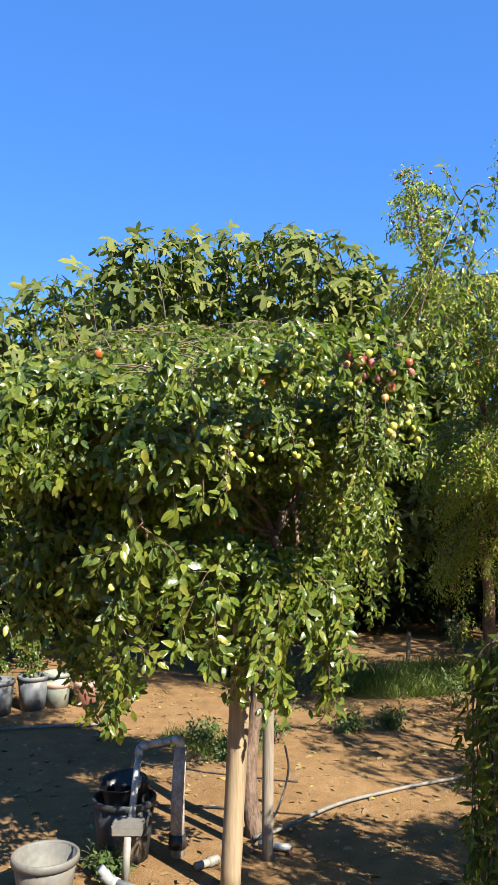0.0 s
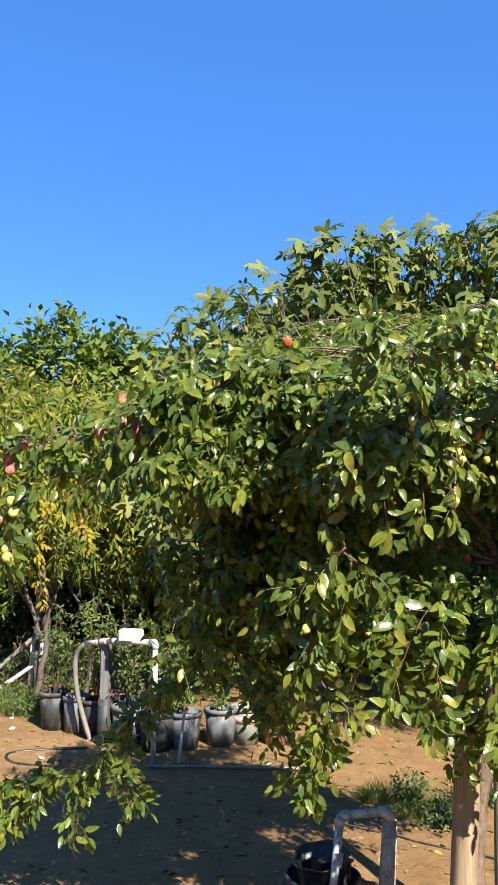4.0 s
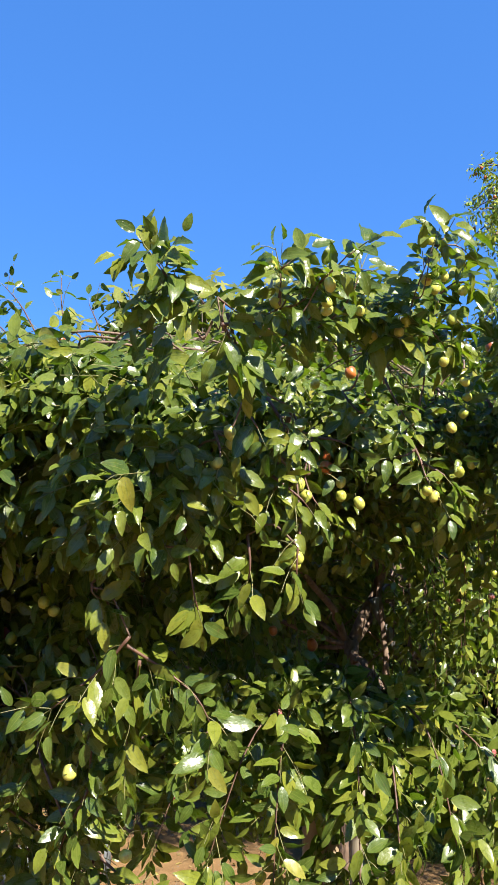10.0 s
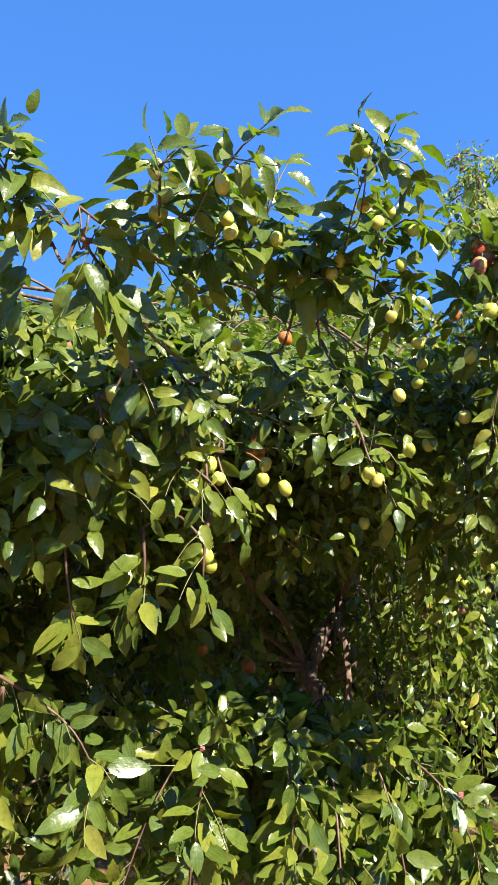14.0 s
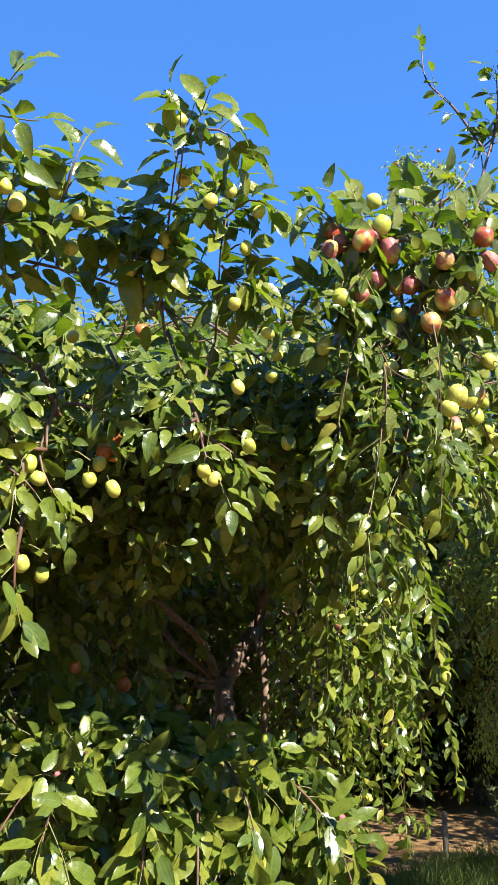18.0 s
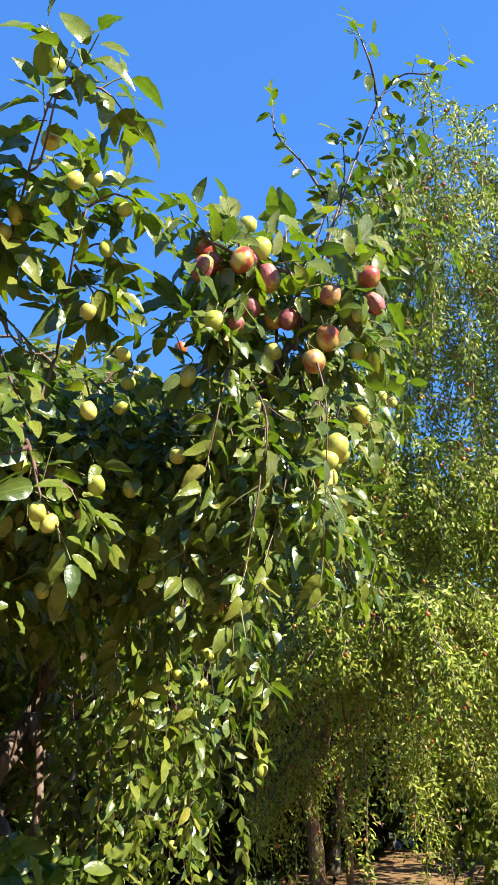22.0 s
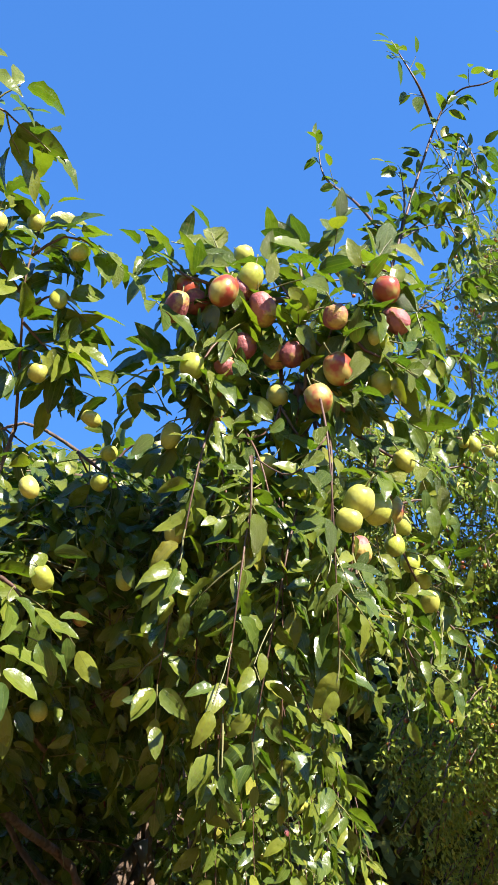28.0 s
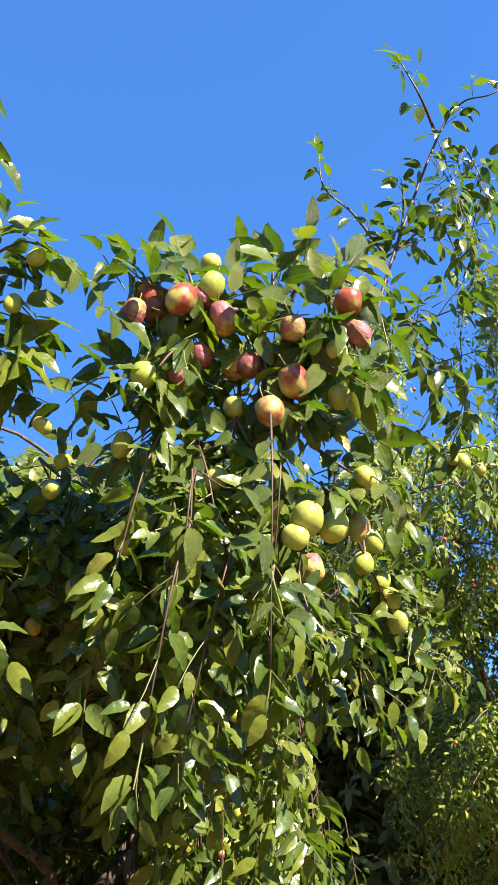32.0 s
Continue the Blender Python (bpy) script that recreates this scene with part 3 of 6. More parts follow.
C2_KIND = dict(size=0.046, every=0.02, length=0.08, count=4, fruit=0.0, droop=0.08, thick=0.0022, direct=0.4)
C_KIND = dict(size=0.045, every=0.04, length=0.05, count=3, fruit=0.0, droop=0.05, rise=0.2, thick=0.0036, trim=0.02, direct=0.3)
CL_KIND = dict(size=0.04, every=0.034, length=0.08, count=4, fruit=0.01, droop=0.08, rise=0.1, thick=0.0013, direct=0.3)
E_KIND = dict(size=0.056, every=0.012, length=0.09, count=5, fruit=0.02, droop=0.12, rise=0.1, direct=0.4)
CURTAIN_KIND = dict(size=0.041, every=0.013, length=0.05, count=3, fruit=0.01, droop=0.06, thick=0.0015, direct=0.75)
STRING_KIND = dict(size=0.043, every=0.016, length=0.04, count=2, fruit=0.02, droop=0.06, thick=0.0016, direct=0.85)
bough([(-0.189, 2.62, 2.101), (-0.14, 2.7, 2.128), (-0.093, 2.82, 2.152), (0.009, 2.97, 2.186), (0.099, 3.05, 2.177), (0.177, 3.12, 2.135)], **STEM_KIND)
bough([(-0.14, 2.7, 2.129), (-0.107, 2.66, 2.136), (-0.069, 2.63, 2.134), (-0.052, 2.62, 2.154), (-0.03, 2.6, 2.155)], **S_KIND)
bough([(-0.042, 2.61, 2.156), (-0.015, 2.58, 2.171), (0.007, 2.56, 2.182), (0.034, 2.55, 2.166)], **S_KIND)
bough([(-0.107, 2.66, 2.136), (-0.1, 2.62, 2.154), (-0.099, 2.6, 2.176), (-0.111, 2.58, 2.182)], **S_KIND)
bough([(-0.099, 2.6, 2.176), (-0.08, 2.59, 2.188), (-0.071, 2.58, 2.201)], **S_KIND)
bough([(-0.195, 2.63, 2.148), (-0.167, 2.66, 2.134), (-0.143, 2.7, 2.132)], **S_KIND)
bough([(-0.19, 2.62, 2.114), (-0.178, 2.64, 2.086), (-0.165, 2.66, 2.067)], **S_KIND)
bough([(-0.049, 2.87, 2.169), (-0.006, 2.8, 2.174), (0.023, 2.76, 2.199), (0.037, 2.75, 2.235), (0.05, 2.75, 2.258)], **S_KIND)
bough([(-0.086, 2.82, 2.152), (-0.045, 2.74, 2.155), (-0.023, 2.7, 2.176), (-0.015, 2.68, 2.193)], **S_KIND)
bough([(0.002, 2.96, 2.184), (0.04, 2.9, 2.206), (0.061, 2.86, 2.227)], **S_KIND)
bough([(0.07, 3.02, 2.182), (0.089, 2.95, 2.209), (0.109, 2.9, 2.218), (0.108, 2.88, 2.247)], **S_KIND)
bough([(0.107, 3.05, 2.173), (0.128, 2.9, 2.181), (0.142, 2.84, 2.225), (0.156, 2.79, 2.261), (0.176, 2.77, 2.308)], **S_KIND)
bough([(0.163, 2.79, 2.273), (0.186, 2.77, 2.298), (0.195, 2.77, 2.326)], **S_KIND)
bough([(0.171, 2.79, 2.293), (0.208, 2.79, 2.293), (0.23, 2.8, 2.281), (0.245, 2.82, 2.269)], **S_KIND)
bough([(0.188, 3.06, 2.118), (0.199, 3.01, 2.21), (0.206, 2.98, 2.251), (0.223, 2.96, 2.3), (0.243, 2.95, 2.316)], **S_KIND)
bough([(0.202, 2.99, 2.238), (0.18, 2.93, 2.254), (0.173, 2.9, 2.279)], **S_KIND)
bough([(0.213, 2.97, 2.273), (0.247, 2.97, 2.299), (0.281, 2.98, 2.292), (0.302, 3.0, 2.272)], **S_KIND)
bough([(0.201, 3.0, 2.224), (0.236, 3.0, 2.245), (0.259, 3.0, 2.214)], **S_KIND)
bough([(0.202, 3.0, 2.21), (0.228, 3.02, 2.184), (0.245, 3.04, 2.163)], **S_KIND)
bough([(-0.204, 2.66, 2.126), (-0.244, 2.62, 2.15), (-0.266, 2.59, 2.167), (-0.285, 2.56, 2.189), (-0.301, 2.54, 2.206)], **S_KIND)
bough([(-0.266, 2.59, 2.167), (-0.29, 2.57, 2.179), (-0.327, 2.55, 2.185)], **S_KIND)
bough([(-0.27, 2.59, 2.171), (-0.261, 2.58, 2.196), (-0.245, 2.57, 2.205)], **S_KIND)
bough([(-0.244, 2.62, 2.15), (-0.275, 2.6, 2.153), (-0.302, 2.58, 2.111)], **S_KIND)
bough([(-0.204, 2.66, 2.126), (-0.222, 2.63, 2.149), (-0.232, 2.62, 2.165)], **S_KIND)
bough([(-0.183, 2.67, 2.138), (-0.171, 2.66, 2.085), (-0.161, 2.66, 2.045)], **U_KIND)
bough([(-0.238, 2.68, 2.128), (-0.288, 2.7, 2.131), (-0.332, 2.72, 2.124)], **U_KIND)
bough([(-0.125, 2.93, 2.211), (-0.094, 2.85, 2.214), (-0.075, 2.75, 2.221)], **U_KIND)
bough([(-0.031, 2.95, 2.194), (-0.005, 2.85, 2.219), (0.027, 2.78, 2.231)], **U_KIND)
bough([(0.086, 3.0, 2.157), (0.087, 2.9, 2.188), (0.071, 2.82, 2.211)], **U_KIND)
bough([(0.144, 3.06, 2.028), (0.162, 3.02, 1.966), (0.172, 3.0, 1.913), (0.2, 2.99, 1.86)], **U_KIND)
bough([(0.159, 3.03, 1.982), (0.129, 3.01, 1.965), (0.092, 3.0, 1.965)], **U_KIND)
bough([(0.166, 3.02, 1.953), (0.205, 3.01, 1.926), (0.223, 3.0, 1.893)], **U_KIND)
bough([(-0.037, 3.02, 2.028), (-0.05, 3.0, 1.974), (-0.06, 2.99, 1.925), (-0.038, 2.98, 1.871), (-0.002, 2.98, 1.84)], **U_KIND)
bough([(-0.042, 3.02, 2.01), (0.008, 3.0, 1.997), (0.041, 3.0, 1.973)], **U_KIND)
bough([(-0.051, 2.99, 1.933), (-0.095, 2.96, 1.928), (-0.13, 2.95, 1.879)], **U_KIND)
bough([(-0.072, 2.96, 1.837), (-0.081, 2.96, 1.774), (-0.084, 2.97, 1.712)], **U_KIND)
bough([(-0.22, 2.86, 1.992), (-0.209, 2.84, 1.946), (-0.223, 2.83, 1.899)], **U_KIND)
bough([(-0.169, 2.82, 2.03), (-0.148, 2.8, 1.991), (-0.133, 2.8, 1.96)], **U_KIND)
bough([(-0.126, 2.95, 2.073), (-0.096, 2.93, 2.013), (-0.106, 2.92, 1.969)], **U_KIND)
bough([(0.023, 3.05, 2.108), (0.051, 3.02, 2.058), (0.095, 3.0, 2.039)], **U_KIND)
bough([(0.113, 3.08, 2.141), (0.134, 3.04, 2.068), (0.157, 3.02, 2.015)], **U_KIND)
bough([(-0.286, 2.93, 1.905), (-0.278, 2.93, 1.819), (-0.268, 2.93, 1.724), (-0.251, 2.94, 1.651)], **U_KIND)
bough([(-0.17, 2.96, 1.818), (-0.167, 2.96, 1.754), (-0.185, 2.97, 1.701)], **U_KIND)
bough([(-0.453, 2.95, 1.739), (-0.448, 2.95, 1.717), (-0.401, 2.96, 1.695)], **U_KIND)
bough([(-0.122, 2.95, 1.925), (-0.069, 2.96, 1.881), (-0.038, 2.97, 1.837)], **U_KIND)
bough([(-0.384, 2.95, 1.643), (-0.435, 2.97, 1.591), (-0.502, 2.98, 1.539), (-0.561, 2.98, 1.499)], **D_KIND)
bough([(-0.391, 2.96, 1.627), (-0.324, 3.0, 1.577), (-0.266, 3.0, 1.524), (-0.227, 3.02, 1.428)], **D_KIND)
bough([(-0.435, 2.97, 1.591), (-0.472, 3.06, 1.467), (-0.502, 3.16, 1.309), (-0.521, 3.26, 1.141)], **D_KIND)
bough([(-0.371, 2.98, 1.6), (-0.401, 3.05, 1.478), (-0.425, 3.1, 1.364)], **D_KIND)
bough([(-0.517, 3.24, 1.118), (-0.516, 3.3, 0.954), (-0.535, 3.36, 0.785)], **D_KIND)
bough([(-0.526, 3.3, 1.01), (-0.598, 3.32, 0.909), (-0.631, 3.34, 0.865)], **D_KIND)
bough([(-0.493, 3.2, 1.218), (-0.417, 3.2, 1.155), (-0.354, 3.22, 1.087)], **D_KIND)
bough([(-0.488, 3.1, 1.361), (-0.552, 3.15, 1.245), (-0.569, 3.2, 1.153)], **D_KIND)
bough([(-0.509, 3.22, 1.177), (-0.475, 3.28, 0.997), (-0.468, 3.3, 0.898)], **D_KIND)
bough([(-0.72, 3.62, 1.6), (-0.94, 3.6, 1.32), (-1.063, 3.65, 1.164), (-1.16, 3.65, 1.07)], **LB_KIND)
bough([(-1.15, 3.65, 1.076), (-1.324, 3.7, 0.907), (-1.457, 3.72, 0.754), (-1.674, 3.75, 0.673), (-1.901, 3.8, 0.616)], **LB_KIND)
bough([(-1.457, 3.72, 0.754), (-1.511, 3.72, 0.611), (-1.535, 3.72, 0.482)], **LB_KIND)
bough([(-1.324, 3.7, 0.907), (-1.301, 3.7, 0.762), (-1.282, 3.7, 0.66)], **LB_KIND)
bough([(-1.674, 3.75, 0.673), (-1.823, 3.76, 0.525), (-1.858, 3.76, 0.478)], **LB_KIND)
bough([(-0.968, 3.05, 2.059), (-1.134, 3.0, 1.999), (-1.325, 3.0, 1.957), (-1.543, 3.0, 1.936)], **W_KIND)
bough([(-1.364, 3.0, 1.952), (-1.409, 3.0, 1.845), (-1.454, 3.0, 1.755), (-1.475, 3.0, 1.559)], **W_KIND)
bough([(-1.097, 3.0, 2.002), (-1.121, 3.0, 1.879), (-1.194, 3.0, 1.809)], **W_KIND)
bough([(-1.267, 3.0, 1.969), (-1.283, 3.0, 1.88), (-1.318, 3.0, 1.791)], **W_KIND)
bough([(-0.979, 3.08, 2.118), (-0.912, 3.1, 2.174), (-0.819, 3.1, 2.207)], **W_KIND)
bough([(-0.968, 3.05, 2.059), (-0.857, 3.0, 1.895), (-0.82, 3.0, 1.776)], **W_KIND)
bough([(-1.023, 3.05, 2.042), (-0.951, 3.05, 2.148), (-1.033, 3.02, 2.127)], **W_KIND)
bough([(-0.757, 3.55, 2.356), (-0.864, 3.6, 2.473), (-0.957, 3.65, 2.576)], **TOP_KIND)
bough([(-0.72, 3.55, 2.372), (-0.805, 3.6, 2.527), (-0.877, 3.65, 2.619)], **TOP_KIND)
bough([(-0.845, 3.6, 2.355), (-0.957, 3.65, 2.455), (-1.017, 3.68, 2.509)], **TOP_KIND)
bough([(-0.637, 3.5, 2.352), (-0.681, 3.55, 2.5), (-0.699, 3.6, 2.615)], **TOP_KIND)
bough([(-0.525, 3.45, 2.314), (-0.565, 3.5, 2.42), (-0.607, 3.55, 2.513)], **TOP_KIND)
bough([(-0.934, 3.05, 2.135), (-0.887, 3.05, 2.2), (-0.841, 3.1, 2.248), (-0.809, 3.1, 2.262)], **W_KIND)
bough([(-0.779, 3.0, 2.101), (-0.719, 3.0, 2.185), (-0.66, 3.0, 2.21)], **W_KIND)
bough([(0.504, 3.02, 2.186), (0.507, 3.03, 2.231), (0.485, 3.03, 2.278), (0.469, 3.03, 2.315)], **G_KIND)
bough([(0.5, 3.05, 2.269), (0.444, 3.02, 2.248), (0.4, 3.01, 2.265), (0.369, 3.01, 2.281), (0.354, 3.01, 2.321)], **G_KIND)
bough([(0.433, 3.04, 2.271), (0.422, 3.03, 2.312), (0.417, 3.03, 2.342)], **G_KIND)
bough([(0.554, 3.06, 2.317), (0.581, 3.03, 2.301), (0.603, 3.0, 2.269), (0.618, 3.0, 2.237)], **G_KIND)
bough([(0.593, 3.03, 2.293), (0.615, 3.03, 2.326), (0.62, 3.03, 2.343)], **G_KIND)
bough([(0.558, 3.08, 2.333), (0.565, 3.06, 2.352), (0.574, 3.05, 2.356)], **G_KIND)
bough([(0.529, 3.12, 2.347), (0.531, 3.12, 2.384), (0.532, 3.12, 2.412)], **G_KIND)
bough([(0.504, 3.02, 2.186), (0.51, 3.02, 2.15), (0.525, 3.02, 2.122), (0.535, 3.03, 2.086)], **F_KIND)
bough([(0.543, 3.02, 2.223), (0.564, 3.0, 2.164), (0.592, 3.0, 2.149), (0.609, 3.0, 2.121)], **F_KIND)
bough([(0.444, 3.04, 2.239), (0.409, 3.02, 2.196), (0.383, 3.01, 2.148), (0.385, 3.02, 2.113)], **F_KIND)
bough([(0.416, 3.05, 2.186), (0.401, 3.04, 2.13), (0.369, 3.05, 2.102), (0.345, 3.06, 2.098)], **F_KIND)
bough([(0.479, 3.05, 2.177), (0.474, 3.05, 2.126), (0.453, 3.05, 2.093), (0.41, 3.05, 2.081)], **F_KIND)
bough([(0.457, 3.08, 2.115), (0.423, 3.08, 2.068), (0.398, 3.1, 2.057)], **F_KIND)
bough([(0.512, 3.06, 2.116), (0.51, 3.05, 2.051), (0.518, 3.05, 2.018)], **F_KIND)
bough([(0.557, 3.1, 2.122), (0.593, 3.1, 2.091), (0.635, 3.12, 2.078), (0.672, 3.15, 2.09)], **F_KIND)
bough([(0.576, 3.15, 2.094), (0.642, 3.28, 2.061), (0.69, 3.34, 1.984), (0.733, 3.34, 1.92), (0.755, 3.34, 1.883)], **F_KIND)
bough([(0.652, 3.3, 2.1), (0.701, 3.3, 2.107), (0.743, 3.32, 2.088)], **F_KIND)
bough([(0.509, 3.12, 2.014), (0.534, 3.15, 1.964), (0.574, 3.18, 1.931), (0.612, 3.2, 1.895), (0.628, 3.2, 1.832)], **F_KIND)
bough([(0.48, 3.1, 1.988), (0.501, 3.1, 1.956), (0.519, 3.12, 1.93)], **F_KIND)
bough([(0.569, 3.2, 1.964), (0.58, 3.25, 1.922), (0.564, 3.25, 1.857)], **F_KIND)
bough([(0.448, 3.12, 2.037), (0.44, 3.14, 1.991), (0.472, 3.18, 1.949), (0.497, 3.2, 1.914), (0.515, 3.22, 1.873)], **F_KIND)
bough([(0.425, 3.15, 2.05), (0.411, 3.16, 2.013), (0.383, 3.18, 1.954), (0.375, 3.2, 1.921), (0.369, 3.22, 1.85)], **F_KIND)
bough([(0.348, 3.2, 2.126), (0.367, 3.2, 2.072), (0.345, 3.2, 2.002)], **F_KIND)
bough([(0.317, 3.25, 2.094), (0.309, 3.25, 2.005), (0.282, 3.25, 1.958)], **F_KIND)
bough([(0.269, 3.3, 2.175), (0.3, 3.3, 2.208), (0.34, 3.25, 2.174)], **F_KIND)
bough([(0.236, 3.2, 2.153), (0.279, 3.2, 2.113), (0.299, 3.2, 2.09)], **F_KIND)
bough([(0.363, 3.25, 1.974), (0.315, 3.25, 1.936), (0.309, 3.25, 1.91)], **F_KIND)
bough([(0.478, 3.25, 1.941), (0.465, 3.3, 1.891), (0.454, 3.3, 1.838)], **F_KIND)
bough([(0.551, 3.3, 1.964), (0.558, 3.3, 1.907), (0.561, 3.3, 1.872)], **F_KIND)
bough([(0.806, 3.55, 2.758), (0.903, 3.55, 2.846), (0.982, 3.56, 2.932), (1.065, 3.58, 3.0)], **C2_KIND)
bough([(0.804, 3.55, 2.592), (0.886, 3.55, 2.617), (0.978, 3.56, 2.664)], **C2_KIND)
bough([(0.756, 3.55, 2.419), (0.821, 3.56, 2.352), (0.916, 3.58, 2.324), (0.965, 3.6, 2.32)], **C2_KIND)
bough([(0.834, 3.55, 2.645), (0.854, 3.56, 2.546), (0.877, 3.58, 2.457)], **C2_KIND)
bough([(0.93, 3.56, 2.917), (0.961, 3.57, 2.802), (0.987, 3.58, 2.736)], **C2_KIND)
bough([(0.8, 3.58, 2.261), (0.884, 3.6, 2.289), (0.922, 3.6, 2.265)], **C2_KIND)
bough([(0.805, 3.57, 2.503), (0.891, 3.58, 2.532), (0.972, 3.6, 2.57)], **C2_KIND)
bough([(1.023, 3.56, 3.082), (1.047, 3.57, 2.99), (1.014, 3.58, 2.871)], **C2_KIND)
bough([(0.935, 3.58, 2.531), (0.935, 3.6, 2.442), (0.9, 3.6, 2.37)], **C2_KIND)
bough([(0.724, 3.5, 2.459), (0.8, 3.5, 2.7), (0.94, 3.5, 3.04), (0.99, 3.46, 3.1), (1.04, 3.42, 3.082), (1.125, 3.42, 3.152)], **C_KIND)
bough([(0.94, 3.5, 3.04), (0.89, 3.42, 3.06), (0.86, 3.4, 3.12), (0.842, 3.4, 3.181)], **C_KIND)
bough([(0.79, 3.49, 2.72), (0.745, 3.52, 2.85), (0.7, 3.56, 2.96), (0.698, 3.56, 3.074)], **C_KIND)
bough([(0.81, 3.5, 2.72), (0.85, 3.53, 2.85), (0.87, 3.56, 2.98)], **C_KIND)
bough([(0.724, 3.5, 2.459), (0.808, 3.5, 2.553), (0.905, 3.5, 2.628), (0.977, 3.5, 2.666)], **CL_KIND)
bough([(0.923, 3.5, 2.996), (0.965, 3.5, 2.86), (0.99, 3.5, 2.711), (1.018, 3.5, 2.598)], **CL_KIND)
bough([(0.798, 3.5, 2.726), (0.898, 3.5, 2.772), (0.99, 3.5, 2.711), (1.07, 3.5, 2.663)], **CL_KIND)
bough([(0.95, 3.52, 3.052), (0.967, 3.52, 2.884), (0.969, 3.52, 2.71)], **CL_KIND)
bough([(0.767, 3.5, 2.554), (0.838, 3.5, 2.479), (0.895, 3.5, 2.396)], **CL_KIND)
bough([(0.134, 3.75, 1.52), (0.173, 3.7, 1.327), (0.282, 3.65, 1.248), (0.381, 3.6, 1.166)], **E_KIND)
bough([(0.121, 3.75, 1.508), (-0.003, 3.667, 1.392), (-0.136, 3.583, 1.299), (-0.221, 3.5, 1.209)], **E_KIND)
bough([(0.096, 3.55, 1.473), (-0.002, 3.55, 1.208), (-0.075, 3.55, 0.874)], **E_KIND)
bough([(0.122, 3.6, 1.446), (0.318, 3.6, 1.201), (0.34, 3.6, 0.839), (0.242, 3.6, 0.731)], **E_KIND)
bough([(0.094, 3.5, 1.453), (0.165, 3.5, 1.144), (0.093, 3.5, 0.886)], **E_KIND)
bough([(-0.007, 3.75, 1.537), (-0.088, 3.65, 1.465), (-0.199, 3.55, 1.41), (-0.291, 3.45, 1.345)], **E_KIND)
bough([(0.047, 3.7, 1.498), (0.068, 3.575, 1.395), (0.057, 3.45, 1.268)], **E_KIND)
bough([(0.054, 3.75, 1.494), (0.187, 3.667, 1.408), (0.294, 3.583, 1.334), (0.366, 3.5, 1.243)], **E_KIND)
bough([(0.047, 3.7, 1.498), (0.144, 3.55, 1.376), (0.185, 3.4, 1.267)], **E_KIND)
bough([(-0.001, 3.7, 1.534), (-0.102, 3.55, 1.456), (-0.129, 3.4, 1.323)], **E_KIND)
bough([(0.023, 3.7, 1.522), (-0.028, 3.56, 1.401), (-0.046, 3.42, 1.271)], **E_KIND)

bough([(0.0, 3.65, 1.5), (-0.12, 3.42, 1.47), (-0.2, 3.34, 1.38), (-0.28, 3.3, 1.18)], **E_KIND)
bough([(-0.05, 3.6, 1.5), (-0.1, 3.38, 1.46), (-0.13, 3.3, 1.32), (-0.15, 3.27, 1.08)], **E_KIND)
bough([(0.05, 3.62, 1.5), (0.04, 3.4, 1.46), (0.04, 3.3, 1.34), (0.03, 3.28, 1.12)], **E_KIND)
bough([(0.1, 3.62, 1.5), (0.18, 3.42, 1.45), (0.22, 3.36, 1.35), (0.25, 3.33, 1.12)], **E_KIND)
bough([(0.16, 3.66, 1.48), (0.3, 3.52, 1.4), (0.37, 3.46, 1.3), (0.42, 3.43, 1.08)], **E_KIND)
bough([(0.1, 3.6, 1.48), (0.12, 3.42, 1.4), (0.12, 3.32, 1.2), (0.1, 3.3, 0.95)], **E_KIND)
bough([(-0.1, 3.6, 1.48), (-0.25, 3.45, 1.44), (-0.33, 3.4, 1.36), (-0.4, 3.38, 1.2)], **E_KIND)
# Long strings of small leaves that hang down the right side of the crown, row behind row.
for back, x0, x1, top, foot, many in ((3.45, 0.37, 0.56, 2.0, 1.8, 9), (3.85, 0.40, 0.62, 2.0, 1.6, 12), (4.3, 0.34, 0.68, 1.95, 1.42, 16), (4.6, 0.26, 0.82, 1.8, 1.12, 20)):
    for k in range(many):
        x = x0 + (x1 - x0) * (k + R.uniform(0.1, 0.9)) / many
        y = back + R.uniform(-0.08, 0.08)
        z0, z1 = top + R.uniform(-0.1, 0.06), foot + R.uniform(-0.1, 0.14)
        lean = R.uniform(-0.05, 0.05)
        bough([(x, y, z0), (x + lean * 0.4, y - 0.02, z0 + (z1 - z0) * 0.35), (x + lean * 0.8, y - 0.01, z0 + (z1 - z0) * 0.7), (x + lean, y, z1)], **STRING_KIND)

# Inner curtains of leaves beside the trunk and below the ripe fruit.
for x0, x1, y0, y1, top, foot, many in ((-0.42, -0.08, 3.7, 4.2, 1.98, 1.52, 24), (0.36, 0.5, 3.16, 3.45, 2.14, 1.88, 16), (0.38, 0.56, 2.98, 3.15, 2.1, 1.86, 14), (-0.2, 0.2, 3.3, 3.6, 2.1, 1.88, 14)):
    for k in range(many):
        x, y = R.uniform(x0, x1), R.uniform(y0, y1)
        z0, z1 = top + R.uniform(-0.12, 0.04), foot + R.uniform(-0.12, 0.2)
        lean = R.uniform(-0.08, 0.08)
        bough([(x, y, z0), (x + lean * 0.4, y - 0.03, z0 + (z1 - z0) * 0.35), (x + lean, y, z1)], **CURTAIN_KIND)

# The rest of the crown: branches from the limbs out to a rising roof of leaves, a front eave, a shaded flank and a back wall.


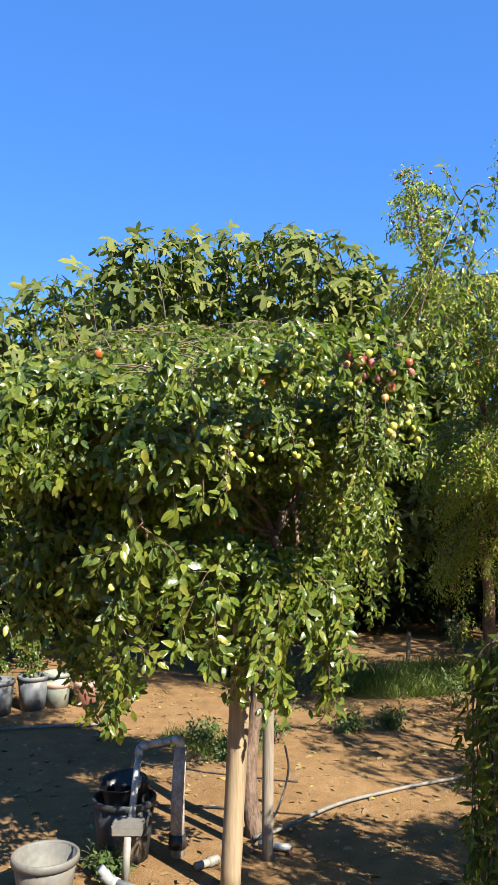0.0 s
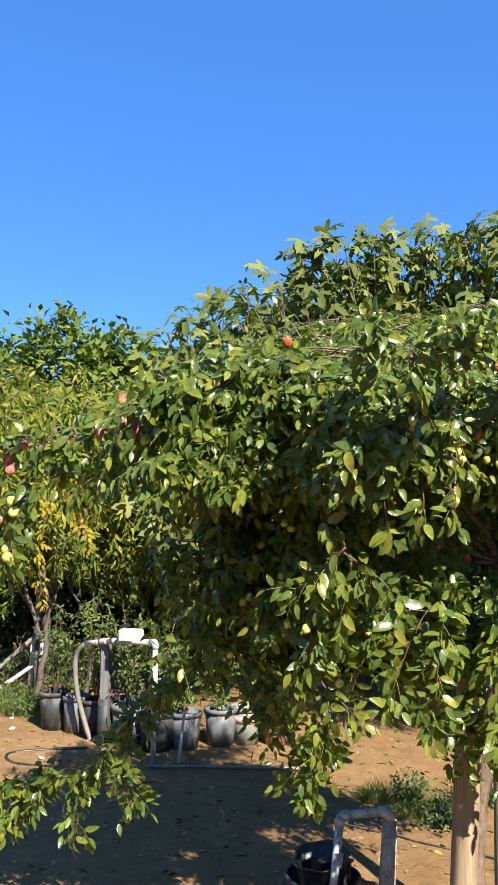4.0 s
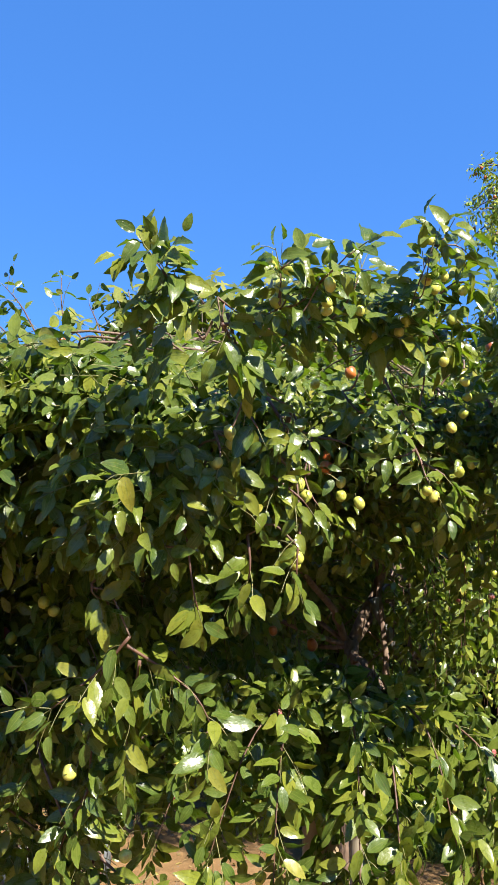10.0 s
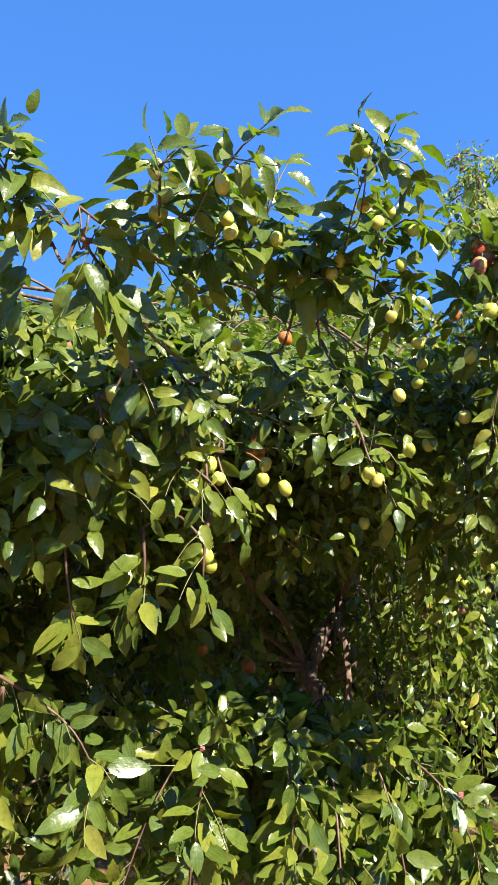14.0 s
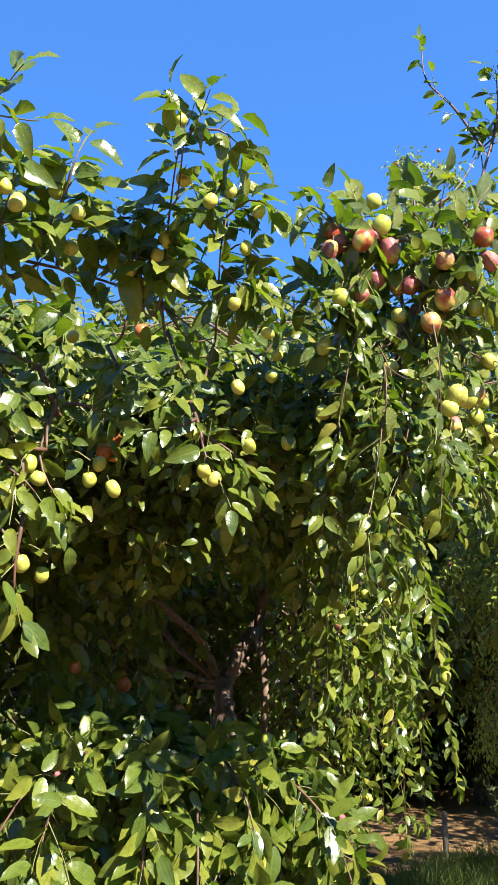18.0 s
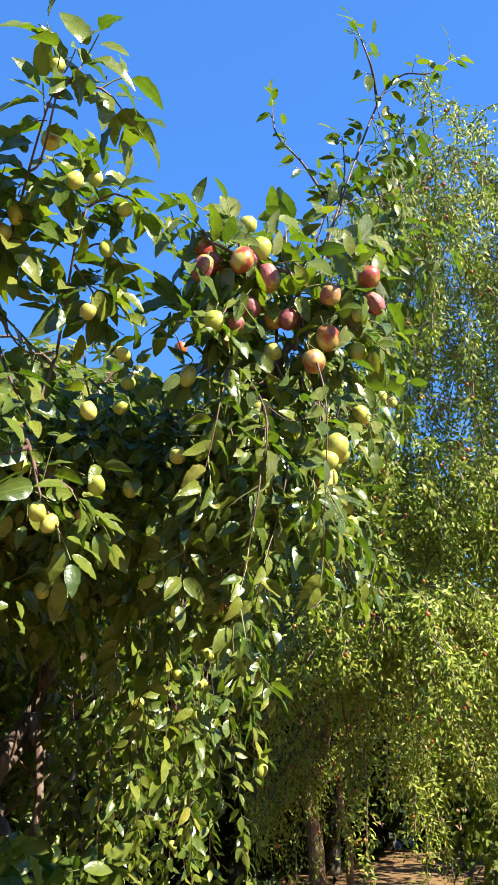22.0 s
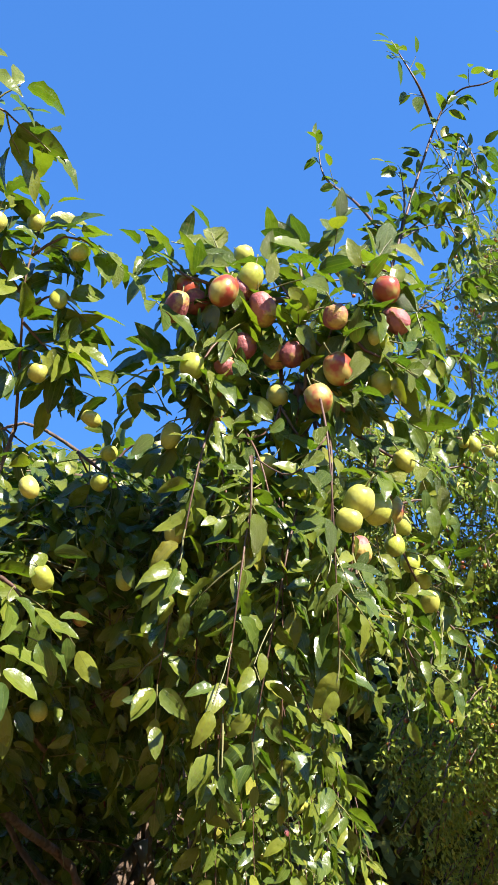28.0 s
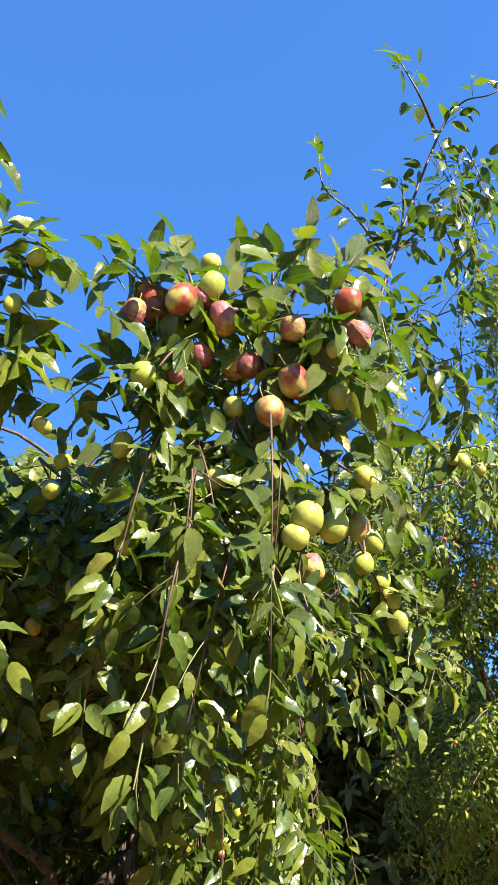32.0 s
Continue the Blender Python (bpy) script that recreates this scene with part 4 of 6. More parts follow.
def roof(x, y):
    """The height of the crown's upper side."""
    k = min(1.0, max(0.0, (x + 0.35) / 0.5))
    j = min(1.0, max(0.0, (-0.75 - x) / 0.25))
    z = (2.21 + 0.36 * (y - 3.0)) * (1 - k) + (2.05 + 0.47 * (y - 3.0)) * k
    return z * (1 - j) + (2.16 + 0.27 * (y - 3.0)) * j + 0.05 * noise.noise(Vector((x * 4, y * 4, 1)))


LIMB_POINTS = [p for p in [q for limb in BOUGHS for q in smooth_line(limb, 20)[13:]] + BRANCH_POINTS if p.z < roof(p.x, p.y) - 0.08]

# Leafy spurs among the ripe fruit.
RED_PLACES = [(0.365, 3, 2.227), (0.388, 3.03, 2.253), (0.438, 3.02, 2.262), (0.46, 3.02, 2.236), (0.436, 3.03, 2.193), (0.411, 3.03, 2.168), (0.403, 3.04, 2.141), (0.474, 3.04, 2.185), (0.49, 3.03, 2.181), (0.532, 2.98, 2.196), (0.566, 3.03, 2.3), (0.621, 3.02, 2.256), (0.603, 3, 2.202), (0.529, 3.04, 2.119), (0.55, 3.1, 1.974), (0.423, 3.06, 2.254)]
MIXED_PLACES = [(0.416, 2.99, 2.24), (0.596, 2.99, 2.235), (0.532, 3, 2.143), (0.504, 2.99, 2.102), (0.378, 3.04, 2.284), (0.623, 3.2, 2.058)]
PALE_PLACES = [(0.449, 3.01, 2.273), (0.449, 3.06, 2.343), (0.58, 3, 2.18), (0.378, 3, 2.151), (0.451, 3.05, 2.056), (0.496, 3.06, 2.033), (0.582, 3.02, 2.135), (0.617, 3.1, 2.078), (0.472, 3.05, 2.141), (0.514, 3.12, 1.949), (0.49, 3.12, 1.947), (0.497, 3.1, 1.993), (0.547, 3.16, 1.924), (0.45, 3.14, 1.958)]
CHAIN_PLACES = [(0.539, 3.02, 1.999), (0.525, 3.02, 1.98), (0.579, 3.1, 2.02), (0.648, 3.3, 2.044), (0.679, 3.34, 2.034), (0.688, 3.34, 2.007), (0.697, 3.34, 1.975), (0.669, 3.33, 2.086)]
STRING_PLACES = [(0.477, 3.4, 1.871), (0.563, 3.82, 1.808), (0.497, 3.82, 1.771), (0.432, 4, 1.864), (0.483, 4.2, 1.728), (0.526, 4.3, 1.675), (0.564, 3.9, 1.75), (0.628, 4.2, 1.688), (0.587, 4.3, 1.624), (0.342, 4.68, 1.293), (0.421, 4.5, 1.482), (0.531, 4.35, 1.543), (0.575, 4.35, 1.521), (0.587, 4.3, 1.624), (0.548, 4.2, 1.698), (0.443, 3.9, 1.858), (0.35, 4.6, 1.192), (0.534, 4.7, 1.399), (0.479, 4.5, 1.072), (0.619, 4.5, 1.364), (0.572, 3.9, 1.755), (0.573, 4.6, 1.195), (0.412, 4.2, 1.073)]
STRINGRED_PLACES = [(0.471, 3.4, 1.913), (0.503, 3.4, 1.846), (0.502, 3.85, 1.838), (0.553, 4.1, 1.711), (0.485, 3.4, 1.852), (0.503, 3.85, 1.846), (0.432, 3.9, 1.785), (0.469, 4.2, 1.708), (0.38, 4.5, 1.226)]
DEEP_PLACES = [(0.322, 3.36, 2.093), (0.232, 3.3, 2.051), (0.308, 3.5, 2.15), (-0.035, 3.6, 1.595), (0.075, 3.6, 1.541), (0.002, 3.25, 1.989), (-0.002, 3.28, 2.02), (0.058, 3.2, 2.192), (0.231, 3.3, 2.067), (-0.133, 3.6, 1.633), (0.255, 3.3, 2.103), (0.307, 3.3, 2.076), (0.101, 3.3, 2.152), (-0.008, 3.2, 1.982), (0.425, 3.4, 2.306)]
SHOOT_PLACES = [(0.162, 2.77, 2.295), (0.161, 2.82, 2.244), (0.221, 2.95, 2.304), (0.262, 2.98, 2.286), (0.24, 2.99, 2.232), (0.13, 2.88, 2.19), (0.118, 2.89, 2.174), (0.075, 2.93, 2.178), (0.036, 2.77, 2.172), (0.009, 2.85, 2.168), (-0.028, 2.59, 2.146), (-0.027, 2.68, 2.154), (-0.107, 2.64, 2.141), (-0.024, 2.72, 2.158), (0.22, 3, 2.148), (0.192, 2.9, 2.259), (0.268, 3.05, 2.119), (0.284, 3.1, 2.101), (0.22, 2.98, 2.012), (0.232, 3, 1.931)]
FRONT_PLACES = [(-0.068, 3, 2.028), (-0.078, 2.99, 2.006), (0.007, 3, 1.891), (0.013, 3.05, 1.925), (-0.06, 2.98, 1.891), (-0.072, 2.98, 1.913), (0.168, 2.99, 1.895), (0.182, 3, 1.885), (-0.214, 2.84, 1.931), (-0.192, 2.84, 1.985), (-0.189, 2.86, 1.97), (-0.029, 3.05, 2.126), (0.274, 3.1, 2.067), (0.353, 3.05, 2.096), (0.353, 3.12, 2.011), (-0.08, 3.1, 1.772), (-0.08, 2.98, 1.776), (0.006, 2.78, 2.208), (0.149, 3.05, 1.966), (-0.098, 2.66, 2.174), (-0.104, 2.66, 2.153), (-0.11, 2.66, 2.212), (-0.086, 2.66, 2.204), (-0.225, 2.9, 1.944), (-0.461, 2.97, 1.821), (0.04, 3, 1.877), (-0.622, 2.88, 2.028), (-0.068, 3.86, 1.73), (-0.211, 3.2, 1.777)]
FRONT2_PLACES = [(-0.599, 3.16, 1.711), (-0.578, 3.16, 1.693), (-0.735, 3.25, 1.559), (-0.871, 3.4, 1.63), (-0.694, 3.25, 1.639), (-0.618, 3.2, 1.543), (-0.636, 3.2, 1.499), (-0.732, 3.25, 1.471), (-0.755, 3.25, 1.454), (-1.037, 3.6, 1.501), (-1.025, 3.6, 1.458), (-0.513, 3.05, 1.4), (-0.426, 3.15, 1.229), (-0.558, 3.25, 1.138), (-0.749, 3.1, 1.797), (-0.754, 3.1, 1.857), (-0.369, 3.5, 1.34), (-0.973, 3.6, 1.082)]
LOW_PLACES = [(-0.098, 3.5, 1.477), (-0.107, 3.5, 1.436), (-0.037, 3.55, 1.484), (0.033, 3.6, 1.479), (0.16, 3.65, 1.415), (0.149, 3.66, 1.379), (0.165, 3.66, 1.35), (0.171, 3.66, 1.277), (0.151, 3.66, 1.255), (0.254, 3.8, 1.457), (-0.178, 3.5, 1.083), (-0.104, 3.44, 1.47), (-0.105, 3.44, 1.435), (-0.037, 3.5, 1.488), (0.06, 3.6, 1.425), (0.073, 3.6, 1.403), (0.158, 3.67, 1.369), (0.172, 3.67, 1.357), (0.148, 3.67, 1.351), (0.16, 3.6, 1.292), (0.142, 3.6, 1.269), (0.313, 3.8, 1.205), (0.312, 4.2, 1.354), (0.016, 3.55, 1.262), (0.176, 3.6, 1.187)]
LEFT_PLACES = [(-1.030, 2.93, 1.971), (-0.985, 2.93, 1.955), (-1.461, 3, 1.773), (-1.449, 3, 1.737), (-1.472, 3, 1.621), (-1.466, 3, 1.593)]
LEFTRED_PLACES = [(-1.07, 2.95, 2.085), (-1.092, 3, 2.019), (-1.052, 3.02, 2.003), (-1.166, 3, 1.989), (-1.423, 3, 1.953), (-1.477, 3, 1.908), (-1.466, 3, 1.874), (-1.555, 3, 1.848), (-1.504, 3, 1.71), (-0.778, 3, 2.133)]
ORANGE_PLACES = [(-0.628, 3.34, 2.333), (-0.605, 3.45, 2.276)]
SMALLGREEN_PLACES = [(0.906, 3.58, 2.324), (0.889, 3.58, 2.328), (0.943, 3.6, 2.318), (0.762, 3.57, 2.43)]
LOWLEFTRED_PLACES = [(-0.889, 3.5, 1.663), (-0.759, 3.4, 1.649), (-0.894, 3.2, 2.02), (-0.733, 2.95, 2.08), (-0.287, 2.95, 2.095), (-0.499, 3, 1.954)]
CLUSTER = RED_PLACES + MIXED_PLACES + PALE_PLACES + CHAIN_PLACES

for q in CLUSTER:
    for _ in range(3):
        out = Vector((R.gauss(0.1, 0.5), R.gauss(-0.6, 0.4), R.gauss(0.3, 0.4)))
        foliage.sprig(Vector(q) + Vector((R.gauss(0, 0.025), R.gauss(0.02, 0.02), R.uniform(-0.01, 0.03))), Vector((R.gauss(0, 0.8), R.gauss(-0.2, 0.6), R.gauss(0.0, 0.7))), R.uniform(0.03, 0.05), R.randint(2, 4), 0.05, 0.1, out)


for _ in range(85):
    a, r = R.uniform(0, math.tau), math.sqrt(R.random())
    p = Vector((0.49 + 0.14 * r * math.cos(a), R.uniform(3.05, 3.2), 2.18 + 0.135 * r * math.sin(a)))
    foliage.sprig(p, Vector((math.cos(a) * r + R.gauss(0, 0.4), R.gauss(-0.3, 0.4), math.sin(a) * r + R.gauss(0.2, 0.4))), R.uniform(0.03, 0.06), R.randint(2, 4), 0.056, 0.06, Vector((0.3, -0.6, 0.4)))

for q in SHOOT_PLACES + FRONT_PLACES + STRING_PLACES + LOW_PLACES + LEFT_PLACES + LEFTRED_PLACES + FRONT2_PLACES:
    # The leafy spur that carries each fruit.
    if q in SHOOT_PLACES:
        foliage.sprig(Vector(q) + Vector((R.gauss(0, 0.004), 0.008, 0.03)), Vector((R.gauss(0, 0.9), R.gauss(0, 0.5), R.gauss(0.5, 0.4))), 0.018, 3, 0.042, 0.1, Vector((0.2, -0.6, 0.4)), 0.0, 0.8, 0.0008)
        continue
    foliage.sprig(Vector(q) + Vector((R.gauss(0, 0.006), 0.012, 0.03)), Vector((R.gauss(0, 0.9), R.gauss(0, 0.5), R.gauss(0.5, 0.4))), R.uniform(0.03, 0.05), R.randint(2, 4), 0.045, 0.1, Vector((0.2, -0.6, 0.4)))


def hollow(p):
    """The dark hollow before the trunk and under the crown's front eave stays free of fill."""
    x, y, z = p
    return (-0.2 < x < 0.38 and y < 3.5 and 1.44 < z < 1.8) or (-0.02 < x < 0.27 and y < 4.42 and 1.3 < z < 1.8) or (x < -0.3 and y < 3.12 and z < 1.76)


# Big dim leaves hanging in the shade beside the trunk.
for k in range(80):
    p = Vector((R.uniform(-0.5, -0.02), R.uniform(3.6, 4.3), R.uniform(1.45, 1.95)))
    foliage.sprig(p, Vector((R.gauss(0, 0.4), R.gauss(-0.2, 0.4), -0.9)), R.uniform(0.14, 0.26), R.randint(5, 7), 0.058, 0.15, Vector((0.1, -0.8, 0.2)), 0.02)
for k in range(45):
    p = Vector((R.uniform(-0.5, 0.02), R.uniform(4.35, 4.75), R.uniform(1.25, 1.95)))
    foliage.sprig(p, Vector((R.gauss(0, 0.4), R.gauss(-0.3, 0.4), -0.7)), R.uniform(0.12, 0.24), R.randint(5, 7), 0.05, 0.12, Vector((0.3, -0.8, 0.3)), 0.03)
# The leafy brow where the crown's upper side turns down to the front eave.
for k in range(150):
    x = R.uniform(-0.95, 0.36)
    if x > -0.25 or k % 3 == 0:
        continue
    y = 2.87 + 0.75 * max(0.0, x + 0.2) / 0.6 + R.uniform(0, 0.14)
    p = Vector((x, y, R.uniform(1.98, roof(x, y) + 0.02)))
    foliage.sprig(p, Vector((R.gauss(0, 0.6), R.gauss(-0.5, 0.4), R.gauss(-0.1, 0.5))), R.uniform(0.06, 0.13), R.randint(4, 6), 0.052 if x < -0.3 else 0.043, 0.14, Vector((0.2, -0.7, 0.4)), 0.01)
bough_leaves = len(foliage.P)


def crown_branch(target, size=0.052):
    bases = sorted(R.sample(LIMB_POINTS, 80), key=lambda p: abs((p - target).length - 0.18))
    base = next((b for b in bases[:12] if not any(hollow(b.lerp(target, k / 6)) for k in range(7))), None)
    if base is None:
        return
    mid = base.lerp(target, 0.55) + Vector((R.gauss(0, 0.04), R.gauss(0, 0.04), 0.03))
    line = smooth_line([base, mid, target, target + (target - mid) * 0.15 + Vector((0, 0, -0.06))], 12)
    bag = Bag()
    bag.tube([p - AT for p in line], [0.0034 - 0.0002 * i for i in range(13)], 5)
    part("branch", bag.mesh("branch"), BARK, jujube)
    LIMB_POINTS.extend(line[6:11])
    for i in range(3, 13):
        for _ in range(2):
            p = line[i] + Vector((R.gauss(0, 0.015), R.gauss(0, 0.015), R.gauss(0, 0.015)))
            if hollow(p):
                continue
            out = (p - HEART).normalized() + Vector((0.1, -0.25, 0.1))
            d = out * 0.7 + Vector((R.gauss(0, 0.6), R.gauss(0, 0.6), R.gauss(-0.15, 0.45)))
            reach = R.uniform(0.08, 0.17)
            tip = p + d.normalized() * reach
            if tip.z > roof(tip.x, tip.y) - 0.01:
                d.z = min(d.z, 0.0) - 0.25
                tip = p + d.normalized() * reach
            if hollow(tip) or p.z > roof(p.x, p.y):
                continue
            foliage.sprig(p, d, reach, R.randint(4, 7), size, 0.12, out, 0.008)


for _ in range(170):
    x = R.uniform(-1.0, 0.45)
    y = (2.98 if x < -0.15 else 3.2) + 1.4 * R.random() ** 1.2
    crown_branch(Vector((x, y, roof(x, y) - 0.02 - 0.2 * R.random() ** 2)), 0.052 if x < -0.15 else 0.044)
for _ in range(85):
    x = R.uniform(-1.0, 0.2)
    crown_branch(Vector((x, (2.86 if x < -0.3 else 3.3) + R.uniform(0, 0.3), R.uniform(1.85, 2.15))), 0.052 if x < -0.3 else 0.043)
for _ in range(58):
    crown_branch(Vector((R.uniform(-0.98, -0.42), R.uniform(3.22, 3.75), R.uniform(1.3, 1.9))))
for _ in range(10):
    x = R.uniform(-0.88, -0.5)
    crown_branch(Vector((x, R.uniform(3.5, 3.75), R.uniform(1.06 - 0.1 * (x + 0.8), 1.42))))
for _ in range(60):
    crown_branch(Vector((R.uniform(-0.5, 0.3), R.uniform(4.6, 4.85), R.uniform(1.0, 1.9))))
for _ in range(70):
    crown_branch(Vector((R.uniform(-0.45, 0.38), R.uniform(3.6, 4.5), R.uniform(1.93, 2.25))), 0.058)
# Leaves of the fruit-laden bough stand singly; the rest of the crown is one mass.
P, D, N, LEN = (np.array(a, float) for a in (foliage.P, foliage.D, foliage.N, foliage.L))
LEN = np.array(foliage.L)
middle = P + D / np.linalg.norm(D, axis=1, keepdims=True) * LEN[:, None] * 0.6
keep = np.array([i < bough_leaves or not (hollow(p) or q[2] > roof(p[0], p[1]) + 0.015) for i, (p, q) in enumerate(zip(P, middle))])
# Nothing but the fruit-bearing sprays stands before the crown's face under the ripe fruit.
keep &= ~((np.arange(len(P)) >= bough_leaves) & (P[:, 0] > 0.0) & (middle[:, 1] < 3.12) & (P[:, 2] < 2.12))
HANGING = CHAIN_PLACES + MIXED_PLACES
ALL_FRUIT = CLUSTER + STRING_PLACES + STRINGRED_PLACES + SMALLGREEN_PLACES + SHOOT_PLACES + LEFT_PLACES + LEFTRED_PLACES + ORANGE_PLACES + FRONT_PLACES + FRONT2_PLACES + LOW_PLACES
# The spray before the stakes ends well above the ground.
fore = (np.abs(P[:, 0]) < 0.5) & (P[:, 1] > 3.2) & (P[:, 1] < 3.95)
keep &= ~(fore & (middle[:, 2] < np.where(P[:, 0] < -0.05, 0.9, 0.8) + 0.05 * NR.randn(len(P))))
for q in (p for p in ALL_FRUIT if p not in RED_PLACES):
    # Leaves on the camera's side of each fruit are removed so that it shows.
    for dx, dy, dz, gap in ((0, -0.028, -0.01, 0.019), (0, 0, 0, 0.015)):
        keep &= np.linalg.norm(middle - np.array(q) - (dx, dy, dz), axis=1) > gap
# Clears farther toward the camera for the fruit of the left limb.
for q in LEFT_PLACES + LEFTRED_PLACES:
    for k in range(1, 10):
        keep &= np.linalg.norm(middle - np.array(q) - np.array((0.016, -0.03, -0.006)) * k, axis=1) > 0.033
# A longer clearing toward the camera's last stand, for the hanging fruit.
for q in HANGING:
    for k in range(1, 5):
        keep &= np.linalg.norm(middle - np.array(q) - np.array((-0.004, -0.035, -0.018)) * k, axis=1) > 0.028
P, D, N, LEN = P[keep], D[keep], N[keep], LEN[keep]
# Leaves of the front eave stay small.
LEN = np.where((P[:, 1] < 3.4) & (P[:, 0] > -0.15) & (P[:, 2] > 1.7) & (P[:, 2] < 2.14), LEN * 0.77, LEN)
single = np.where((P[:, 0] > 0.3) & (P[:, 0] < 0.7) & (P[:, 1] > 2.85) & (P[:, 1] < 3.12) & (P[:, 2] > 1.88))[0][:300]
rest = np.setdiff1d(np.arange(len(P)), single)
shift = np.array(AT)
close = (P[rest, 1] < 3.35) & (P[rest, 2] > 1.75) & (np.abs(P[rest, 0] - 0.25) < 0.62)
for some, shape in ((rest[close], TOOTHED), (rest[~close], OVATE)):
    tagged(part("leaves", leaf_mesh("leaves", P[some] - shift, D[some], N[some], LEN[some], shape), JUJUBE_LEAF, jujube, "glossy dark green ovate leaves"), kind="stuff")
leaf_meshes = [leaf_mesh("leaf", [(0, 0, 0)], [(0, 1, 0)], [(0, 0, 1)], [1.0], TOOTHED) for _ in range(5)]
for i in single:
    d = Vector(D[i]).normalized()
    s = d.cross(Vector(N[i])).normalized()
    n = s.cross(d)
    ob = part("leaf", leaf_meshes[i % 5], JUJUBE_LEAF, jujube)
    ob.matrix_local = Matrix.Translation(Vector(P[i]) - AT) @ Matrix((s, d, n)).transposed().to_4x4() @ Matrix.Scale(LEN[i], 4)
foliage.grow(keep)
foliage.stems.v = [tuple(Vector(q) - AT) for q in foliage.stems.v]
tagged(part("twig_mass", foliage.stems.mesh("twig_mass"), STEM, jujube, "thin green leaf stems"), kind="stuff")


def fruit_mesh(lengthen, dent, seed):
    """An oval fruit with a dimple where its stalk sits and a slightly uneven skin."""
    bm = bmesh.new()
    bmesh.ops.create_uvsphere(bm, u_segments=16, v_segments=11, radius=0.0148)
    for q in bm.verts:
        z = q.co.z / 0.0148
        k = 1 + 0.22 * noise.noise(q.co * 62 + Vector((seed * 3.1, 0, 0))) - 0.05 * z
        q.co.x *= k
        q.co.y *= k * 0.97
        q.co.z = q.co.z * lengthen - (dent * max(0, z - 0.75) * 0.02 if z > 0 else 0)
    me = bpy.data.meshes.new("fruit")
    bm.to_mesh(me)
    bm.free()
    me.shade_smooth()
    return me


FRUIT_SETS = {}
for fm in (FRUIT_PALE, FRUIT_MIXED, FRUIT_RED, FRUIT_ORANGE):
    FRUIT_SETS[fm.name] = [fruit_mesh(le, 0.8, i) for i, le in enumerate((1.12, 1.3, 1.48, 1.22))]
    for me in FRUIT_SETS[fm.name]:
        me.materials.append(fm)


stalk_bag = Bag()
stalk_bag.tube([(0, 0, 0.0145), (0.0004, 0, 0.0195), (0.0016, 0.0004, 0.025), (0.003, 0.001, 0.029)], [0.0013, 0.0009, 0.0008, 0.0011], 5)
STALK = stalk_bag.mesh("stalk")


def hang_fruit(places, material, size=1.0):
    for p in places:
        ob = part("fruit", R.choice(FRUIT_SETS[material.name]), material, jujube, {"pale_green_fruit": "pale yellow-green fruit", "ripening_fruit": "green fruit blushing red", "ripe_red_fruit": "ripe dusky red fruit", "orange_fruit": "orange-red fruit"}[material.name])
        ob.matrix_local = Matrix.Translation(Vector(p) - AT) @ pose(0, 0, 0, R.gauss(0, 25), R.gauss(0, 25), R.uniform(0, 360)) @ Matrix.Scale(size * R.uniform(0.9, 1.1), 4)
        part("stalk", STALK, STEM, ob)


hang_fruit(RED_PLACES, FRUIT_RED, 0.96)
hang_fruit(MIXED_PLACES, FRUIT_MIXED, 1.02)
hang_fruit(PALE_PLACES, FRUIT_PALE, 0.88)
hang_fruit(CHAIN_PLACES, FRUIT_PALE, 0.95)
hang_fruit(STRING_PLACES, FRUIT_PALE, 0.74)
hang_fruit(STRINGRED_PLACES, FRUIT_RED, 0.72)
hang_fruit(SMALLGREEN_PLACES, FRUIT_PALE, 0.75)
hang_fruit(SHOOT_PLACES, FRUIT_PALE, 0.62)
hang_fruit(LEFT_PLACES, FRUIT_PALE, 1.05)
hang_fruit(LEFTRED_PLACES, FRUIT_RED, 1.1)
hang_fruit(ORANGE_PLACES, FRUIT_ORANGE, 1.1)
hang_fruit(DEEP_PLACES, FRUIT_ORANGE, 0.85)
hang_fruit(FRONT_PLACES, FRUIT_PALE, 0.7)
hang_fruit(FRONT2_PLACES, FRUIT_PALE, 0.85)
hang_fruit(LOW_PLACES, FRUIT_PALE, 0.85)
hang_fruit(LOWLEFTRED_PLACES, FRUIT_RED, 0.8)

for spot in R.sample(foliage.fruit, min(110, len(foliage.fruit))):
    hang_fruit([spot], R.choices((FRUIT_PALE, FRUIT_MIXED, FRUIT_RED), (10, 2, 2))[0], 0.72)

# ---- stakes, pipes and pots round the tree ----


def lathe(profile, sides=24, ribs=0, rib=0.0, closed=True):
    """A turned body from (radius, height) pairs; ribs press flutes into it."""
    bm = bmesh.new()
    rings = []
    for r, z in profile:
        ring = []
        for k in range(sides):
            a = k * math.tau / sides
            q = r * (1 + (rib * math.cos(a * ribs) if ribs else 0))
            ring.append(bm.verts.new((q * math.cos(a), q * math.sin(a), z)))
        rings.append(ring)
    for a, b in zip(rings, rings[1:]):
        for k in range(sides):
            bm.faces.new((a[k], a[(k + 1) % sides], b[(k + 1) % sides], b[k]))
    if closed:
        bm.faces.new(list(reversed(rings[0])))
        bm.faces.new(rings[-1])
    else:
        for k in range(sides):
            bm.faces.new((rings[-1][k], rings[-1][(k + 1) % sides], rings[0][(k + 1) % sides], rings[0][k]))
    bmesh.ops.recalc_face_normals(bm, faces=bm.faces)
    return bm


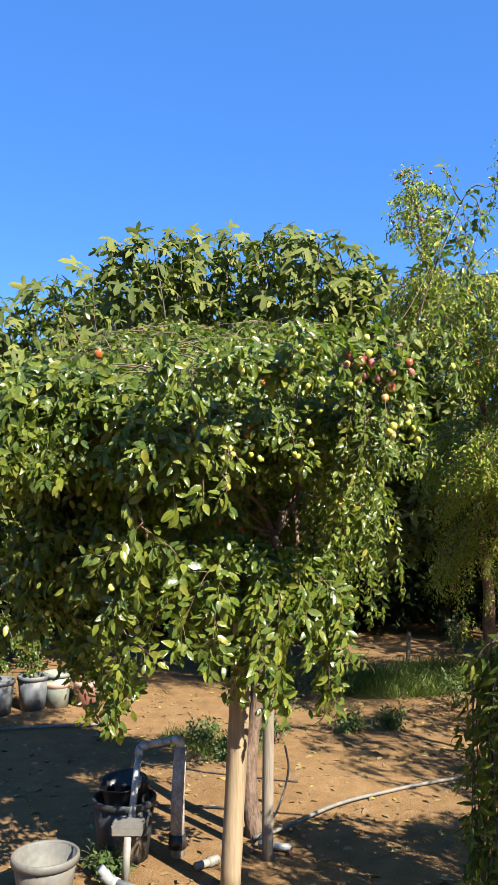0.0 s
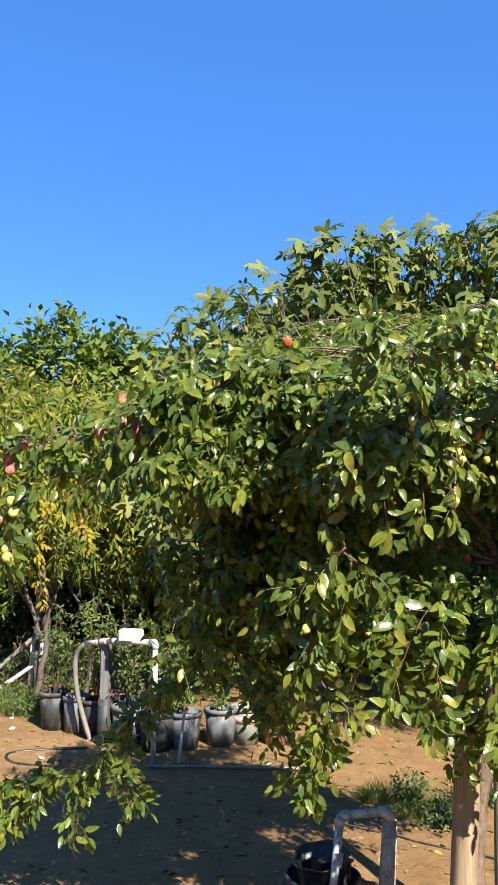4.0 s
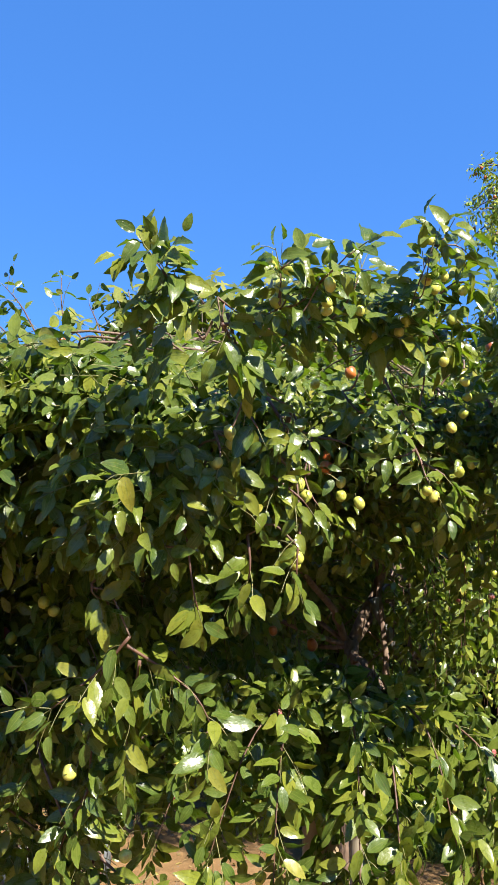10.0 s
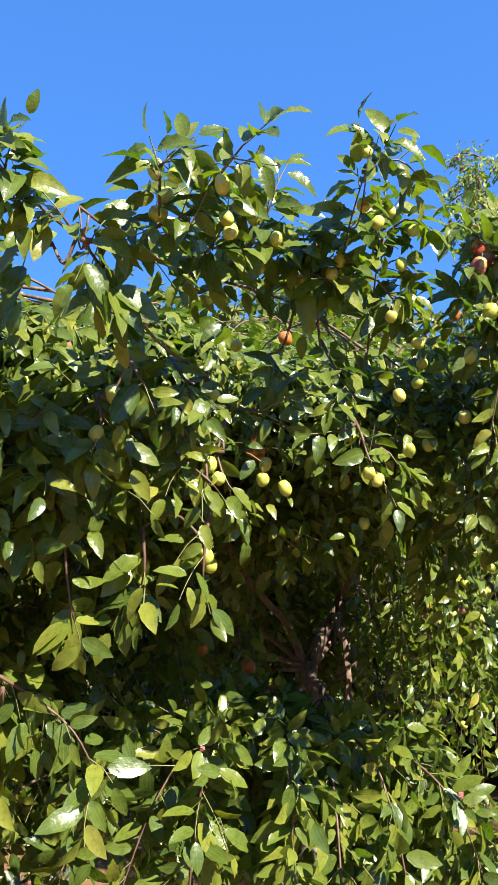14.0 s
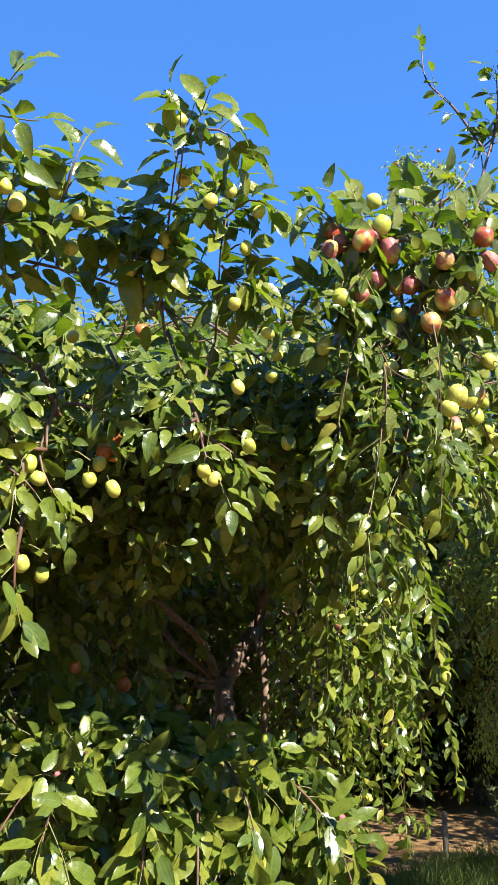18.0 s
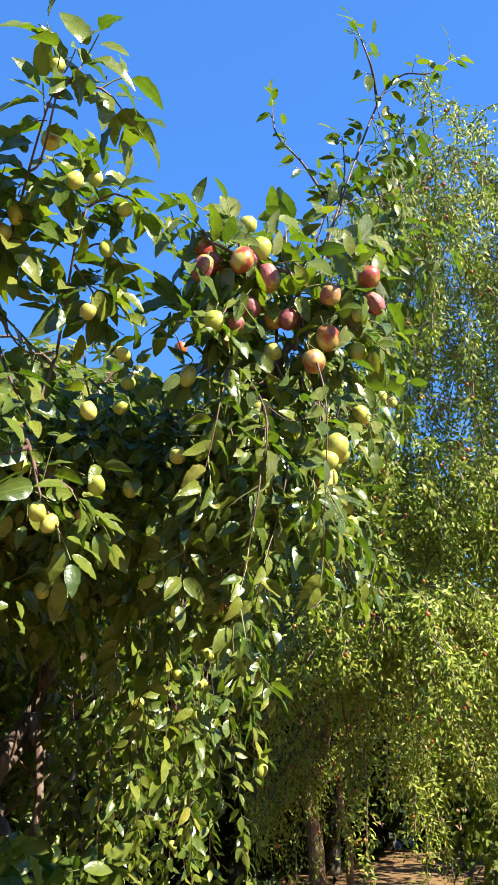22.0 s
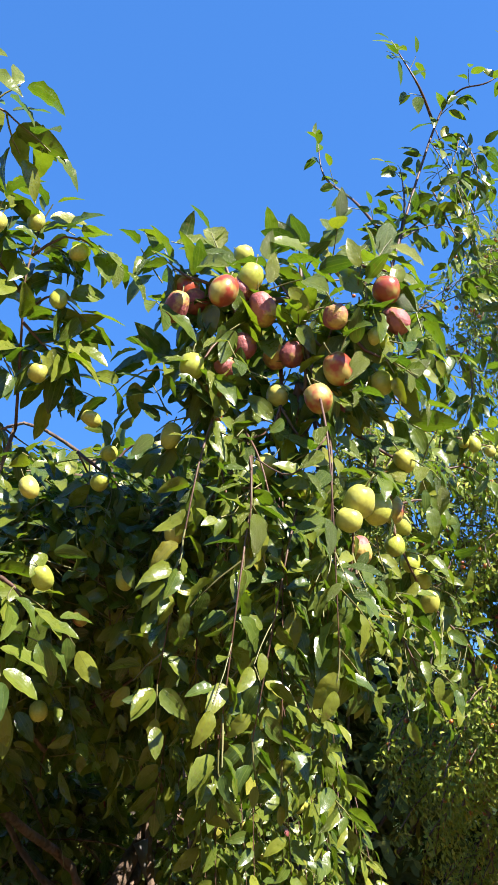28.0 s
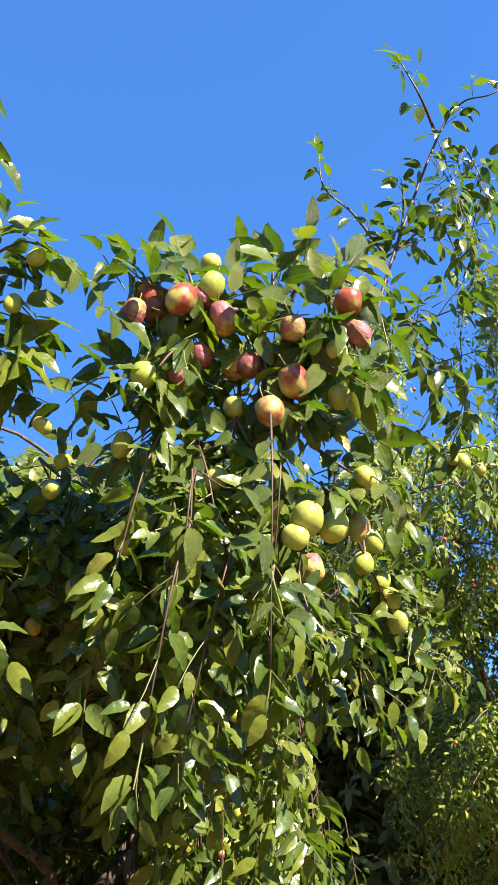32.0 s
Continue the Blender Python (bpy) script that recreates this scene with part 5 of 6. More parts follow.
def block(sx, sy, sz, bevel=0.004, at=(0, 0, 0)):
    bm = bmesh.new()
    bmesh.ops.create_cube(bm, size=1, matrix=Matrix.Translation(at) @ Matrix.Diagonal((sx, sy, sz, 1)))
    bmesh.ops.bevel(bm, geom=bm.edges[:], offset=bevel, segments=2, affect="EDGES")
    return bm


def stake(at, top, r, label, material, square=False):
    """A timber stake with worn arrises, driven into the soil; top is where its head stands."""
    t = thing("wooden_stake", at, label, "stake", "tree stakes")
    at, top = Vector(at), Vector(top)
    n = 12
    bag = Bag()
    line = [(top - at) * (i / n) + Vector((0, 0, -0.03 if i == 0 else 0)) for i in range(n + 1)]
    bag.tube(line, [r * R.uniform(0.97, 1.03) for _ in range(n)] + [r * 0.93], 8 if square else 14)
    part("shaft", bag.mesh("shaft"), material, t)
    end = Bag()
    d = (top - at).normalized()
    end.tube([top - at - d * 0.004, top - at + d * 0.006, top - at + d * 0.010], [r * 0.9, r * 0.86, r * 0.7], 14)
    part("sawn_end", end.mesh("sawn_end"), OLD_WOOD, t, "weathered sawn end")
    return t


stake((-0.085, 3.70, 0), (-0.015, 3.74, 1.35), 0.047, "thick tan peeled timber stake beside the jujube trunk", POST_WOOD, True)
stake((0.09, 4.08, 0), (0.10, 4.10, 1.3), 0.028, "slim round timber stake beside the jujube trunk", OLD_WOOD)
stake((1.68, 8.75, 0), (1.70, 8.77, 0.36), 0.022, "short pale stake standing in the weeds", OLD_WOOD)
stake((2.42, 8.3, 0), (2.42, 8.3, 0.56), 0.03, "short pale stake beside the weeping tree", POST_WOOD)


def pipe(parent, pts, r, material, name="pipe", label="", couplings=()):
    """A run of pipe with square corners rounded by elbows, each elbow a little thicker."""
    bag = Bag()
    for a, b in zip(pts, pts[1:]):
        bag.tube([a, b], [r, r], 12)
    ob = part(name, bag.mesh(name), material, parent, label)
    for q in pts[1:-1]:
        i = pts.index(q)
        u, w = (Vector(pts[i - 1]) - Vector(q)).normalized(), (Vector(pts[i + 1]) - Vector(q)).normalized()
        el = Bag()
        v = Vector(q)
        el.tube([v + u * r * 2.4, v + u * r * 1.1, v + (u + w) * r * 0.35, v + w * r * 1.1, v + w * r * 2.4], [r * 1.25] * 5, 12)
        part("elbow", el.mesh("elbow"), material, ob)
    for c, ax in couplings:
        el = Bag()
        v, ax = Vector(c), Vector(ax)
        el.tube([v - ax * r * 1.6, v + ax * r * 1.6], [r * 1.28] * 2, 12)
        part("coupling", el.mesh("coupling"), material, ob)
    return ob


riser = thing("pipe_riser", (-0.35, 4.11, 0), "grey and white irrigation riser strapped to a short post", "pipe")
bagp = Bag()
bagp.tube([(0, 0, -0.02), (0.0, 0, 0.28), (0.012, 0.005, 0.52)], [0.036, 0.034, 0.030], 14)
part("post", bagp.mesh("post"), SPATTERED, riser, "pale post spattered with white")
pipe(riser, [(-0.205, -0.17, 0.22), (-0.185, -0.03, 0.53), (0.012, -0.012, 0.56), (0.012, 0.003, 0.50)], 0.017, SPATTERED_PIPE, "riser_pipe", "bluish grey pipe spattered with white", [((-0.19, -0.09, 0.38), (0.1, 0.4, 0.9))])
pipe(riser, [(-0.21, -0.30, -0.01), (-0.20, -0.30, 0.21)], 0.017, OFF_WHITE, "lower_pipe", "stained white pipe")
box = part("valve_box", block(0.14, 0.11, 0.05, 0.006, (-0.205, -0.26, 0.235)), TUB_GREY, riser, "dusty flat valve box", smooth=False)
bagp = Bag()
bagp.tube([(0, 0, 0.04), (0, 0, 0.105)], [0.045, 0.043], 14)
part("strap", bagp.mesh("strap"), BLACK_PLASTIC, riser, "black rubber collar")
ground_pipes = thing("ground_pipes", (-0.35, 4.0, 0), "white and grey pipe lengths lying on the dirt", "pipe")
pipe(ground_pipes, [(-0.31, -0.26, 0.10), (-0.27, -0.24, 0.035), (0.02, -0.42, 0.03)], 0.02, GREY_PVC, "elbow_pipe", "bluish grey pipe")
pipe(ground_pipes, [(0.10, -0.08, 0.03), (0.18, -0.02, 0.03)], 0.018, OFF_WHITE, "stub", "white pipe stub", [((0.18, -0.02, 0.03), (0.8, 0.6, 0))])
pipe(ground_pipes, [(0.4, 0.2, 0.02), (0.56, 0.15, 0.02)], 0.018, GREY_PVC, "length")


def hose(pts, r, material, label, n=30):
    t = thing("hose", (pts[0][0], pts[0][1], 0), label, "hose")
    o = Vector((pts[0][0], pts[0][1], 0))
    line = [p - o for p in smooth_line(pts, n)]
    bag = Bag()
    bag.tube(line, [r] * (n + 1), 8)
    part("tubing", bag.mesh("tubing"), material, t)


hose([(0.02, 4.25, 0.03), (0.17, 4.37, 0.03), (0.50, 4.73, 0.025), (0.82, 4.95, 0.02), (1.14, 5.12, 0.02), (1.6, 5.3, 0.02)], 0.0105, HOSE_GREY, "grey hose curving over the dirt")
hose([(0.05, 4.2, 0.04), (0.16, 4.6, 0.05), (0.22, 4.68, 0.22), (0.20, 4.62, 0.38)], 0.006, BLACK_PLASTIC, "thin black drip tube arching beside the trunk", 24)
hose([(-0.75, 5.5, 0.01), (-0.45, 5.42, 0.01), (-0.2, 5.3, 0.01), (0.3, 5.15, 0.01)], 0.005, DUSTY_BLACK, "thin dusty drip line on the dirt")
hose([(-0.6, 4.75, 0.012), (-0.2, 4.72, 0.012), (0.15, 4.62, 0.012)], 0.006, DUSTY_BLACK, "thin dusty drip line on the dirt")
hose([(-2.15, 6.22, 0.02), (-1.7, 6.33, 0.02), (-1.1, 6.45, 0.02)], 0.011, HOSE_GREY, "grey pipe lying before the pots")
hose([(-2.75, 6.55, 0.02), (-3.05, 6.45, 0.012), (-3.25, 6.28, 0.012), (-3.1, 6.08, 0.012), (-2.75, 6.05, 0.012)], 0.011, BLACK_PLASTIC, "black poly tube looped on the dirt")


def pot(x, y, r, h, material, label, group="nursery pots", band=None, soil=True, ribs=0, lean=0.0, name="nursery_pot"):
    """A tapered pot with a rolled rim, wall thickness and soil inside."""
    t = thing(name, (x, y, 0), label, "pot", group)
    t.matrix_world = pose(x, y, 0, lean, 0, R.uniform(0, 360))
    b = 0.8 * r
    part("wall", lathe([(b * 0.5, 0), (b, 0.0), (b + (r - b) * 0.5, h * 0.5), (r, h), (r - 0.006, h), (b - 0.002, 0.03), (b * 0.4, 0.028)], 36 if ribs else 24, ribs, 0.02 if ribs else 0), material, t)
    part("rim", lathe([(r - 0.003, h - 0.028), (r + 0.008, h - 0.028), (r + 0.009, h), (r + 0.002, h + 0.006), (r - 0.008, h)], 28, closed=False), material, t)
    if band:
        k0, k1 = b + (r - b) * 0.45, b + (r - b) * 0.68
        part("band", lathe([(k0 + 0.0045, h * 0.58), (k1 + 0.004, h * 0.78), (k1 - 0.004, h * 0.78), (k0 - 0.003, h * 0.58)], 24, closed=False), band, t, "faded pink band")
    if soil:
        part("soil", lathe([(0.3 * r, h * 0.86), (r * 0.93, h * 0.86), (r * 0.5, h * 0.9)], 20), SOIL, t)
    return t


big = pot(-0.61, 4.10, 0.148, 0.285, DUSTY_BLACK, "large dusty black nursery pot full of crumpled plastic", "", None, False, 18)
crumple = thing("plastic_liners", (-0.60, 4.12, 0.165), "black plastic pot liners stuffed in a nursery pot", "plastic")
for k, (dx, dy, rr, hh, tilt) in enumerate(((0.0, 0.0, 0.105, 0.20, 9), (0.03, -0.02, 0.085, 0.17, -14))):
    ob = part("liner", lathe([(rr * 0.8, -0.02), (rr * 0.9, hh * 0.5), (rr, hh), (rr + 0.012, hh + 0.004), (rr * 0.97, hh - 0.01), (rr * 0.75, 0.02)], 26, 5, 0.06), BLACK_PLASTIC, crumple, "crumpled black plastic")
    ob.matrix_local = pose(dx, dy, 0.0, tilt, -tilt * 0.6, 40 * k)
pot(-0.89, 3.68, 0.14, 0.185, TUB_GREY, "empty dirty grey plastic tub on the dirt", "", None, False, 0, 0, "plastic_tub")

POTS = [
    (-3.30, 7.10, 0.125, 0.34, DUSTY_BLACK), (-3.06, 7.02, 0.11, 0.33, GREY_POT), (-2.86, 6.95, 0.12, 0.33, DUSTY_BLACK),
    (-2.62, 7.05, 0.12, 0.33, DUSTY_BLACK), (-2.30, 6.75, 0.13, 0.34, GREY_POT), (-2.05, 6.70, 0.14, 0.32, DUSTY_BLACK),
    (-1.86, 6.80, 0.13, 0.31, GREY_POT), (-1.62, 6.98, 0.125, 0.31, GREY_POT), (-1.18, 7.25, 0.12, 0.30, GREY_POT), (-2.15, 7.1, 0.13, 0.32, DUSTY_BLACK),
]
POTS = [(x if x < -2.5 else x - 0.2, y, r, h * 0.9, m) for x, y, r, h, m in POTS]
for x, y, r, h, m in POTS:
    pot(x, y, r, h, m, "black ribbed nursery pot" if m is DUSTY_BLACK else "faded grey ribbed nursery pot", ribs=24)
pot(-1.64, 7.08, 0.118, 0.285, SAGE_POT, "sage green nursery pot with a faded pink band", band=PINK_BAND)
pot(-1.4, 7.12, 0.112, 0.275, RED_POT, "dull terracotta red nursery pot", band=PINK_BAND)
pot(-2.86, 7.3, 0.1, 0.28, RED_POT, "dull terracotta red nursery pot")


def shrub(x, y, z, height, width, leaf, count, material, template, label, category="plant", group="potted plants", stems=5, name="potted_shrub"):
    t = thing(name, (x, y, z), label, category, group)
    f = Foliage()
    for k in range(stems):
        a = R.uniform(0, math.tau)
        tip = Vector((math.cos(a) * width * R.uniform(0.3, 1), math.sin(a) * width * R.uniform(0.3, 1), height * R.uniform(0.65, 1)))
        line = smooth_line([(0, 0, -0.03), tip * 0.5 + Vector((0, 0, height * 0.1)), tip], 8)
        bag = Bag()
        bag.tube(line, [0.005 - 0.0004 * i for i in range(9)], 5)
        part("stem", bag.mesh("stem"), TWIG, t)
        for i in range(2, 9):
            for _ in range(max(1, count // 7)):
                out = Vector((R.gauss(0, 1), R.gauss(-0.3, 1), R.gauss(0.4, 0.6))).normalized()
                f.sprig(line[i], out, R.uniform(0.05, 0.14), 5, leaf, 0.08, out + UP * 0.3)
    tagged(part("leaves", leaf_mesh("leaves", f.P, f.D, f.N, f.L, template), material, t), kind="stuff")
    f.grow()
    tagged(part("twig_mass", f.stems.mesh("twig_mass"), STEM, t), kind="stuff")
    return t


for x, y, r, h, m in POTS:
    if x < -2.25:
        shrub(x, y, h * 0.86, R.uniform(0.55, 0.85), 0.24, 0.042, 14, R.choice((WEED_LEAF, SMALL_LEAF)), SIMPLE, "leafy young tree seedling growing in a nursery pot")
    else:
        shrub(x, y, h * 0.86, R.uniform(0.4, 0.6), 0.28, 0.042, 35, SMALL_LEAF, SIMPLE, "bushy green seedling growing in a nursery pot")
shrub(-1.42, 7.08, 0.22, 0.3, 0.16, 0.03, 12, SMALL_LEAF, SIMPLE, "bushy green seedling growing in a nursery pot")
shrub(-1.22, 7.04, 0.215, 0.25, 0.14, 0.03, 10, SMALL_LEAF, SIMPLE, "bushy green seedling growing in a nursery pot")

# Irrigation stand with a white timer box.
stand = thing("irrigation_stand", (-2.68, 6.70, 0), "white pipe irrigation stand with a dark post and white box", "pipe")
bagp = Bag()
bagp.tube([(0, 0, -0.02), (0.0, 0, 0.36)], [0.055, 0.052], 14)
part("sleeve", bagp.mesh("sleeve"), DUSTY_BLACK, stand, "dusty dark plastic sleeve")
part("post", block(0.07, 0.06, 0.44, 0.006, (0.0, 0.0, 0.56)), GREY_WOOD, stand, "dark weathered post", smooth=False)
pipe(stand, [(-0.20, 0.05, 0.765), (0.0, -0.045, 0.80), (0.54, -0.38, 0.86), (0.57, -0.46, -0.02)], 0.02, WHITE_PVC, "arch_pipe", "white plastic pipe", [((0.565, -0.45, 0.3), (0, 0, 1)), ((0.12, -0.12, 0.815), (0.85, -0.52, 0))])
bagp = Bag()
bagp.tube(smooth_line([(-0.20, 0.05, 0.765), (-0.29, 0.08, 0.66), (-0.28, 0.09, 0.4), (-0.21, 0.1, 0.15), (-0.14, 0.09, -0.01)], 20), [0.02] * 21, 10)
part("hose_tail", bagp.mesh("hose_tail"), HOSE_GREY, stand, "grey flexible hose")
timer = part("timer_box", block(0.175, 0.09, 0.095, 0.01, (0.29, -0.22, 0.88)), WHITE_PVC, stand, "white plastic timer box", smooth=False)
part("lid_handle", block(0.06, 0.03, 0.02, 0.004, (0.24, -0.2, 0.95)), BLACK_PLASTIC, timer, smooth=False)
stake((-1.98, 6.42, 0), (-1.95, 6.44, 0.36), 0.011, "thin white plastic plant marker before the pots", WHITE_PVC)

far_stand = thing("pipe_riser", (-4.18, 8.37, 0), "white pipe riser with a sagging hose beside a sapling", "pipe")
pipe(far_stand, [(-0.03, 0, -0.02), (0.0, 0, 0.55), (0.1, 0, 0.57), (0.08, 0.02, -0.02)], 0.024, WHITE_PVC, "riser_pipe", "white plastic pipe")
bagp = Bag()
bagp.tube(smooth_line([(0.03, 0, 0.58), (-0.15, -0.1, 0.4), (-0.4, -0.25, 0.14), (-0.6, -0.3, 0.02)], 16), [0.022] * 17, 10)
part("hose_tail", bagp.mesh("hose_tail"), HOSE_GREY, far_stand, "grey hose")
bagp = Bag()
bagp.tube([(-0.02, 0.05, -0.02), (0.06, 0.05, 1.9)], [0.035, 0.03], 10)
part("post", bagp.mesh("post"), GREY_WOOD, far_stand, "grey pole")
pipe(far_stand, [(0.05, -0.05, 0.3), (-0.2, -0.5, 0.05), (-0.35, -0.75, 0.03)], 0.02, WHITE_PVC, "low_pipe")

bench = thing("red_bench", (-4.48, 7.0, 0), "red plastic step bench standing on the dirt", "bench")
part("top_board", block(0.6, 0.30, 0.10, 0.01, (-0.28, 0.4, 0.27)), RED_PAINT, bench, smooth=False)
part("low_board", block(0.6, 0.26, 0.10, 0.01, (0.26, -0.36, 0.06)), RED_PAINT, bench, smooth=False)
for lx, ly, lh in ((-0.52, 0.4, 0.23), (-0.06, 0.4, 0.23)):
    part("leg", block(0.04, 0.04, lh, 0.005, (lx, ly, lh / 2)), RED_PAINT, bench, smooth=False)

# ---- trees behind ----


def woody(parent, lines, r0, r1, material, name="limb"):
    for k, pts in enumerate(lines):
        tube_part("trunk" if k == 0 else name, pts, r0 if k == 0 else r0 * 0.55, r1, material, parent, "", 12, 8, 0.02)


fig = thing("fig_tree", (-0.15, 8.3, 0), "spreading fig tree with large lobed leaves", "tree")
fp, fd, fn, fs = [], [], [], []
for k in range(170):
    leader = k % 2 == 0
    x, y = -2.45 + 4.9 * ((k // 2) + R.random()) / 85, R.uniform(-1.0, 0.9)
    top = 4.56 - 0.42 * abs(x / 1.7) ** 2.6 - 0.25 * y * y - (R.uniform(0, 0.3) if leader else R.uniform(0.35, 1.7))
    line = smooth_line([(x * 0.6, y * 0.55, top * 0.42), (x * 0.75 + R.gauss(0, 0.12), y * 0.7, top * 0.58), (x * 0.93 + R.gauss(0, 0.1), y * 0.9, top * 0.78), (x + R.gauss(0, 0.06), y, top)], 14)
    bag = Bag()
    bag.tube(line, [0.018 - 0.001 * i for i in range(15)], 5)
    part("branch", bag.mesh("branch"), GREY_BARK, fig)
    for i in range(4, 15):
        for _ in range(6):
            b = R.uniform(0, math.tau)
            o = Vector((math.cos(b), math.sin(b), 0))
            p = line[i] + o * (0.04 + 0.1 * R.random()) + UP * R.uniform(-0.08, 0.06)
            fp.append(tuple(p)), fd.append(tuple(o * R.uniform(0.5, 1.0) + UP * (R.uniform(-1.3, 0.0) if i < 14 else R.uniform(-1.0, 0.15)))), fn.append(tuple(UP * 0.5 + o * 0.6 + Vector((R.gauss(0.1, 0.45), R.gauss(-0.3, 0.45), R.gauss(0, 0.2))))), fs.append(R.uniform(0.13, 0.25))
for k in range(9):
    a = k * math.tau / 9 + R.uniform(-0.2, 0.2)
    tube_part("limb", [(0.1 * math.cos(a), 0.1 * math.sin(a), -0.05), (0.3 * math.cos(a), 0.25 * math.sin(a), 0.7), (0.9 * math.cos(a), 0.5 * math.sin(a), 1.4), (1.5 * math.cos(a), 0.65 * math.sin(a), 2.1)], 0.045, 0.015, GREY_BARK, fig, "", 12, 7, 0.02)
tagged(part("leaves", leaf_mesh("leaves", fp, fd, fn, fs, FIG), FIG_LEAF, fig, "large lobed green leaves"), kind="stuff")


def strand_tree(name, at, label, lines, heads, leaf, material, template, r0=0.07, strands=90, bark=GREY_BARK, fall=0.9, fruit=None, every=0.05, width=1.0, dense=1, low=0.1):
    """A tree of hanging strands: limbs, then long drooping twigs clothed with small leaves."""
    t = thing(name, at, label, "tree")
    woody(t, lines, r0, 0.012, bark)
    f = Foliage()
    beads = []
    for k in range(strands):
        head = R.choices(heads, [h[2] for h in heads])[0]
        c, r = head[:2]
        u = Vector((R.gauss(0, 1), R.gauss(0, 1), R.gauss(0.35, 1))).normalized()
        p = Vector([a + b * q * R.uniform(0.55, 1.0) for a, b, q in zip(c, r, u)])
        d = Vector((u.x * 0.7, u.y * 0.7, R.uniform(-0.1, 0.5)))
        n = max(3, int(R.randint(8, 16) * (head[3] if len(head) > 3 else 1)))
        pts = [p.copy()]
        for i in range(n):
            d = (d + Vector((R.gauss(0, 0.1), R.gauss(0, 0.1), -0.22 * fall))).normalized()
            p = p + d * every * 1.2
            pts.append(p.copy())
            out = Vector((u.x, u.y, 0.2))
            for _ in range(dense):
                f.sprig(p, d * 0.8 + Vector((R.gauss(0, 0.8), R.gauss(0, 0.8), R.gauss(-0.3, 0.4))), R.uniform(0.08, 0.16) * (0.6 if len(head) > 3 and head[3] < 0.3 else 1), 6, leaf, 0.12 * fall, out, 0, 0.8, 0)
            if fruit and R.random() < 0.14:
                beads.append(p + Vector((R.gauss(0, 0.04), R.gauss(0, 0.04), R.gauss(0, 0.03))))
        f.stems.tube(pts, [0.004] * len(pts), 3, False)
    P0, D0, N0, L0 = (np.array(a) for a in (f.P, f.D, f.N, f.L))
    ok = P0[:, 2] > low
    tagged(part("leaves", leaf_mesh("leaves", P0[ok], D0[ok], N0[ok], L0[ok], template, width), material, t), kind="stuff")
    tagged(part("twig_mass", f.stems.mesh("twig_mass"), bark, t), kind="stuff")
    if beads:
        bm = bmesh.new()
        for q in beads:
            bmesh.ops.create_icosphere(bm, subdivisions=1, radius=0.012 * R.uniform(0.8, 1.2), matrix=Matrix.Translation(q))
            if len(bm.verts) > 15000:
                break
        tagged(part("small_fruit", bm, fruit, t, "small olive and reddish fruit"), kind="stuff")
    return t


strand_tree("weeping_jujube_tree", (2.35, 7.81, 0), "tall weeping jujube tree with tiny leaves and small fruit",
            [[(-0.1, 0, -0.05), (-0.08, 0, 0.8), (-0.12, 0, 1.6), (0.0, -0.1, 2.4)], [(0.16, 0.05, -0.05), (0.2, 0.05, 0.5), (0.12, -0.1, 1.2), (0.15, -0.4, 2.0)], [(0.0, 0, 1.5), (-0.3, -0.9, 2.4), (-0.9, -1.9, 3.1), (-1.2, -2.3, 3.9)], [(0, 0, 1.6), (0.5, -0.8, 2.6), (0.9, -1.5, 3.2)], [(0, 0, 1.8), (0.1, -0.9, 3.0), (0.2, -2.0, 4.6)], [(0, 0, 1.3), (-0.2, -0.9, 2.0), (-0.3, -1.4, 2.3)]],
            [((-1.16, -2.3, 3.68), (0.06, 0.08, 0.36), 1.8, 0.25), ((-0.85, -2.1, 3.1), (0.24, 0.3, 0.35), 4.5, 0.5), ((0.3, -2.1, 4.5), (0.4, 0.4, 0.5), 5, 1.1), ((0.4, -2.05, 3.6), (0.45, 0.4, 0.45), 4.5, 0.9), ((0.05, -1.95, 2.8), (0.65, 0.35, 0.25), 9, 0.55), ((-0.25, -1.95, 2.1), (0.45, 0.3, 0.22), 5, 0.5), ((-0.45, -1.4, 2.1), (0.3, 0.4, 0.4), 3, 0.5), ((0.9, -1.2, 2.5), (0.5, 0.5, 0.6), 4, 0.7), ((0.3, -0.7, 1.5), (0.9, 0.4, 0.4), 3, 0.9)],
            0.036, WEEPING_LEAF, SLIM, 0.075, 1000, BARK, 1.0, FRUIT_ORANGE, 0.05, 1.7, 3, 0.55)

strand_tree("peach_tree", (-4.3, 8.7, 0), "peach tree with drooping leaves, partly yellowed", [[(0, 0, -0.05), (0.1, 0, 0.7), (0.0, 0, 1.5)], [(0.05, 0, 0.8), (0.5, -0.1, 1.6), (0.9, -0.2, 2.6)], [(0.05, 0, 0.7), (-0.5, 0, 1.3), (-0.9, 0, 2.3)], [(0, 0, 1.4), (0.1, 0.1, 2.4), (0.1, 0.1, 3.1)]],
            [((0.2, 0, 2.75), (1.5, 0.6, 0.55), 7), ((1.2, -0.2, 2.2), (0.6, 0.4, 0.4), 2), ((-1.2, 0, 2.0), (0.8, 0.6, 0.6), 2)], 0.12, BRIGHT_LEAF, SLIM, 0.06, 330, GREY_BARK, 0.9, None, 0.06, 1.3, 1)
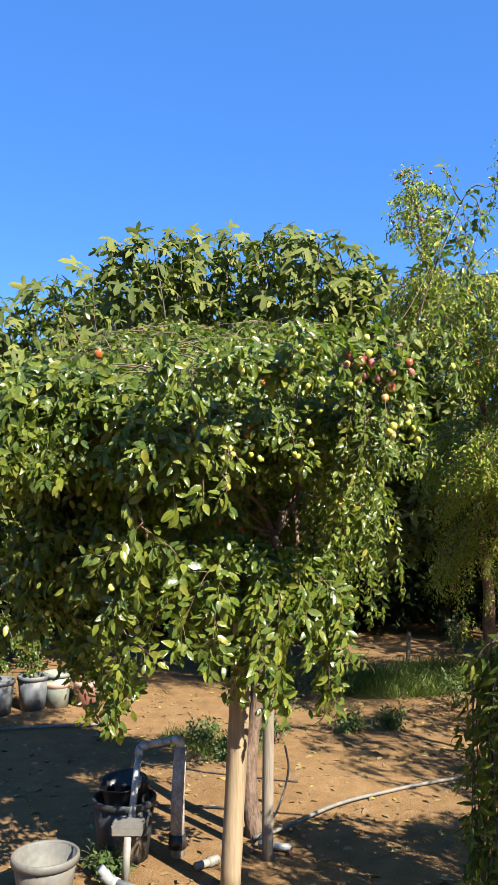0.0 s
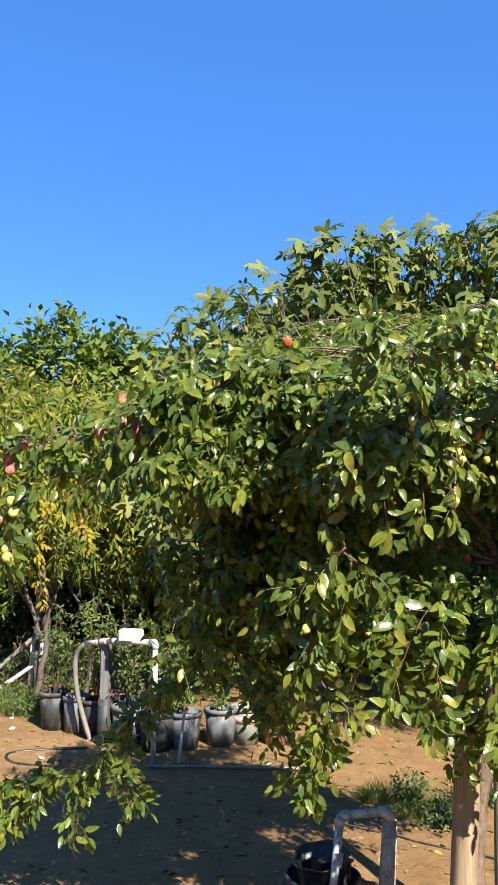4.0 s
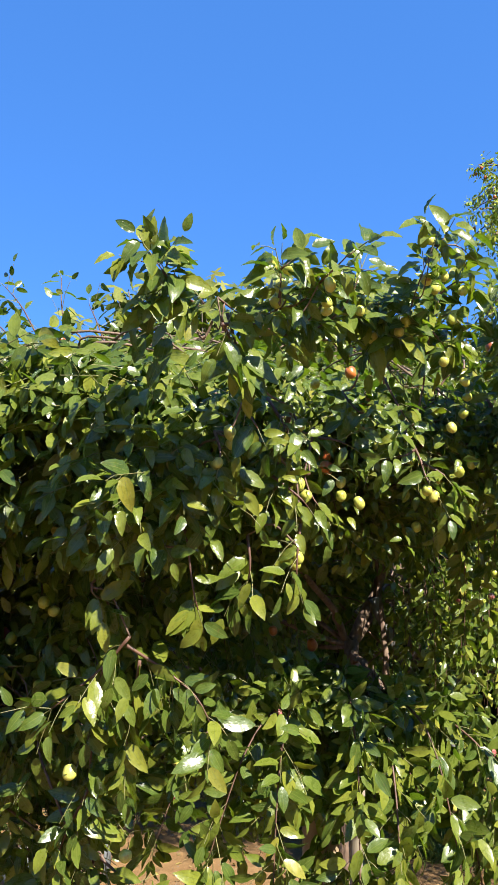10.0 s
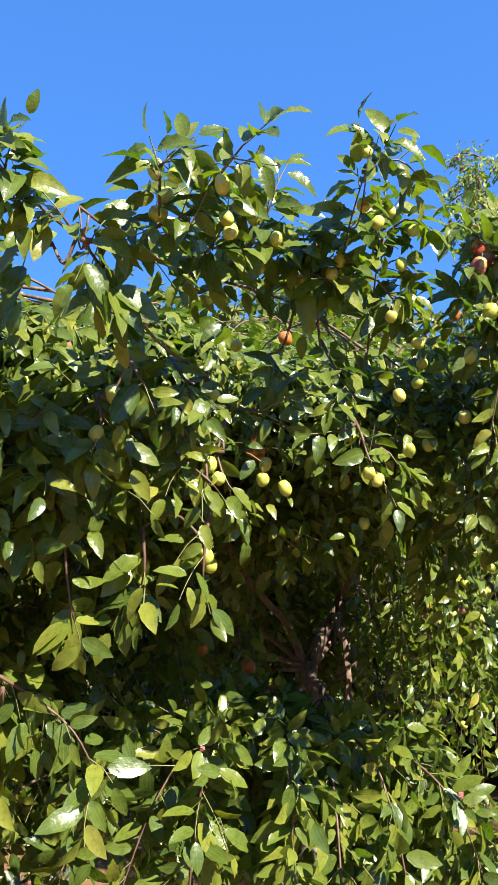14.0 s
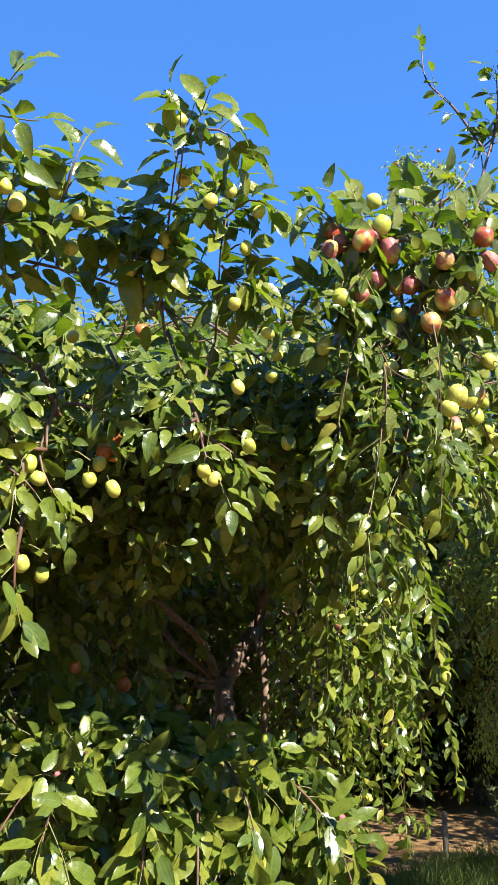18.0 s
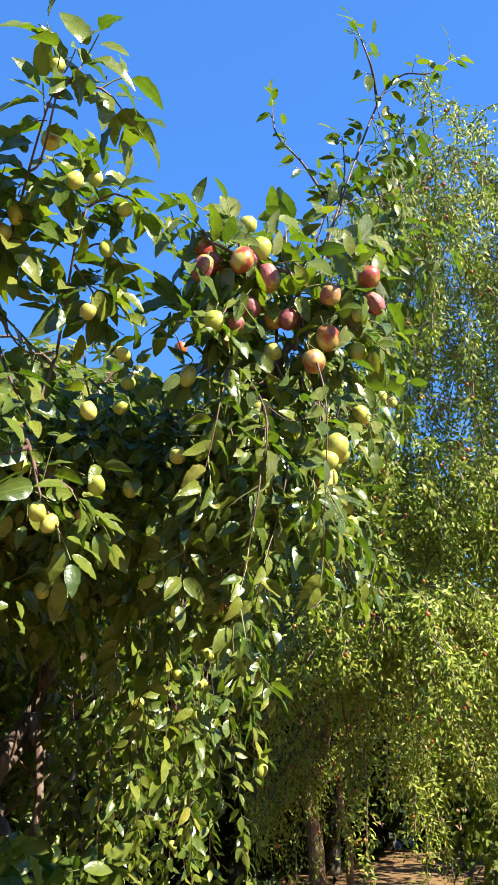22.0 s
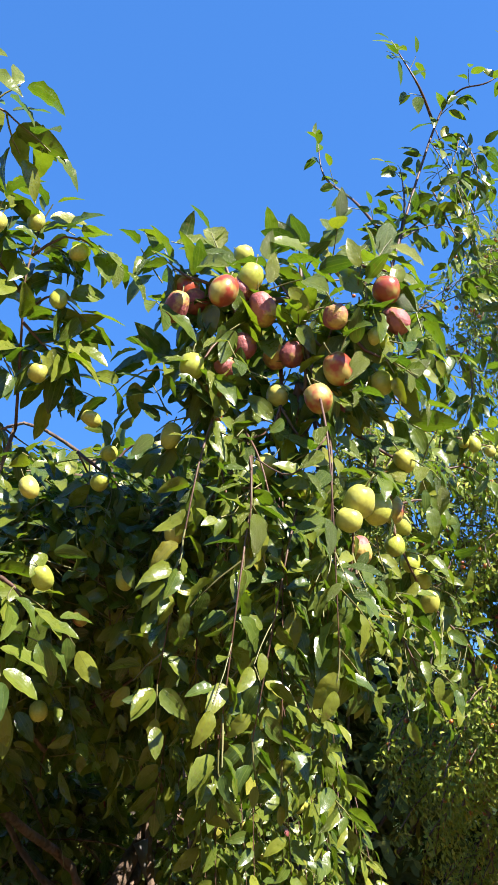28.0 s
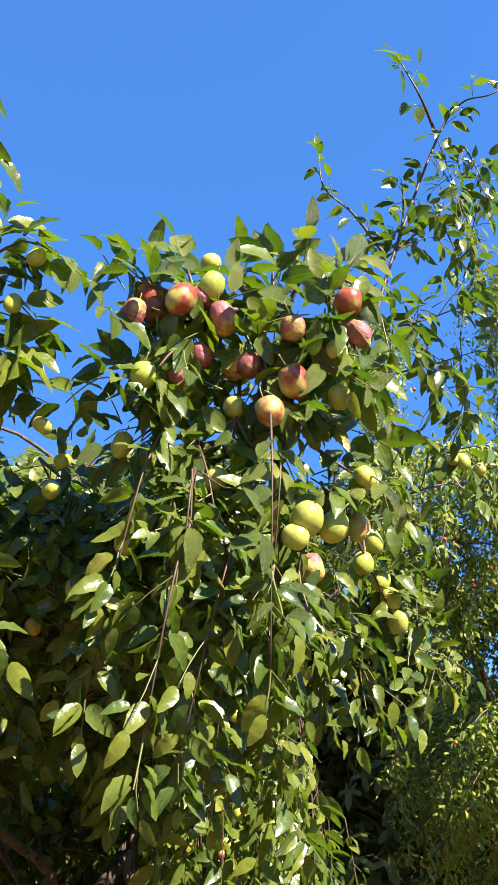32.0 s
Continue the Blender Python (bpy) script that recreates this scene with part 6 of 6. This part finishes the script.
strand_tree("green_sapling", (-3.6, 8.4, 0), "slender sapling with narrow green leaves", [[(0, 0, -0.05), (0.06, 0, 0.7), (0.0, 0, 1.6)], [(0.05, 0, 0.8), (0.25, 0, 1.3), (0.4, 0, 1.7)], [(0.05, 0, 0.7), (-0.3, 0, 1.2), (-0.5, 0, 1.6)]],
            [((0.0, 0, 1.55), (0.75, 0.25, 0.4), 5)], 0.1, PEACH_LEAF, LANCE, 0.03, 55, GREY_BARK, 0.8, None, 0.05, 1.2)
strand_tree("yellowing_sapling", (-3.95, 8.0, 0), "sapling with bright yellow autumn leaves", [[(0, 0, -0.05), (0.1, 0, 0.7), (0.05, 0, 1.4)], [(0.05, 0, 0.7), (0.3, 0, 1.3), (0.5, 0, 1.9)], [(0.05, 0, 0.6), (-0.2, 0, 1.2), (-0.35, -0.1, 1.8)]],
            [((0.35, -0.2, 1.82), (0.36, 0.15, 0.16), 5), ((-0.3, -0.2, 1.6), (0.3, 0.15, 0.15), 2)], 0.075, YELLOW_LEAF, LANCE, 0.035, 17, GREY_BARK, 0.6, None, 0.05, 1.9)


def mass_tree(name, at, label, blobs, count, spread, leaf, material, template=SIMPLE, trunk=2.0, r=0.09, hang=0.3, width=1.0):
    """A tree farther off: trunk and limbs, and a crown of leaf clumps."""
    t = thing(name, at, label, "tree")
    lines = [[(0, 0, -0.05), (0.05, 0, trunk * 0.5), (0, 0, trunk)]] + [[(0, 0, trunk * 0.7), tuple(0.5 * c for c in b[0][:2]) + (0.5 * (trunk * 0.7 + b[0][2]),), b[0]] for b in blobs]
    woody(t, lines, r, 0.015, GREY_BARK)
    P1, D1, N1, L1 = cloud(blobs, count, spread, leaf, 0.4, hang)
    tagged(part("leaves", leaf_mesh("leaves", P1, D1, N1, L1, template, width), material, t), kind="stuff")
    return t


mass_tree("background_tree", (-6.0, 11.5, 0), "green feathery tree behind the peach tree", [((-0.6, 0, 3.5), (0.9, 0.9, 1.0), 1), ((0.6, 0, 3.7), (0.8, 0.9, 1.05), 1), ((1.5, -0.2, 3.3), (0.8, 0.8, 1.1), 1), ((2.7, 0.2, 3.0), (0.9, 0.8, 1.0), 1), ((-2.0, 0, 2.8), (1.1, 0.9, 1.0), 1), ((0, 0, 1.9), (2.4, 1, 1.2), 1)], 22000, 0.10, 0.135, FAR_LEAF, TINY, 2.0, 0.1, 0.2, 1.2)
mass_tree("background_tree", (3.9, 11.6, 0), "dense tree behind the weeping jujube, leaves painted dark for shade", [((-0.5, 0, 3.4), (1.0, 1.0, 1.3), 1), ((0.9, 0, 3.2), (1.3, 1.0, 1.5), 1), ((0, 0, 1.8), (1.8, 1.2, 1.2), 1)], 9000, 0.1, 0.11, SHADED_LEAF, TINY, 2.0, 0.1)
mass_tree("background_tree", (1.2, 12.6, 0), "dense tree at the back of the orchard, leaves painted dark for shade", [((-0.8, 0, 2.4), (1.4, 0.8, 1.0), 1), ((0.9, 0, 2.5), (1.4, 0.8, 1.1), 1), ((0, 0, 1.5), (2.0, 0.8, 0.9), 1)], 8000, 0.1, 0.11, SHADED_LEAF, TINY, 1.8, 0.1)
mass_tree("background_tree", (-2.2, 11.2, 0), "dense tree at the back of the orchard, leaves painted dark for shade", [((-0.9, 0, 2.0), (1.3, 0.8, 1.1), 1), ((0.9, 0, 2.0), (1.4, 0.8, 1.2), 1), ((0, 0, 1.0), (2.2, 0.8, 0.9), 1)], 9000, 0.1, 0.11, SHADED_LEAF, TINY, 1.8, 0.1)
mass_tree("background_tree", (-8.5, 10.0, 0), "green tree at the orchard's edge", [((0, 0, 2.3), (1.6, 1.2, 1.4), 1), ((1.2, -0.5, 1.2), (1.3, 0.8, 1.0), 1)], 6000, 0.1, 0.10, FAR_LEAF, LANCE, 1.8, 0.1, 0.3, 1.2)
mass_tree("background_tree", (6.6, 10.4, 0), "green tree at the orchard's edge, leaves painted dark for shade", [((0, 0, 2.6), (1.6, 1.4, 1.7), 1), ((-0.6, -0.8, 1.2), (1.5, 1.0, 1.0), 1)], 6000, 0.1, 0.11, SHADED_LEAF, TINY, 1.8, 0.1)

mass_tree("background_tree", (-6.4, 9.6, 0), "leafy bush behind the yellowing sapling, leaves painted dark for shade", [((-0.6, 0, 0.9), (0.9, 0.5, 0.8), 1), ((0.7, 0, 0.9), (0.9, 0.5, 0.75), 1), ((0, 0, 1.5), (1.2, 0.5, 0.5), 1)], 5000, 0.14, 0.11, SHADED_LEAF, TINY, 1.0, 0.05, 0.4, 1.2)
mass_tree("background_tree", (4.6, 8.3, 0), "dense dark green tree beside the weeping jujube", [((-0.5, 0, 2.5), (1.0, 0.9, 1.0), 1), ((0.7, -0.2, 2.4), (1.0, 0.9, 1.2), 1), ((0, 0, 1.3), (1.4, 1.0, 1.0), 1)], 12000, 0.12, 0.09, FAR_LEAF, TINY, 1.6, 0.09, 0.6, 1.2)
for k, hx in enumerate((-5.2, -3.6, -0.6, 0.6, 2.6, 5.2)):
    mass_tree("hedge_tree", (hx, 12.4 + 0.4 * (k % 2), 0), "dense hedge tree closing the orchard, leaves painted dark for shade", [((-0.7, 0, 1.0), (1.2, 0.7, 1.0), 1), ((0.7, 0, 1.1), (1.2, 0.7, 1.1), 1), ((0, 0, 2.3), (1.4, 0.7, 0.9), 1)], 4500, 0.2, 0.25, SHADED_LEAF, TINY, 1.5, 0.08, 0.3, 1.3)

mass_tree("background_tree", (2.6, 11.0, 0), "low-limbed tree at the back of the orchard, leaves painted dark for shade", [((-0.9, 0, 1.3), (0.9, 0.7, 0.9), 1), ((0.5, 0, 1.5), (1.1, 0.7, 1.2), 1), ((-0.2, 0, 2.6), (1.3, 0.7, 0.8), 1)], 9000, 0.14, 0.12, SHADED_LEAF, TINY, 1.6, 0.09, 0.4, 1.2)
mass_tree("background_tree", (0.3, 10.9, 0), "low-limbed tree at the back of the orchard, leaves painted dark for shade", [((-0.9, 0, 1.1), (0.9, 0.7, 0.9), 1), ((0.6, 0, 1.4), (1.0, 0.7, 1.1), 1), ((-0.2, 0, 2.4), (1.3, 0.7, 0.8), 1)], 9000, 0.14, 0.12, SHADED_LEAF, TINY, 1.6, 0.09, 0.4, 1.2)

# Unseen tree rows added beside and behind the camera; they cut the fill light.
first = mass_tree("hedge_tree", (-9.5, 2.0, 0), "unseen dense green tree added to cut fill light", [((-0.7, 0, 1.2), (1.5, 1.2, 1.1), 1), ((0.7, 0, 1.3), (1.5, 1.2, 1.2), 1), ((0, 0, 2.6), (1.7, 1.2, 0.9), 1)], 2600, 0.25, 0.32, FAR_LEAF, TINY, 1.5, 0.08, 0.3, 1.3)
for x, y in ((-9.5, -2.5), (-7.5, -6.5), (-3.5, -8.0), (0.5, -8.5), (4.5, -8.0), (8.5, -5.5), (10.0, -1.0), (10.0, 3.5), (9.0, 8.0), (-9.5, 6.0)):
    copy_thing(first, pose(x, y, 0, 0, 0, R.uniform(0, 360)))

# Unseen tree shading the dirt before the stakes; its outer strand hangs into view.
strand_tree("neighbour_tree", (2.3, 2.5, 0), "small unseen tree with drooping narrow olive leaves, placed to cast shade", [[(0, 0, -0.05), (0.02, 0, 0.6), (0, 0, 1.2)], [(0, 0, 0.8), (-0.25, 0.05, 1.3), (-0.5, 0.1, 1.6)], [(0, 0, 0.9), (0.4, 0.1, 1.4), (0.6, 0.1, 1.7)]],
            [((-0.7, -0.05, 1.65), (0.35, 0.35, 0.15), 3, 0.5), ((-0.3, 0.05, 1.65), (0.5, 0.4, 0.22), 5), ((0.4, 0.0, 1.7), (0.6, 0.5, 0.25), 5)], 0.075, PEACH_LEAF, LANCE, 0.05, 170, GREY_BARK, 0.9, None, 0.04)
# Second tree, added out of view only to dapple the dirt farther back.
strand_tree("neighbour_tree", (3.2, 4.1, 0), "small unseen tree with drooping narrow olive leaves, placed to cast shade", [[(0, 0, -0.05), (0.02, 0, 0.8), (0, 0, 1.6)], [(0, 0, 1.2), (-0.3, 0.2, 1.9), (-0.5, 0.3, 2.3)], [(0, 0, 1.2), (0.4, 0.1, 1.9), (0.6, -0.2, 2.3)]],
            [((-0.15, 0.1, 2.2), (0.7, 0.6, 0.3), 5), ((0.3, -0.1, 1.7), (0.7, 0.6, 0.3), 4)], 0.11, PEACH_LEAF, SLIM, 0.05, 120, GREY_BARK, 0.9, None, 0.06)
strand = thing("hanging_branch", (1.02, 3.45, 0), "drooping branch with narrow olive green leaves", "branch")
ff = Foliage()
tube_part("limb", [(1.28, -0.95, 0.95), (0.95, -0.5, 1.3), (0.5, -0.15, 1.45), (0.2, 0.02, 1.36)], 0.02, 0.008, GREY_BARK, strand, "", 14, 7, 0.01)
for k in range(26):
    x, y = R.uniform(-0.07, 0.3), R.uniform(-0.1, 0.12)
    top = R.uniform(0.85, 1.25) if x < 0.1 else R.uniform(1.1, 1.35)
    line = smooth_line([(x + 0.15, y, top), (x, y, top - 0.12), (x - 0.02, y, top - 0.5), (x - 0.03 + R.gauss(0, 0.02), y, max(0.12, top - 1.0))], 16)
    bag = Bag()
    bag.tube(line, [0.0035] * 17, 4)
    part("twig", bag.mesh("twig"), GREY_BARK, strand)
    for p in line[2:]:
        for _ in range(2):
            ff.sprig(p, Vector((R.gauss(0, 0.5), R.gauss(0, 0.5), -0.7)), 0.09, 3, 0.07, 0.1, Vector((-0.2, -0.9, 0.2)))
tagged(part("leaves", leaf_mesh("leaves", ff.P, ff.D, ff.N, ff.L, LANCE, 1.3), PEACH_LEAF, strand), kind="stuff")

# ---- weeds, litter and stones ----


def grass_patch(x, y, rx, ry, blades, tall, label):
    t = thing("grass_patch", (x, y, 0), label, "grass", kind="stuff")
    n = blades
    a, q = NR.rand(n) * math.tau, np.sqrt(NR.rand(n))
    P2 = np.stack([rx * q * np.cos(a), ry * q * np.sin(a), np.full(n, -0.005)], 1)
    D2 = np.stack([NR.randn(n) * 0.65, NR.randn(n) * 0.65, np.ones(n)], 1)
    tagged(part("blades", leaf_mesh("blades", P2, D2, NR.randn(n, 3), tall * (0.5 + 0.7 * NR.rand(n)) * (1.15 - 0.5 * q), GRASS, 1.4), GRASS_LEAF, t), kind="stuff")


grass_patch(-0.5, 6.0, 0.16, 0.12, 500, 0.13, "tuft of green grass on the dirt")
grass_patch(-0.18, 5.8, 0.3, 0.22, 900, 0.12, "tuft of green grass on the dirt")
grass_patch(1.3, 7.7, 0.7, 0.4, 3600, 0.24, "bank of green grass among the trees")
grass_patch(2.0, 8.3, 0.7, 0.4, 2600, 0.22, "bank of green grass among the trees")
grass_patch(-4.2, 7.8, 0.7, 0.35, 2400, 0.18, "bank of green grass among the trees")
grass_patch(-3.7, 7.6, 0.35, 0.25, 800, 0.14, "tuft of green grass on the dirt")
for x, y, h, w in ((1.75, 7.0, 0.3, 0.3), (2.0, 6.5, 0.35, 0.35), (1.9, 5.9, 0.3, 0.3), (0.2, 6.0, 0.3, 0.3), (0.75, 6.3, 0.14, 0.12), (1.1, 6.4, 0.12, 0.12), (-4.6, 8.4, 0.45, 0.4), (-3.75, 8.3, 0.5, 0.35), (-3.4, 7.7, 0.5, 0.3), (-4.1, 7.7, 0.22, 0.3), (-3.75, 7.5, 0.2, 0.28), (-4.4, 7.6, 0.2, 0.25), (2.1, 6.1, 0.25, 0.25), (-0.02, 5.85, 0.2, 0.16), (-0.3, 5.95, 0.16, 0.15), (-0.12, 5.65, 0.12, 0.14), (2.4, 9.6, 0.4, 0.4), (0.4, 7.4, 0.35, 0.4), (-0.66, 3.9, 0.07, 0.06)):
    shrub(x, y, 0, h, w, 0.04, 16, WEED_LEAF, SIMPLE, "low leafy green weed growing in the dirt", "weed", "weeds", 6, "weed")

n = 3600
px, py = NR.uniform(-4.5, 3, n), 3.1 + 6.4 * NR.rand(n) ** 1.4
Pd = np.stack([px, py, np.array([ground_height(a, b) for a, b in zip(px, py)]) + 0.004], 1)
litter = thing("leaf_litter", (0, 0, 0), "dry brown and yellow leaves scattered on the dirt", "leaves", kind="stuff")
tagged(part("dry_leaves", leaf_mesh("dry_leaves", Pd, np.stack([NR.randn(n), NR.randn(n), 0.1 * NR.randn(n)], 1), np.array([0, 0, 1]) + 0.35 * NR.randn(n, 3), 0.03 + 0.04 * NR.rand(n), SIMPLE), DRY_LEAF, litter), kind="stuff")
pebbles = thing("pebbles", (0, 0, 0), "small stones and clods scattered on the dirt", "stones", kind="stuff")
bag = Bag()
for _ in range(1800):
    x, y = R.uniform(-4, 2.5), R.uniform(3.2, 8.5)
    r = R.choice((0.005, 0.007, 0.009, 0.014))
    z = ground_height(x, y)
    h = r * R.uniform(0.5, 0.9)
    ring = [bag.add((x + r * R.uniform(0.7, 1.2) * math.cos(k * 1.257), y + r * R.uniform(0.7, 1.2) * math.sin(k * 1.257), z - 0.002)) for k in range(5)]
    top = bag.add((x, y, z + h))
    for k in range(5):
        bag.f.append((ring[k], ring[(k + 1) % 5], top))
tagged(part("stones", bag.mesh("stones"), STONE, pebbles), kind="stuff")
for x, y in ((0.02, 4.15), (0.22, 4.42), (0.28, 4.32), (0.15, 4.2), (0.3, 4.2), (0.2, 4.12)):
    ob = tagged(part("fallen_fruit", FRUIT_SETS["ripe_red_fruit"][0], FRUIT_RED, None), "fallen red fruit on the dirt", "fruit", "fallen fruit")
    ob.matrix_world = pose(x, y, ground_height(x, y) + 0.011, 80, 10, R.uniform(0, 360)) @ Matrix.Scale(0.8, 4)
for x, y, s in ((-3.45, 5.75, 0.035), (-3.6, 6.95, 0.04), (-2.95, 6.2, 0.03), (-3.8, 7.3, 0.03)):
    bm = bmesh.new()
    bmesh.ops.create_icosphere(bm, subdivisions=2, radius=s)
    for q in bm.verts:
        q.co = Vector((q.co.x * 0.8, q.co.y * 0.4, q.co.z * 0.45)) * (1 + 0.9 * noise.noise(q.co * 60))
    ob = tagged(part("litter_scrap", bm, WHITE_PVC, None), "crumpled white scrap lying on the dirt", "scrap", "white scraps")
    ob.matrix_world = pose(x, y, ground_height(x, y) + 0.012, 0, 0, R.uniform(0, 360))
